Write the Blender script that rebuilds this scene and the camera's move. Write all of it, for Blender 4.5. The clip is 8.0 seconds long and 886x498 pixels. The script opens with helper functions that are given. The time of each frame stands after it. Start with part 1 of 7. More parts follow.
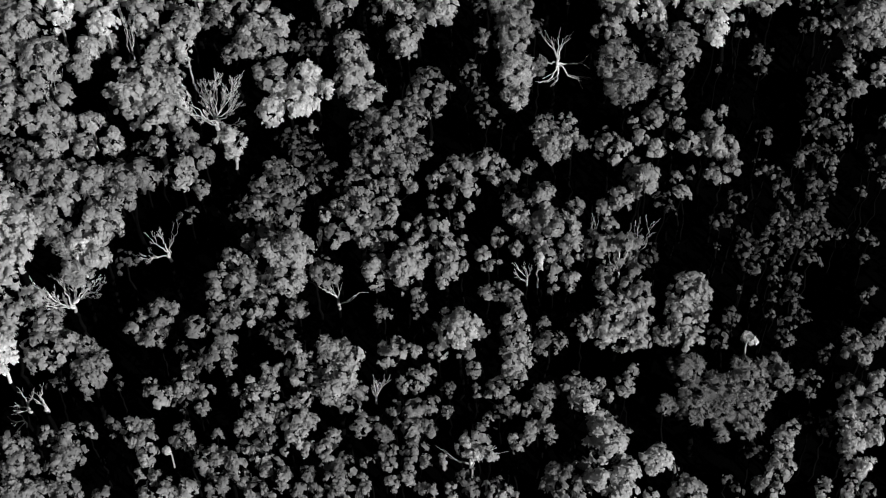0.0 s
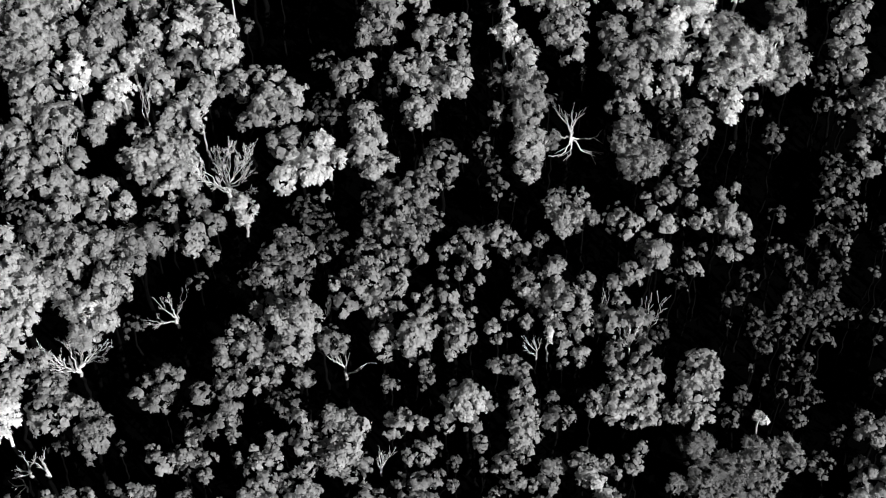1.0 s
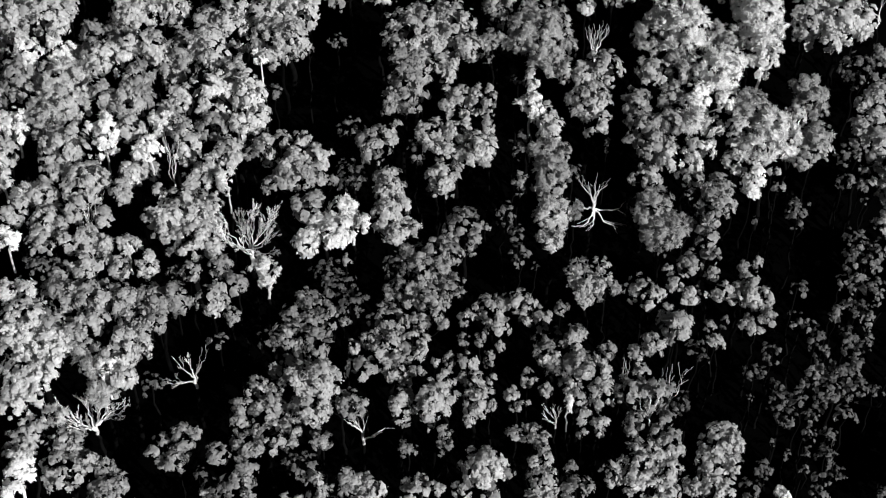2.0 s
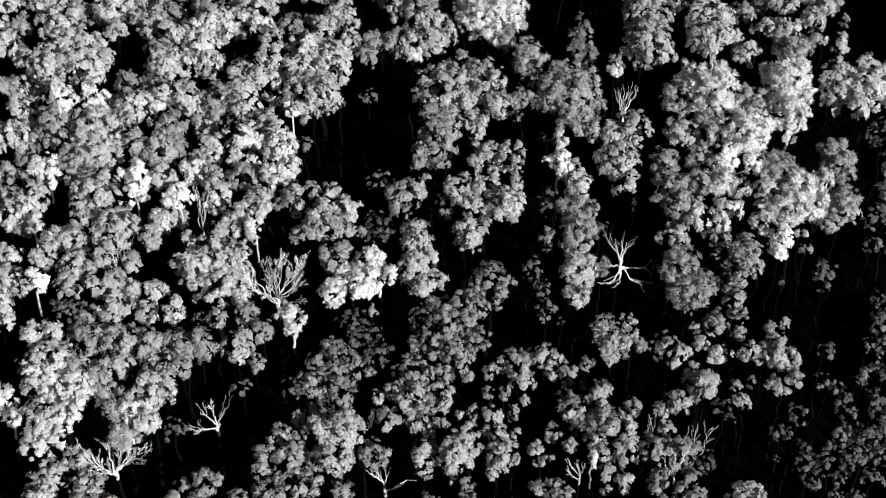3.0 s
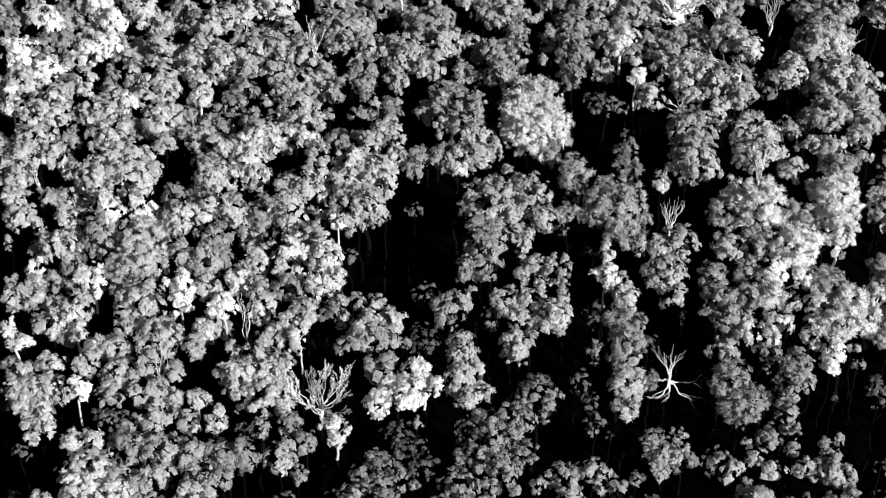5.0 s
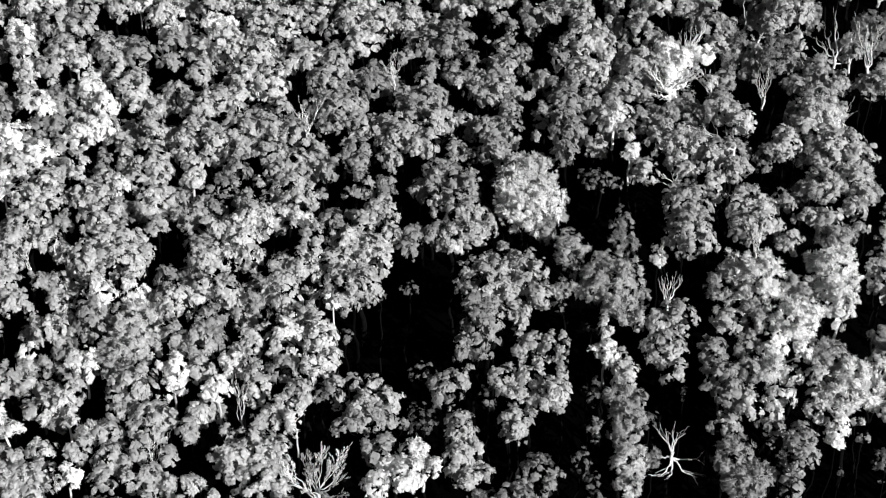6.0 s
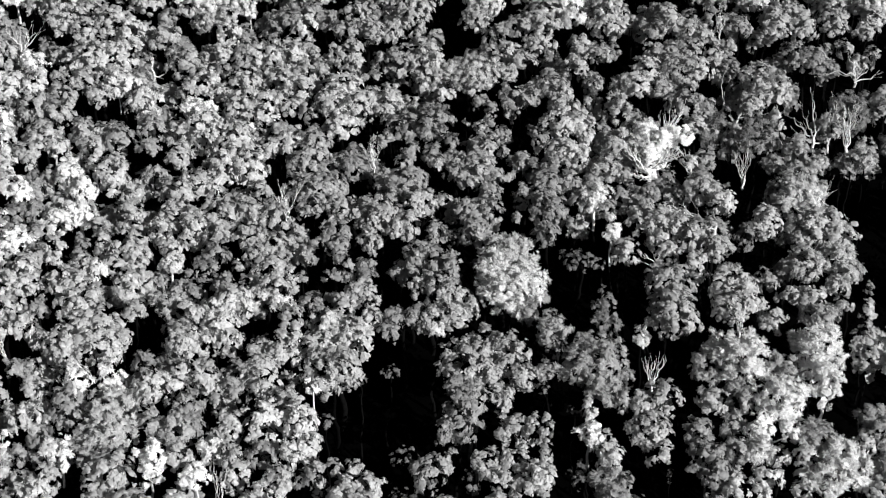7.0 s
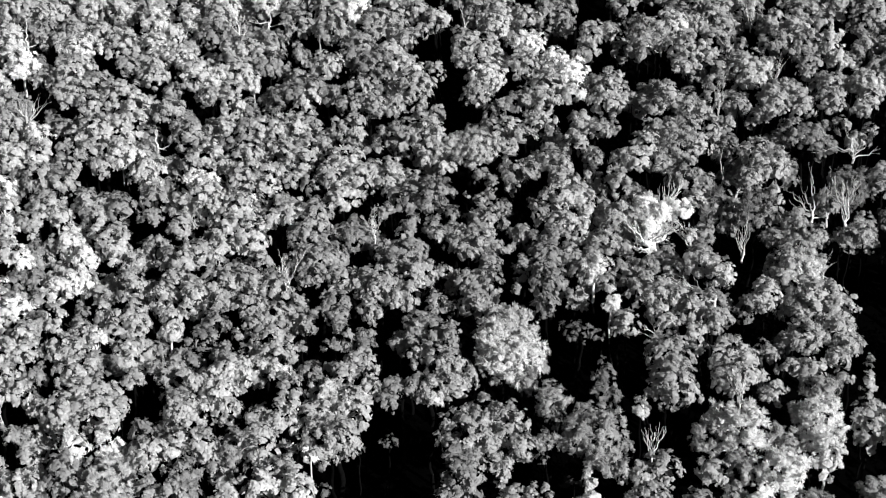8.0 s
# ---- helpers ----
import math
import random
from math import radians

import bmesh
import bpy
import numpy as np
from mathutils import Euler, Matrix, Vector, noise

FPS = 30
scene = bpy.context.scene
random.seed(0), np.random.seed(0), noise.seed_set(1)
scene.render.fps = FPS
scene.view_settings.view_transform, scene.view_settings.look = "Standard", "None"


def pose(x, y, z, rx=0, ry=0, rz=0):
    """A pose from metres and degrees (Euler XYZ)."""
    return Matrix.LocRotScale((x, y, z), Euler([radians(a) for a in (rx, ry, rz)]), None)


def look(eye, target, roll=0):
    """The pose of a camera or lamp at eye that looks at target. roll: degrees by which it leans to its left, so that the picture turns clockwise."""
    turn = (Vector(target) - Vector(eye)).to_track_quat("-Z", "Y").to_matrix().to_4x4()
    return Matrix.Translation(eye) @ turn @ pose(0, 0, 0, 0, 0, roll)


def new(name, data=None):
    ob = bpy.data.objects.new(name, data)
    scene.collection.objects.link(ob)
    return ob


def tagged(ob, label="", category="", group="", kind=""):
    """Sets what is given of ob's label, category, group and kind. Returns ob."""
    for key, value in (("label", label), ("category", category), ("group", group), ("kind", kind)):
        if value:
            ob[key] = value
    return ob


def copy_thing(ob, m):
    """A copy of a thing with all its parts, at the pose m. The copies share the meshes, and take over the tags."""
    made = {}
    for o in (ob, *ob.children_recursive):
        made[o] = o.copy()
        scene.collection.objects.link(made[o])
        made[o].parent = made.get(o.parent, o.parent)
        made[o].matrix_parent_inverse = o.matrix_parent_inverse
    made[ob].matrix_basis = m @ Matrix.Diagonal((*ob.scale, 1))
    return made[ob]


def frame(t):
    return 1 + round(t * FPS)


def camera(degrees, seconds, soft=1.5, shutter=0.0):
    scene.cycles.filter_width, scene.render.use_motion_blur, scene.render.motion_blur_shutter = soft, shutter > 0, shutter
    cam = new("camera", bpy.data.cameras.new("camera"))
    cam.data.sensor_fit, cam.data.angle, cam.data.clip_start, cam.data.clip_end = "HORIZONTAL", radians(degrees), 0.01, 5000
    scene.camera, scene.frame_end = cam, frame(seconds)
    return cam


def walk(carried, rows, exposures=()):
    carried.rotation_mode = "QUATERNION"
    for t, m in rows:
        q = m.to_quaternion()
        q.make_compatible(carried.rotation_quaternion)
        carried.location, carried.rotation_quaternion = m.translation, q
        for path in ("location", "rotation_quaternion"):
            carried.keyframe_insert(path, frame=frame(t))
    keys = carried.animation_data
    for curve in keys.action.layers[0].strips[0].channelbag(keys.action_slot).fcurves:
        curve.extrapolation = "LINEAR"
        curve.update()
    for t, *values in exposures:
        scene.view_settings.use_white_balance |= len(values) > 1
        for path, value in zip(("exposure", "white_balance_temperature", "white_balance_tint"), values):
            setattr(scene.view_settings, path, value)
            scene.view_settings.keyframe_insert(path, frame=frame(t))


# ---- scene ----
cam = camera(36, 8.0, soft=1.12)
PATH = [
    (0.0, 0.00, 0.00, 129.00, 39.993, 0.803, -0.958),
    (0.5, 0.56, 0.18, 128.48, 41.626, 0.706, -0.291),
    (1.0, 0.65, -0.51, 127.52, 43.532, 0.487, 0.408),
    (1.5, 0.41, -1.74, 126.25, 45.664, 0.224, 1.146),
    (2.0, -0.09, -3.21, 124.83, 47.766, -0.082, 1.820),
    (3.5, -2.14, -7.06, 120.60, 53.087, -1.013, 3.646),
    (4.0, -2.80, -7.71, 119.42, 54.599, -1.020, 3.991),
    (4.5, -3.36, -7.95, 118.41, 56.158, -0.830, 4.223),
    (6.0, -4.22, -6.78, 116.22, 61.306, 0.055, 3.518),
    (6.5, -4.22, -6.18, 115.61, 63.161, 0.231, 2.937),
    (7.0, -4.10, -5.84, 114.92, 65.003, 0.193, 2.618),
    (7.5, -3.89, -6.02, 114.02, 66.842, 0.023, 2.663),
    (8.0, -3.63, -7.08, 112.79, 68.774, -0.074, 2.877),
]
EXPOSURES = [(0.0, 0.66), (0.5, 0.92), (1.0, 1.10), (2.0, 1.27), (4.0, 1.54), (6.5, 1.50), (8.0, 1.47)]
walk(cam, [(t, pose(x, y, z, rx, ry, rz)) for t, x, y, z, rx, ry, rz in PATH], EXPOSURES)

# ---- light: low sun from behind and to the right, black-and-white film that drops the blue sky light ----
SUN_FROM = Vector((0.66, -0.58, 0.39)).normalized()
world = bpy.data.worlds.new("sky")
scene.world = world
world.use_nodes = True
wn, wl = world.node_tree.nodes, world.node_tree.links
sky = wn.new("ShaderNodeTexSky")
sky.sky_type = "NISHITA"
sky.sun_disc = False
sky.sun_elevation = math.asin(SUN_FROM.z)
sky.sun_rotation = math.atan2(SUN_FROM.x, SUN_FROM.y)
sky_grey = wn.new("ShaderNodeRGBToBW")
wl.new(sky.outputs[0], sky_grey.inputs[0])
wl.new(sky_grey.outputs[0], wn["Background"].inputs["Color"])
wn["Background"].inputs["Strength"].default_value = 0.005
sun_data = bpy.data.lights.new("sun", "SUN")
sun_data.energy, sun_data.angle, sun_data.color = 2.3, radians(0.53), (1, 1, 1)
sun = new("sun", sun_data)
sun.matrix_world = look((0, 0, 250), tuple(Vector((0, 0, 250)) - SUN_FROM))


# ---- materials: greys of a red-sensitive black-and-white film, on which leaves come out light; undergrowth, bark and floor also hold shade ----
def grey_material(name, low, high, scale, rough, bump=0.0, bump_scale=20.0, leaf=False, spread=0.25, gloss=0.2):
    """Neutral grey surface: patches at one scale, grain at another, and a shade of its own for each object and each
    leaf; leaf colour also holds painted dark gaps between clumps.
    """
    m = bpy.data.materials.new(name)
    m.use_nodes = True
    n, l = m.node_tree.nodes, m.node_tree.links
    b = n["Principled BSDF"]
    b.inputs["Roughness"].default_value = rough
    b.inputs["Specular IOR Level"].default_value = gloss
    co = n.new("ShaderNodeTexCoord")
    tex = n.new("ShaderNodeTexNoise")
    tex.inputs["Scale"].default_value, tex.inputs["Detail"].default_value = scale, 5.0
    l.new(co.outputs["Object"], tex.inputs["Vector"])
    ramp = n.new("ShaderNodeMapRange")
    ramp.inputs["From Min"].default_value, ramp.inputs["From Max"].default_value = 0.3, 0.7
    ramp.inputs["To Min"].default_value, ramp.inputs["To Max"].default_value = low, high
    l.new(tex.outputs["Fac"], ramp.inputs["Value"])
    value = ramp.outputs["Result"]
    sources = [n.new("ShaderNodeObjectInfo").outputs["Random"]]
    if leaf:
        # darker away from cell centres: painted shade of the gaps between leaf clumps
        clump_cells = n.new("ShaderNodeTexVoronoi")
        clump_cells.inputs["Scale"].default_value = 1.7
        l.new(co.outputs["Object"], clump_cells.inputs["Vector"])
        gap_shade = n.new("ShaderNodeMapRange")
        gap_shade.inputs["From Min"].default_value, gap_shade.inputs["From Max"].default_value = 0.75, 0.15
        l.new(clump_cells.outputs["Distance"], gap_shade.inputs["Value"])
        sources.append(gap_shade.outputs["Result"])
        sources.append(n.new("ShaderNodeNewGeometry").outputs["Random Per Island"])
    for k, s in enumerate(sources):
        r = n.new("ShaderNodeMapRange")
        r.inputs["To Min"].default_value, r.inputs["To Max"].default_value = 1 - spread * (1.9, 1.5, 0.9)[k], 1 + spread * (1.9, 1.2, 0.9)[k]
        l.new(s, r.inputs["Value"])
        mul = n.new("ShaderNodeMath")
        mul.operation = "MULTIPLY"
        l.new(value, mul.inputs[0])
        l.new(r.outputs["Result"], mul.inputs[1])
        value = mul.outputs[0]
    l.new(value, b.inputs["Base Color"])
    if bump:
        fine = n.new("ShaderNodeTexNoise")
        fine.inputs["Scale"].default_value, fine.inputs["Detail"].default_value = bump_scale, 6.0
        l.new(co.outputs["Object"], fine.inputs["Vector"])
        bp = n.new("ShaderNodeBump")
        bp.inputs["Strength"].default_value, bp.inputs["Distance"].default_value = bump, 0.12 if leaf else 0.05
        l.new(fine.outputs["Fac"], bp.inputs["Height"])
        l.new(bp.outputs["Normal"], b.inputs["Normal"])
    if leaf:  # leaves let some light through
        thin = n.new("ShaderNodeBsdfTranslucent")
        l.new(value, thin.inputs["Color"])
        mix = n.new("ShaderNodeMixShader")
        mix.inputs[0].default_value = 0.32
        l.new(b.outputs[0], mix.inputs[1])
        l.new(thin.outputs[0], mix.inputs[2])
        l.new(mix.outputs[0], n["Material Output"].inputs["Surface"])
    return m


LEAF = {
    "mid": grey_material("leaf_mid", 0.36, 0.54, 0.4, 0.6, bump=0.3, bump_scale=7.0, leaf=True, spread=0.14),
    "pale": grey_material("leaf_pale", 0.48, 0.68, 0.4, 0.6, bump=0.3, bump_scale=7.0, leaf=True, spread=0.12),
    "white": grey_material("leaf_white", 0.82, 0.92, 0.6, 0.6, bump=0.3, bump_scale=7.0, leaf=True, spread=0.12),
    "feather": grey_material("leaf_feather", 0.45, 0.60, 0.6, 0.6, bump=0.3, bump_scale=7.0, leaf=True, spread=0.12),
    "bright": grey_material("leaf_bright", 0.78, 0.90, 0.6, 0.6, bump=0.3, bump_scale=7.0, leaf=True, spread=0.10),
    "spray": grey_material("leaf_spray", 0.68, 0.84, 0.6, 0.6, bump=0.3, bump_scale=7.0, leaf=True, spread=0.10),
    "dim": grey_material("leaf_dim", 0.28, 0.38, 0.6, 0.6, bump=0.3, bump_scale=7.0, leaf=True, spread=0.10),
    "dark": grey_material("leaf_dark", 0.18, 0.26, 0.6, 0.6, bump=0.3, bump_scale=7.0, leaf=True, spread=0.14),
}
# near-black colour stands in for the deep shade under the canopy
LEAF["shade"] = grey_material("undergrowth_shade_leaf", 0.0006, 0.0012, 0.5, 0.8, bump=0.3, bump_scale=7.0, leaf=True, spread=0.25, gloss=0.0)
# near-black bark: shade on the stems below the crowns is in the colour
BARK_SHADE = grey_material("bark_shade_black", 0.002, 0.004, 1.5, 0.9, bump=0.6, gloss=0.03)
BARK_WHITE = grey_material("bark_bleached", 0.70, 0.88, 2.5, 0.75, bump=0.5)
# floor near-black too: shade in the openings is put into its colour
SHADE_SOIL = grey_material("shade_black_floor", 0.0006, 0.0012, 0.25, 0.95, bump=0.8, bump_scale=3.0, spread=0.0, gloss=0.0)


# ---- meshes ----
def soup(name, verts, faces, materials, smooth=False):
    """A mesh from arrays: verts (n, 3), faces (m, 3 or 4); smooth: for all faces or face by face."""
    me = bpy.data.meshes.new(name)
    me.vertices.add(len(verts))
    me.vertices.foreach_set("co", np.asarray(verts, np.float32).ravel())
    me.loops.add(faces.size)
    me.loops.foreach_set("vertex_index", faces.astype(np.int32).ravel())
    me.polygons.add(len(faces))
    me.polygons.foreach_set("loop_start", np.arange(0, faces.size, faces.shape[1], dtype=np.int32))
    me.polygons.foreach_set("use_smooth", np.broadcast_to(np.asarray(smooth, bool), len(faces)).copy())
    me.update(calc_edges=True)
    for m in materials:
        me.materials.append(m)
    return me


def unit(v):
    return v / (np.linalg.norm(v, axis=-1, keepdims=True) + 1e-9)


def tubes(name, lines, material, sides=6):
    """Tapered limbs in one mesh: each line is (points (n, 3), radii (n))."""
    vs, fs, base = [], [], 0
    for pts, radii in lines:
        n = len(pts)
        along = unit(np.gradient(pts, axis=0))
        side = unit(np.cross(along, (0.31, 0.93, 0.17)))
        other = np.cross(along, side)
        a = np.linspace(0, 2 * np.pi, sides, endpoint=False)
        ring = np.cos(a)[None, :, None] * side[:, None] + np.sin(a)[None, :, None] * other[:, None]
        vs.append((pts[:, None] + ring * np.asarray(radii)[:, None, None]).reshape(-1, 3))
        i, j = np.meshgrid(np.arange(n - 1), np.arange(sides), indexing="ij")
        k = (j + 1) % sides
        fs.append(base + np.stack([i * sides + j, i * sides + k, (i + 1) * sides + k, (i + 1) * sides + j], -1).reshape(-1, 4))
        base += n * sides
    return soup(name, np.concatenate(vs), np.concatenate(fs), [material], True)


def limb(rng, a, b, ra, rb, bend, n=5):
    """A crooked line from a to b that tapers from ra to rb."""
    s = np.linspace(0, 1, n)[:, None]
    a, b = np.asarray(a, float), np.asarray(b, float)
    wob = np.cumsum(rng.normal(0, 1, (n, 3)), 0)
    wob -= wob[0] + s * (wob[-1] - wob[0])
    return a + s * (b - a) + wob * bend * np.linalg.norm(b - a) / n, ra + (rb - ra) * s[:, 0] ** 0.8


# a low lumpy cushion: pole and rim
DOME = np.array([(0, 0, 1.0)] + [(math.cos(k * math.pi / 3), math.sin(k * math.pi / 3), -0.25 + 0.35 * (k % 2)) for k in range(6)])
DOME_FACES = np.array([(0, 1 + k, 1 + (k + 1) % 6) for k in range(6)])


def leaves(rng, tufts, ups, size, per, long=0.6, wide=0.3, body=0.8, stand=0.25, rough=0.22, flat=0.6):
    """Leaf tufts: a lumpy cushion of leaves set round with single leaves that lie along it (stand 0) or stick out (1).
    tufts (n, 3), ups (n, 3), size (n). Returns verts, faces and which faces are smooth."""
    n, size3 = len(tufts), size[:, None, None]
    side = unit(np.cross(ups, rng.normal(0, 1, (n, 3))))
    axes = np.stack([side, np.cross(ups, side), ups], 1)
    verts, faces, base, k_dome = [], [], 0, len(DOME)
    if body:
        d = DOME[None] * rng.uniform(0.6, 1.35, (n, k_dome, 1)) * rng.uniform(0.6, 1.35, (n, 1, 3))
        d[..., 2] *= flat
        verts.append((tufts[:, None] + np.einsum("nij,njk->nik", d, axes) * size3 * body).reshape(-1, 3))
        faces.append((np.arange(n)[:, None, None] * k_dome + DOME_FACES[None]).reshape(-1, 3))
        base = k_dome * n
    solid = len(faces[0]) if body else 0
    d = unit(rng.normal(0, 1, (n, per, 3)) + 0.75 * ups[:, None])
    shell = d - ups[:, None] * (1 - flat) * (d * ups[:, None]).sum(-1, keepdims=True)
    c = tufts[:, None] + shell * size3 * (rng.uniform(0.75, 1.12, (n, per, 1)) if body else rng.uniform(0.1, 1.0, (n, per, 1)))
    face = unit(0.45 * d + 0.8 * ups[:, None] + rough * rng.normal(0, 1, (n, per, 3)))
    along = unit(np.cross(face, rng.normal(0, 1, (n, per, 3))))
    tip = unit(along * (1 - stand) + d * stand)
    across = unit(np.cross(face, tip))
    k = size3 * rng.uniform(0.65, 1.35, (n, per, 1))
    blade = np.stack([c - tip * k * long * 0.5 - across * k * wide * 0.5, c + across * k * wide, c + tip * k * long * 0.7, c - across * k * wide], 2).reshape(-1, 4, 3)
    first = base + 4 * np.arange(len(blade))[:, None]
    verts.append(blade.reshape(-1, 3))
    faces.append(np.concatenate([first + (0, 1, 2), first + (0, 2, 3)]))
    faces = np.concatenate(faces)
    return np.concatenate(verts), faces, np.arange(len(faces)) < solid


def bough_points(rng, r, h, tuft, cover, ragged, pick=4.0):
    """Tufts heaped into one bough with an uneven outline and gaps between its sprays; thinner underneath."""
    n = max(3, int(cover * 4.2 * r * (r + h) * 0.5 / (tuft * tuft)))
    tries = int(pick * n)
    d = unit(rng.normal(0, 1, (tries, 3)) + (0, 0, 0.25))
    p = d * (r, r, h) * rng.uniform(0.35, 1.15, (tries, 1)) ** 0.7
    shift = rng.uniform(0, 50, 3)
    dense = np.array([0.8 * noise.noise(tuple(v * 0.9 + shift)) + noise.noise(tuple(v * 1.75 + shift)) for v in p])
    out = np.linalg.norm(p / (r, r, h), axis=1)
    keep = np.argsort(-(dense - ragged * np.clip(out - 0.75, 0, 1)))[:n]
    return p[keep], unit(d[keep] * 0.7 + (0, 0, 0.45) + rng.normal(0, 0.2, (n, 3)))


def ground_z(x, y):
    """The hillside: rises ahead, levels out to a ridge far up and to a valley floor below."""
    span = np.clip((np.asarray(y, float) - 120) / 420, -0.5, 0.5)
    bank = 420 * (np.sin(np.pi * span) / np.pi * 0.75 + 0.25 * span)
    return 28.3 + 0.4626 * bank - 0.0146 * np.clip(x, -150, 150) - 13.0 + 1.2 * np.sin(0.05 * np.asarray(x)) * np.cos(0.043 * np.asarray(y))


def part(name, data, parent, label=""):
    ob = new(name, data)
    ob.parent = parent
    return tagged(ob, label) if label else ob


made, radii = [], []


def tree(name, label, x, y, boughs, leaf, tuft=0.44, per=12, cover=0.74, long=0.55, wide=0.22, body=0.9, stand=0.25, rough=0.14, ragged=0.4, swell=1.15, pick=4.0, bleached=False, group="forest trees", foot=None):
    """A tree at x, y whose crown is a heap of boughs: (offset in x, offset in y, height above zero, radius, half height)."""
    rng = np.random.RandomState(len(made) + 1)
    made.extend((x + b[0], y + b[1]) for b in boughs)
    radii.extend(b[3] for b in boughs)
    foot = float(ground_z(x, y)) if foot is None else foot
    ob = tagged(new(name), label, "tree", group)
    ob.location = (x, y, foot)
    pts, ups, sizes, mids = [], [], [], []
    for dx, dy, z, r, h in boughs:
        small = min(tuft, max(0.2, 0.36 * r))  # small boughs carry smaller tufts
        p, u = bough_points(rng, swell * r, swell * h, small, cover, ragged, pick)
        sizes.append(np.full(len(p), small))
        mids.append(np.array((dx, dy, z - foot)))
        pts.append(p + mids[-1])
        ups.append(u)
    pts, ups = np.concatenate(pts), np.concatenate(ups)
    q, f, sm = leaves(rng, pts, ups, np.concatenate(sizes) * rng.uniform(0.55, 1.5, len(pts)), per, long, wide, body, stand, rough)
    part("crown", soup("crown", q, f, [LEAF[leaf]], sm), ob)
    spread = max(b[3] for b in boughs)
    girth = 0.07 + 0.05 * spread * len(boughs) ** 0.4
    low = min(m[2] - 0.8 * b[4] for m, b in zip(mids, boughs))
    fork = np.array((rng.uniform(-0.2, 0.2), rng.uniform(-0.2, 0.2), max(0.5, low - 0.3)))
    knee = fork * (1, 1, 0.75)
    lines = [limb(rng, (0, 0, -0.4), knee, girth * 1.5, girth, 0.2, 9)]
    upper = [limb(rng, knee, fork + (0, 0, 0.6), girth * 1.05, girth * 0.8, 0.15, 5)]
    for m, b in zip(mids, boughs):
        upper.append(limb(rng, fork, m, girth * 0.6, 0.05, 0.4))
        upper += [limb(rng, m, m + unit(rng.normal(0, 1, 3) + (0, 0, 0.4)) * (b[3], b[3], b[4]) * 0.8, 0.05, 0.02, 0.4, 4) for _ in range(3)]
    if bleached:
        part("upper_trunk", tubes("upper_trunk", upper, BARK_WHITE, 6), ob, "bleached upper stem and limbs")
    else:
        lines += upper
    part("trunk", tubes("trunk", lines, BARK_SHADE, 5), ob)
    return ob


def broadleaf(x, y, *boughs):
    return tree("broadleaf_tree", "leafy broadleaf tree with a clumped mid-grey crown in dense forest", x, y, boughs, "mid")


def airy(x, y, *boughs):
    return tree("airy_tree", "thin-crowned broadleaf tree with separate grey leaf tufts", x, y, boughs, "mid", tuft=0.38, cover=0.5, ragged=0.3, swell=1.22, pick=2.5)


def pale(x, y, *boughs):
    return tree("pale_broadleaf_tree", "sunlit broadleaf tree with a pale grey crown in dense forest", x, y, boughs, "pale", cover=0.82)


def bright_crowned(x, y, *boughs):
    return tree("bright_crowned_tree", "rounded tree with a bright light-grey crown of dense leaf clumps", x, y, boughs, "bright", tuft=0.46, cover=0.85, ragged=1.2)


def white_crowned(x, y, *boughs):
    return tree("white_crowned_tree", "brightly sunlit tree with a dense whitish crown on a bleached stem", x, y, boughs, "white", tuft=0.38, per=16, long=0.85, wide=0.18, stand=0.3, cover=0.75, ragged=0.9, swell=1.06, bleached=True)


def feathery(x, y, *boughs):
    return tree("feathery_tree", "soft feathery tree with fine wispy grey foliage", x, y, boughs, "feather", tuft=0.37, per=20, long=0.95, wide=0.11, stand=0.4, cover=0.8)


def dim_feathery(x, y, *boughs):
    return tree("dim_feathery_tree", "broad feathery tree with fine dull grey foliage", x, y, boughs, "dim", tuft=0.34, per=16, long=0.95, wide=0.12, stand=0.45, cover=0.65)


def sparse(x, y, *boughs):
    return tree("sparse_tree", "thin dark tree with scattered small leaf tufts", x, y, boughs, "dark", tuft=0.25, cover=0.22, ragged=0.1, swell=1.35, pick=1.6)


def spiky(x, y, *boughs):
    return tree("spiky_tree", "rounded pale tree with spiky radiating leaf sprays", x, y, boughs, "spray", tuft=0.36, per=24, long=0.95, wide=0.10, stand=0.6, cover=0.9, ragged=1.2)


def vase(x, y, z, r, h):
    """A tree whose boughs open upwards like a vase."""
    rng = np.random.RandomState(len(made) + 1)
    made.append((x, y))
    radii.append(r)
    foot = float(ground_z(x, y))
    ob = tagged(new("vase_shaped_tree"), "vase-shaped leafy tree with pale boughs fanning up from one fork", "tree", "forest trees")
    ob.location = (x, y, foot)
    fork = np.array((0, 0, z - foot - h))
    n = 260
    s, az = rng.uniform(0.04, 1, n) ** 0.6, rng.uniform(0, 2 * np.pi, n)
    rho = s * r * rng.uniform(0.35, 1.0, n)
    pts = fork + np.stack([rho * np.cos(az), rho * np.sin(az), s * 2 * h * rng.uniform(0.75, 1.0, n)], -1)
    q, f, sm = leaves(rng, pts, unit(pts - fork + (0, 0, 0.5)), 0.36 * rng.uniform(0.6, 1.2, n), 11)
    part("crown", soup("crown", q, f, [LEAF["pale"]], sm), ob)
    part("trunk", tubes("trunk", [limb(rng, (0, 0, -0.4), fork, 0.26, 0.17, 0.2, 9)], BARK_SHADE, 7), ob)
    for k in range(8):
        a = 2 * np.pi * k / 8 + rng.uniform(-0.3, 0.3)
        tip = fork + (0.6 * r * math.cos(a), 0.6 * r * math.sin(a), 1.7 * h)
        part("branch", tubes("branch", [limb(rng, fork, tip, 0.10, 0.025, 0.12, 7)], BARK_WHITE, 5), ob, "pale upswept bough")
    return ob


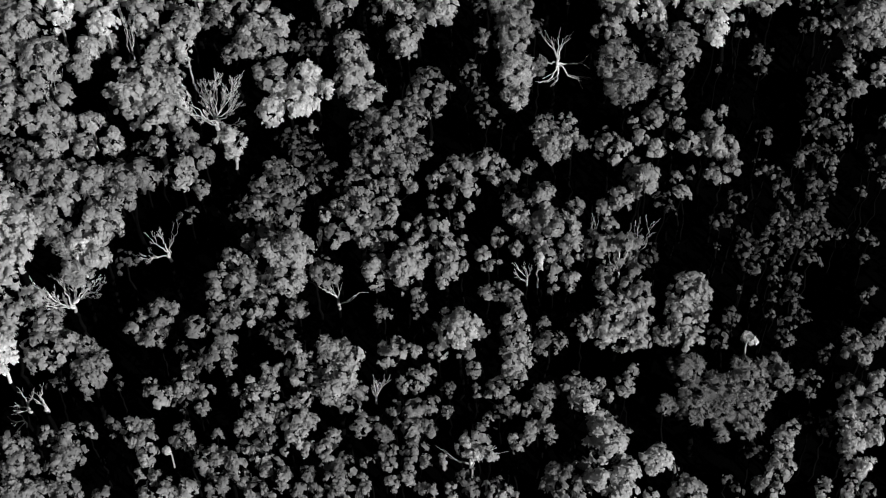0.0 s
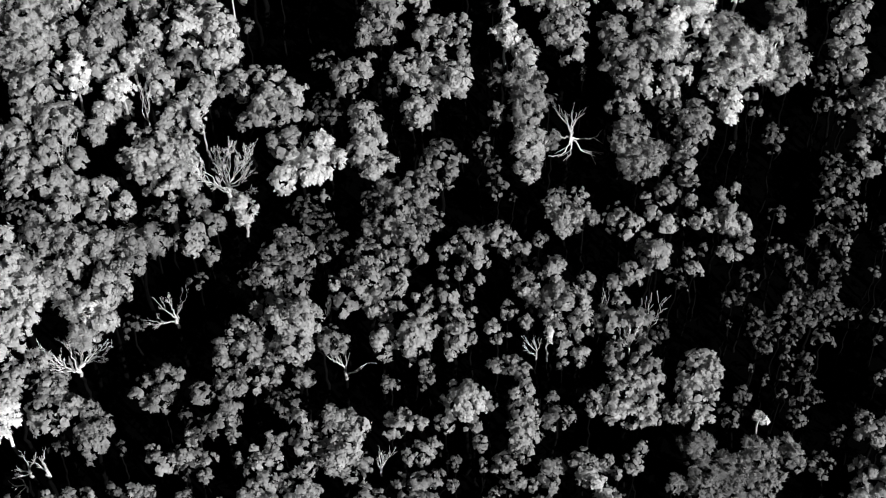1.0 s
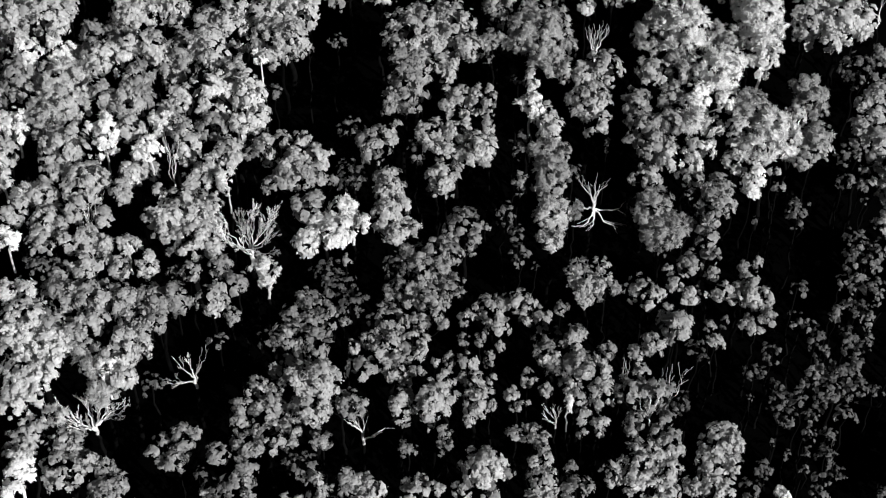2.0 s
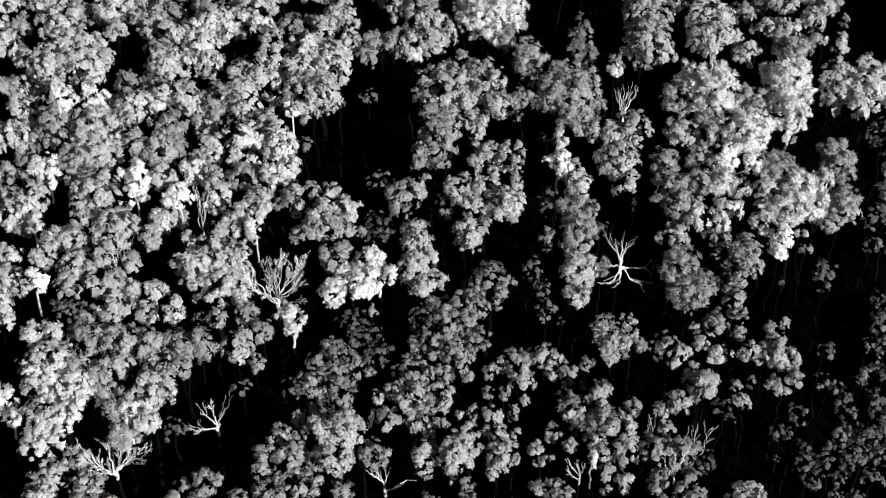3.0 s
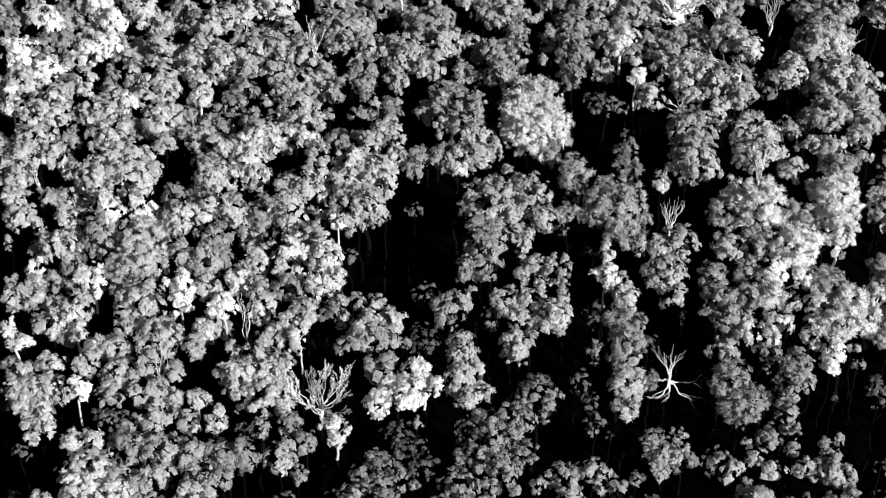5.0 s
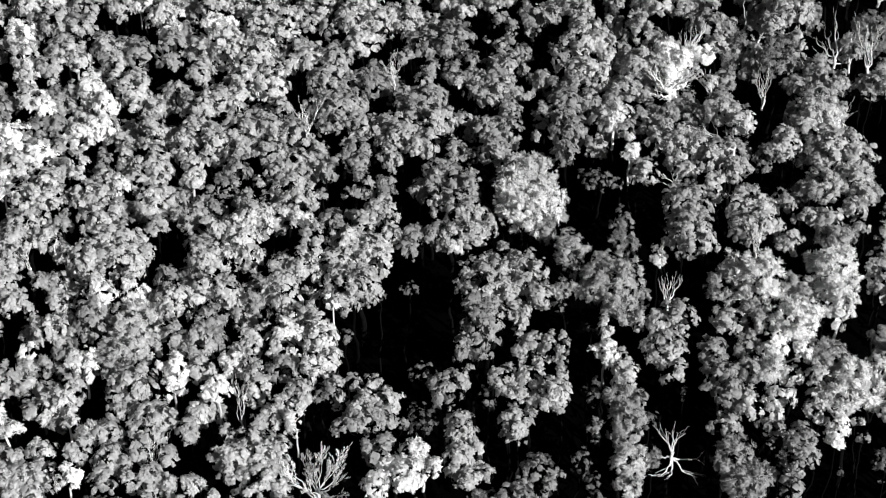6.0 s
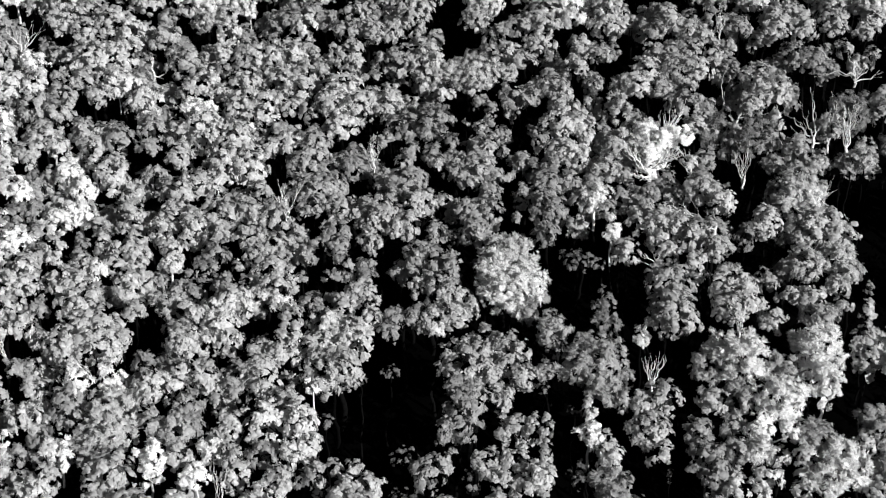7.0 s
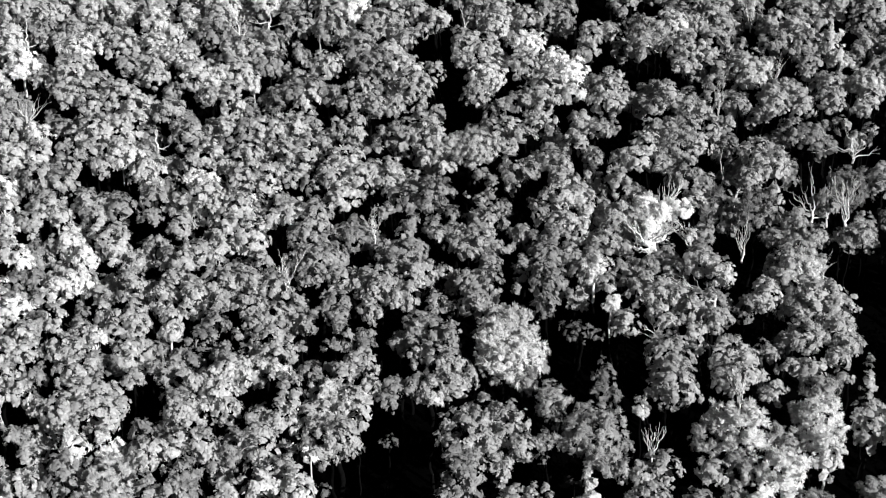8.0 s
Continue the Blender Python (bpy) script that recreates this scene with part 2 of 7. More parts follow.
# ---- ground: one sheet to the horizon ----
gx = np.concatenate([-np.geomspace(4000, 120, 14), np.linspace(-100, 100, 81), np.geomspace(120, 4000, 14)])
gy = np.concatenate([-np.geomspace(4000, 40, 16), np.linspace(-20, 260, 113), np.geomspace(280, 4000, 16)])
xx, yy = np.meshgrid(gx, gy)
near_bumps = np.array([[noise.noise((a * 0.35, b * 0.35, 0)) * 0.35 if abs(a) < 110 and -30 < b < 270 else 0.0 for a in gx] for b in gy])
gv = np.stack([xx, yy, ground_z(xx, yy) + near_bumps - 0.1], -1).reshape(-1, 3)
gi, gj = np.meshgrid(np.arange(len(gy) - 1), np.arange(len(gx) - 1), indexing="ij")
q0 = gi * len(gx) + gj
ground = tagged(new("ground", soup("ground", gv, np.stack([q0, q0 + 1, q0 + len(gx) + 1, q0 + len(gx)], -1).reshape(-1, 4), [SHADE_SOIL], True)),
                "forest floor on a hillside, coloured near-black for the shade under the trees", "ground", kind="structure")


def dead_branch(rng, start, az, el, length, girth, twigs):
    """Crooked bare bough with forks and twigs."""
    lines = []

    def grow(a, az, el, length, girth, level):
        way = np.array((math.cos(el) * math.cos(az), math.cos(el) * math.sin(az), math.sin(el)))
        b = a + way * length
        pts, radii = limb(rng, a, b, girth, max(0.014, girth * 0.25), 0.36, 8)
        lines.append((pts, radii))
        if level:
            for _ in range(rng.randint(3, 6)):
                k = rng.randint(3, 8)
                grow(pts[k], az + rng.uniform(-0.9, 0.9), el + rng.uniform(-0.35, 0.6), length * rng.uniform(0.3, 0.6), radii[k] * 0.5, level - 1)

    grow(np.asarray(start, float), az, el, length, girth, twigs)
    return tubes("branch", lines, BARK_WHITE, 5)


def dead(name, label, x, y, z, boughs, girth=0.2, twigs=2, seed=1):
    """A leafless tree that forks at height z; boughs: (azimuth, elevation, length) from the fork, in degrees and metres."""
    rng = np.random.RandomState(seed)
    foot = float(ground_z(x, y))
    ob = tagged(new(name), label, "dead tree", "dead trees")
    ob.location = (x, y, foot)
    top = np.array((0, 0, z - foot))
    low = np.array((rng.uniform(-0.6, 0.6), rng.uniform(-0.6, 0.6), -0.4))
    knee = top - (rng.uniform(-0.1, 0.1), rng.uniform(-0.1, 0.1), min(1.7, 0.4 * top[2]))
    # the lower trunk's shade is painted: near-black up to the knee
    part("trunk", tubes("trunk", [limb(rng, low, knee, girth * 1.15, girth * 0.85, 0.2, 10)], BARK_SHADE, 8), ob, "lower trunk coloured near-black for the shade low in the gap")
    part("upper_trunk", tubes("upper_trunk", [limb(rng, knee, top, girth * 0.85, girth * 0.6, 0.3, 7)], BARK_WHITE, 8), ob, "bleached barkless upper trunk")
    for k, (az, el, length) in enumerate(boughs):
        start = top + (knee - top) * (0.7 * k / len(boughs))
        part("branch", dead_branch(rng, start, radians(az), radians(el), length, girth * (0.3 if label == TWIGGY else 0.52), twigs), ob)
    return ob


def fan(n, mid, spread, low, high, length, seed):
    """n boughs that open like a fan round the azimuth mid."""
    rng = np.random.RandomState(seed)
    return [(mid + spread * (2 * (i + 0.5) / n - 1) + rng.uniform(-12, 12), rng.uniform(low, high), length * rng.uniform(0.7, 1.15)) for i in range(n)]


BARE = "bare bleached dead tree with forked white boughs"
TWIGGY = "bare grey tree with fine upswept twigs"
SNAG = "short broken white snag standing in a gap"

# ---- trees: the stem's place, then each bough's offset, height, radius and half height ----
pale(-43.3, 130.5, (-1.3, -0.7, 33.1, 2.08, 1.88), (1.8, 1.0, 33.6, 1.74, 1.22))
pale(-40.5, 126.0, (0.3, 1.6, 31.9, 1.92, 1.61), (-0.3, -1.6, 30.6, 1.90, 2.29))
pale(-33.3, 119.8, (0.0, 0.0, 28.5, 1.46, 2.69))
pale(-53.9, 118.2, (0.0, 0.0, 28.4, 1.02, 2.04))
pale(-31.3, 133.9, (-0.8, -2.1, 33.6, 2.07, 2.82), (-0.9, 2.0, 35.3, 1.75, 1.23), (2.0, 0.9, 34.8, 1.73, 3.47))
pale(-23.8, 132.7, (-1.0, -0.1, 33.8, 2.06, 2.99), (1.4, 0.2, 34.0, 1.71, 2.55))
pale(-28.4, 125.5, (-2.3, 0.3, 31.0, 2.15, 2.93), (1.6, 0.4, 31.0, 2.01, 2.60), (2.9, -2.3, 29.8, 1.19, 2.39))
pale(-19.6, 118.5, (-1.3, -0.2, 27.7, 1.63, 1.05), (1.3, 0.2, 27.9, 1.62, 0.97))
pale(-28.0, 119.0, (0.0, -0.0, 28.1, 1.57, 1.78))
pale(-9.7, 122.1, (0.0, 0.0, 29.4, 0.78, 1.57))
pale(-6.8, 129.7, (0.0, 0.0, 32.9, 1.68, 1.77))
pale(-4.4, 119.8, (0.0, 0.0, 28.5, 1.17, 1.17))
pale(12.7, 137.4, (0.0, 0.0, 37.1, 1.24, 0.74))
pale(6.2, 127.5, (0.0, -0.0, 32.3, 0.86, 1.73))
pale(7.8, 123.2, (0.0, 0.0, 30.2, 1.18, 2.11))
pale(24.6, 120.4, (0.9, 0.1, 29.0, 1.45, 1.23), (-2.4, -1.1, 28.4, 1.44, 1.22), (2.3, 2.7, 30.3, 1.19, 1.19), (-0.2, -1.7, 28.1, 0.98, 0.87))
pale(30.1, 122.5, (-0.0, 0.0, 29.9, 1.60, 2.18))
pale(36.7, 124.5, (0.0, 0.0, 30.8, 0.88, 1.35))
pale(38.1, 120.3, (0.5, 0.4, 28.9, 1.47, 1.26), (-1.2, -0.9, 28.2, 1.00, 0.66))
pale(29.3, 119.1, (0.0, 0.0, 28.2, 1.31, 1.10))
pale(38.9, 136.0, (0.0, 0.0, 36.4, 1.97, 2.71))
pale(43.2, 136.0, (-0.3, 0.5, 36.5, 3.18, 2.48), (2.4, -0.2, 36.0, 1.56, 1.26), (-1.9, -2.6, 35.1, 1.26, 1.35))
pale(-51.6, 110.8, (-0.0, 0.0, 25.1, 1.19, 1.40))
pale(-46.1, 116.7, (1.8, -1.7, 26.7, 2.52, 1.84), (-1.1, 2.2, 28.4, 2.36, 2.46), (-1.9, -0.9, 27.2, 1.20, 0.72), (-2.7, 0.2, 27.7, 0.94, 0.83))
pale(-46.6, 109.5, (-1.4, -1.5, 23.8, 1.31, 1.31), (1.6, 1.8, 25.2, 1.18, 1.98), (0.2, 0.1, 24.5, 0.92, 0.92))
pale(-42.7, 107.5, (-0.1, -2.2, 22.6, 1.61, 0.96), (-0.3, 0.9, 23.9, 1.30, 1.51), (0.9, 3.3, 24.9, 1.17, 0.70), (-2.4, 0.3, 23.7, 1.10, 1.42), (1.6, -1.2, 23.0, 0.96, 0.85), (1.7, 0.4, 23.7, 0.77, 1.55))
pale(-39.6, 116.0, (0.0, 0.0, 27.0, 1.32, 0.98))
pale(-35.9, 105.7, (0.0, 0.0, 22.7, 1.08, 1.61))
pale(-38.8, 105.4, (0.0, 0.0, 22.6, 1.15, 1.37))
pale(-35.8, 114.0, (0.0, 0.0, 26.1, 0.78, 0.78))
pale(-47.2, 97.7, (-1.5, 1.4, 20.0, 2.69, 1.61), (-1.1, -0.8, 19.1, 2.54, 1.53), (2.0, -1.1, 19.0, 2.52, 1.51), (2.0, 0.9, 19.8, 1.52, 0.91))
pale(-47.3, 92.9, (0.2, 0.8, 17.7, 2.77, 1.66), (-0.5, -2.1, 16.5, 1.75, 1.05))
pale(-39.9, 100.1, (-1.5, 1.8, 21.2, 1.91, 1.91), (3.2, -0.5, 20.2, 1.88, 1.13), (1.7, 1.6, 21.1, 1.64, 1.64), (-1.1, -0.4, 20.3, 1.58, 0.95), (-3.0, -2.3, 19.5, 1.39, 0.84), (-2.1, -3.5, 19.0, 1.00, 1.00))
pale(-36.7, 95.5, (-0.5, 0.6, 18.8, 1.74, 2.43), (-0.1, -2.3, 17.6, 1.23, 1.71), (1.5, 1.6, 19.2, 0.99, 1.86))
pale(-16.7, 93.0, (0.7, 0.5, 17.2, 1.99, 2.61), (-0.4, -2.0, 16.1, 1.80, 1.08), (-1.5, 0.9, 17.5, 1.45, 1.70), (0.2, 2.3, 18.0, 0.91, 0.55), (2.1, 1.4, 17.5, 0.79, 0.48))
pale(-4.1, 92.1, (0.0, 0.0, 16.0, 1.56, 2.97))
pale(-3.0, 95.1, (0.0, 0.0, 16.7, 0.55, 1.09))
pale(1.5, 86.5, (-0.1, 0.0, 13.1, 2.08, 1.25), (0.3, -0.0, 13.1, 1.19, 1.97))
pale(11.9, 97.7, (-0.0, -0.4, 17.7, 1.71, 1.03), (0.8, -1.0, 17.3, 1.71, 1.03), (-0.7, 2.5, 19.1, 1.11, 0.66), (-1.3, 1.0, 18.3, 0.98, 1.96))
pale(18.6, 98.9, (-0.7, -0.5, 18.0, 1.05, 0.63), (0.8, 0.5, 18.4, 0.99, 1.66))
pale(21.9, 101.1, (0.0, 0.0, 19.2, 1.37, 1.61))
pale(-11.5, 82.6, (0.5, 0.9, 12.6, 1.89, 1.13), (-0.8, -2.5, 11.2, 1.30, 0.78), (-0.7, 1.9, 13.1, 1.18, 0.71), (1.0, -1.2, 11.6, 1.07, 1.96), (-2.3, -1.2, 11.2, 0.54, 1.07))
pale(1.7, 74.9, (0.0, 0.0, 7.9, 0.71, 1.23))
pale(4.3, 74.4, (0.0, 0.0, 7.5, 0.83, 0.50))
pale(14.2, 79.3, (0.0, 0.0, 9.0, 1.32, 0.79))
pale(17.2, 73.1, (-0.3, 2.1, 7.0, 1.97, 2.89), (0.7, -2.0, 5.2, 1.67, 1.00), (-1.6, -1.2, 5.6, 1.37, 1.37), (1.4, -0.2, 5.9, 1.26, 1.65))
pale(20.9, 71.0, (0.0, 0.0, 4.4, 0.66, 0.40))
pale(25.0, 71.0, (0.0, -0.2, 4.7, 1.56, 0.94), (-0.0, 0.6, 5.1, 1.02, 0.61))
pale(45.3, 80.9, (-0.0, 0.0, 9.2, 0.88, 1.46))
pale(42.9, 76.4, (-0.9, 1.0, 7.5, 1.12, 1.12), (1.6, -0.5, 6.9, 1.06, 0.87), (-0.8, -1.1, 6.6, 1.06, 1.98), (0.4, 1.0, 7.5, 0.75, 1.07))
pale(-61.4, 151.7, (0.0, 0.0, 44.0, 1.86, 1.86))
pale(-60.4, 147.5, (0.0, 0.0, 42.0, 1.33, 2.30))
pale(-55.6, 152.0, (0.0, 0.0, 43.7, 1.17, 1.17))
pale(-51.8, 153.3, (0.0, 0.0, 44.1, 1.68, 2.65))
pale(-50.9, 148.0, (0.0, 0.8, 41.9, 1.98, 2.37), (1.0, -0.4, 41.3, 1.47, 1.67), (-1.7, -1.6, 40.9, 1.15, 1.63))
pale(-65.6, 144.6, (-2.4, 2.7, 42.5, 2.36, 1.73), (1.6, -0.1, 40.9, 1.99, 1.68), (-0.4, -2.1, 40.1, 1.98, 1.45), (2.8, -2.2, 39.8, 1.72, 1.52))
pale(-49.9, 143.5, (-0.3, 0.6, 39.8, 1.62, 1.52), (-0.2, -1.5, 38.8, 1.36, 1.56), (1.6, 1.5, 39.4, 0.89, 1.19))
pale(-64.3, 137.4, (-0.5, 1.6, 38.4, 2.28, 1.53), (-0.8, -1.2, 37.2, 2.25, 1.62), (2.6, -0.8, 37.1, 1.60, 1.50))
pale(-56.9, 142.2, (0.8, -2.4, 38.1, 1.93, 1.93), (-1.9, 1.3, 40.0, 1.47, 1.67), (0.0, 1.0, 39.8, 1.38, 1.48), (0.5, 3.6, 40.9, 1.15, 2.30), (2.6, -1.1, 38.6, 1.13, 1.71), (-3.7, 1.3, 39.6, 0.90, 1.49))
pale(-53.4, 135.7, (1.4, -0.9, 35.6, 2.71, 2.21), (-2.5, -1.6, 35.6, 2.01, 2.67), (0.9, 2.1, 37.0, 1.90, 1.90), (-1.6, 1.0, 36.7, 1.90, 1.90), (3.0, 2.2, 36.3, 0.87, 1.64))
pale(-41.9, 137.3, (-0.1, -1.5, 35.6, 1.98, 2.17), (-0.2, -0.4, 36.1, 1.72, 1.30), (0.3, 2.9, 37.5, 1.58, 1.78))
pale(-45.7, 152.5, (-0.7, 1.9, 44.2, 2.01, 2.01), (2.2, 0.1, 43.2, 1.82, 2.60), (-1.8, -0.4, 43.2, 1.58, 2.45), (-0.1, -3.2, 41.8, 1.48, 1.68))
pale(-40.4, 154.2, (-0.1, 0.8, 44.3, 2.33, 2.33), (0.3, -1.8, 43.0, 1.57, 1.37))
pale(-37.5, 140.9, (0.5, 1.3, 38.3, 2.22, 1.59), (-0.4, -2.0, 36.8, 2.11, 1.48), (-0.8, 0.4, 37.9, 1.89, 1.37), (2.0, 0.7, 37.9, 1.10, 1.10))
pale(-21.8, 143.0, (0.2, 1.0, 38.9, 1.89, 1.58), (-1.7, -1.2, 37.9, 1.48, 1.48), (1.8, -0.6, 38.2, 1.25, 1.54))
pale(-23.5, 137.9, (-2.3, -1.4, 35.5, 2.22, 1.61), (1.1, 0.8, 36.5, 2.16, 1.41), (1.8, -1.0, 35.7, 2.08, 1.98), (-1.8, 1.5, 36.8, 1.86, 1.55), (3.8, 2.2, 37.2, 1.08, 1.66))
pale(-29.2, 140.0, (0.0, 0.0, 37.1, 1.40, 1.60))
pale(-12.0, 139.8, (0.0, 0.0, 37.3, 1.77, 1.46))
pale(11.6, 149.5, (0.0, 0.0, 42.6, 1.44, 1.44))
pale(19.9, 147.2, (0.0, 0.0, 41.8, 1.35, 2.02))
pale(21.9, 151.0, (-0.7, 1.2, 44.1, 1.87, 1.57), (0.3, -1.2, 43.0, 1.53, 1.63), (1.7, -1.1, 43.1, 1.05, 1.34))
pale(24.1, 144.9, (-0.1, 0.8, 41.2, 1.59, 1.39), (1.6, -0.4, 40.7, 1.27, 1.46), (-1.5, -1.0, 40.4, 1.26, 1.45))
pale(29.4, 153.8, (0.0, 0.0, 44.8, 1.89, 1.99))
pale(36.1, 153.2, (-0.9, 1.2, 45.0, 2.24, 1.84), (-1.8, -1.2, 44.0, 2.14, 1.52), (1.2, 1.0, 44.8, 1.91, 1.91), (2.4, -1.1, 43.8, 1.90, 1.90))
pale(36.7, 144.5, (0.0, 0.0, 40.5, 1.44, 0.87))
pale(28.5, 139.7, (0.0, 0.0, 38.4, 1.40, 1.20))
pale(-64.7, 130.8, (-0.6, 2.3, 35.7, 1.83, 1.10), (-0.3, -0.3, 34.5, 1.58, 1.37), (0.7, -2.8, 33.3, 1.41, 2.01), (2.5, -2.1, 32.9, 0.78, 1.56))
pale(-64.4, 125.2, (0.0, 0.0, 31.4, 0.54, 1.09))
pale(-61.6, 118.1, (-0.5, -0.1, 28.6, 0.98, 1.49), (0.5, 0.1, 28.6, 0.98, 1.58))
pale(-57.1, 116.0, (0.0, -0.5, 27.2, 1.70, 1.37), (-0.1, 2.3, 27.9, 0.82, 1.13))
pale(-58.3, 126.3, (-0.9, -0.9, 31.8, 1.54, 1.54), (0.4, 1.9, 33.0, 1.39, 2.18), (1.2, -1.3, 31.5, 1.07, 1.47))
pale(-59.2, 109.9, (0.0, 0.0, 24.8, 1.46, 1.11))
pale(-55.6, 110.8, (0.0, 0.0, 25.1, 1.31, 1.31))
pale(-56.3, 106.1, (0.8, -0.8, 22.7, 2.01, 1.20), (-0.5, 1.7, 23.8, 1.66, 1.31), (1.2, -2.3, 22.0, 1.64, 0.98), (-1.3, 0.1, 23.1, 1.44, 0.87), (-2.4, 1.9, 23.9, 1.38, 1.27), (1.3, 2.2, 24.0, 1.16, 1.58), (0.4, -3.2, 21.0, 0.71, 0.83))
pale(-76.4, 181.2, (0.0, 0.0, 57.3, 2.29, 2.62))
pale(-72.7, 175.5, (-1.3, -0.1, 55.0, 2.43, 2.10), (2.7, 0.2, 55.0, 1.71, 1.82))
pale(-69.5, 157.3, (0.0, 0.0, 47.1, 1.60, 1.70))
pale(-67.0, 172.1, (1.0, 2.0, 54.1, 1.99, 1.88), (-2.3, -0.7, 53.1, 1.98, 1.76), (1.5, -1.5, 52.6, 1.87, 1.76))
pale(-62.6, 181.0, (-0.6, 0.2, 57.1, 2.85, 2.41), (2.7, 0.3, 57.1, 1.93, 2.48), (-3.4, -1.7, 56.4, 1.22, 1.44))
pale(-58.5, 176.4, (0.0, 0.0, 54.9, 2.58, 2.03))
pale(-57.8, 182.5, (0.0, 0.0, 57.6, 1.42, 2.51))
pale(-67.6, 163.2, (0.0, 0.0, 49.5, 1.92, 1.24))
pale(-60.3, 165.6, (-0.8, 1.1, 50.7, 1.83, 1.93), (0.8, -1.1, 49.6, 1.81, 1.70))
pale(-63.9, 160.0, (0.0, 0.0, 47.3, 1.04, 1.36))
pale(-55.5, 160.1, (0.0, 0.0, 47.4, 2.23, 2.86))
pale(-52.0, 166.7, (-0.1, 1.1, 50.8, 1.81, 2.34), (0.1, -1.6, 49.5, 1.51, 0.95))
pale(-54.1, 172.9, (-0.3, -1.0, 52.7, 2.04, 2.36), (0.7, 2.2, 54.1, 1.38, 1.04))
pale(-45.7, 159.1, (-1.1, -0.7, 46.1, 2.47, 1.48), (1.6, 1.0, 46.8, 2.11, 1.26))
pale(-44.7, 182.9, (0.0, 0.0, 57.6, 1.81, 1.36))
pale(-37.1, 182.2, (-2.6, 0.2, 57.3, 1.70, 2.02), (-0.1, -0.1, 57.1, 1.69, 2.86), (2.7, -0.1, 57.1, 1.69, 2.44))
pale(-45.9, 176.9, (-0.8, 0.6, 55.1, 1.97, 1.64), (1.9, -1.4, 54.1, 1.27, 1.05))
pale(-40.2, 177.8, (0.0, 0.0, 55.1, 1.37, 2.01))
pale(-41.2, 173.2, (0.0, 0.0, 52.9, 1.64, 1.85))
pale(-37.2, 172.8, (0.0, 0.0, 52.6, 1.44, 2.79))
pale(-42.7, 167.9, (-2.0, 0.1, 50.6, 2.27, 3.32), (2.0, -0.1, 50.3, 2.26, 1.94))
pale(-39.3, 162.8, (-1.5, 0.2, 48.0, 2.22, 2.74), (1.6, -0.2, 47.8, 2.21, 2.73))
pale(-35.7, 159.1, (0.0, 0.0, 46.0, 1.18, 1.28))
pale(-25.8, 182.5, (0.0, 0.0, 57.1, 1.28, 2.57))
pale(-27.0, 175.7, (0.4, 1.5, 54.6, 2.23, 1.90), (-0.5, -1.5, 53.1, 2.20, 2.20))
pale(-26.3, 170.3, (0.0, 0.0, 51.2, 2.16, 1.62))
pale(-22.6, 173.8, (-1.6, -0.6, 52.7, 2.19, 2.19), (2.2, 0.5, 53.2, 1.91, 1.69), (-0.1, 0.5, 53.2, 1.34, 2.07))
pale(-15.2, 180.9, (0.0, 0.0, 56.2, 2.54, 3.81))
pale(-12.6, 176.0, (0.0, 0.0, 53.9, 1.40, 0.84))
pale(5.0, 170.1, (-1.1, 0.4, 51.6, 2.40, 2.59), (1.6, 0.2, 51.6, 1.54, 1.83), (1.9, -2.3, 50.5, 1.10, 1.58))
pale(4.3, 165.6, (-0.4, 0.3, 49.6, 2.19, 1.31), (1.8, -1.1, 49.1, 1.09, 2.02))
pale(15.3, 180.0, (-0.6, -1.3, 55.0, 2.05, 1.55), (0.8, 1.7, 56.2, 1.81, 1.61))
pale(16.8, 186.2, (0.0, 0.0, 57.3, 0.83, 1.23))
pale(23.6, 182.0, (0.0, 0.0, 56.2, 1.82, 1.41))
pale(22.8, 158.3, (-0.8, 0.7, 47.0, 2.31, 1.38), (1.1, -1.0, 46.3, 1.91, 1.81))
pale(20.5, 163.8, (0.0, 0.0, 49.1, 1.01, 0.81))
pale(31.9, 177.7, (0.7, -0.7, 54.2, 2.42, 2.72), (-0.9, 2.2, 55.3, 2.08, 2.08), (-2.0, -3.1, 53.3, 1.59, 1.59), (2.5, 1.1, 54.9, 1.45, 1.84))
pale(33.4, 172.1, (0.0, 0.0, 52.3, 1.14, 1.44))
pale(33.7, 158.4, (0.6, 0.6, 47.0, 2.75, 1.65), (-1.2, -1.2, 46.2, 1.93, 1.93))
pale(-84.1, 210.5, (0.0, 0.0, 68.4, 2.82, 2.82))
pale(-79.4, 209.8, (-0.7, -0.1, 68.1, 3.26, 2.41), (2.8, 0.6, 68.5, 1.63, 2.35))
pale(-70.2, 193.8, (0.0, 0.0, 62.3, 3.03, 2.57))
pale(-69.5, 210.1, (0.0, 0.0, 68.6, 1.61, 2.79))
pale(-65.5, 201.9, (1.4, -0.5, 65.4, 2.65, 2.65), (-2.6, 1.0, 65.9, 1.90, 1.90))
pale(-59.3, 208.0, (0.0, 0.0, 68.2, 1.58, 2.04))
pale(-54.4, 197.8, (0.0, 0.0, 64.2, 2.59, 1.90))
pale(-50.0, 207.7, (0.0, 0.0, 68.4, 2.01, 2.01))
pale(-61.9, 195.9, (0.0, 0.0, 63.2, 1.73, 1.50))
pale(-60.6, 188.0, (-0.9, 0.7, 60.2, 2.52, 2.52), (1.7, -1.3, 59.4, 1.87, 1.64))
pale(-67.6, 189.2, (-1.4, -0.2, 60.4, 2.97, 1.82), (1.8, 2.5, 61.5, 1.92, 1.81), (1.9, -2.7, 59.4, 1.67, 1.90))
pale(-50.2, 193.3, (-0.8, 0.4, 62.4, 2.96, 2.17), (2.0, -0.9, 61.9, 1.89, 1.89))
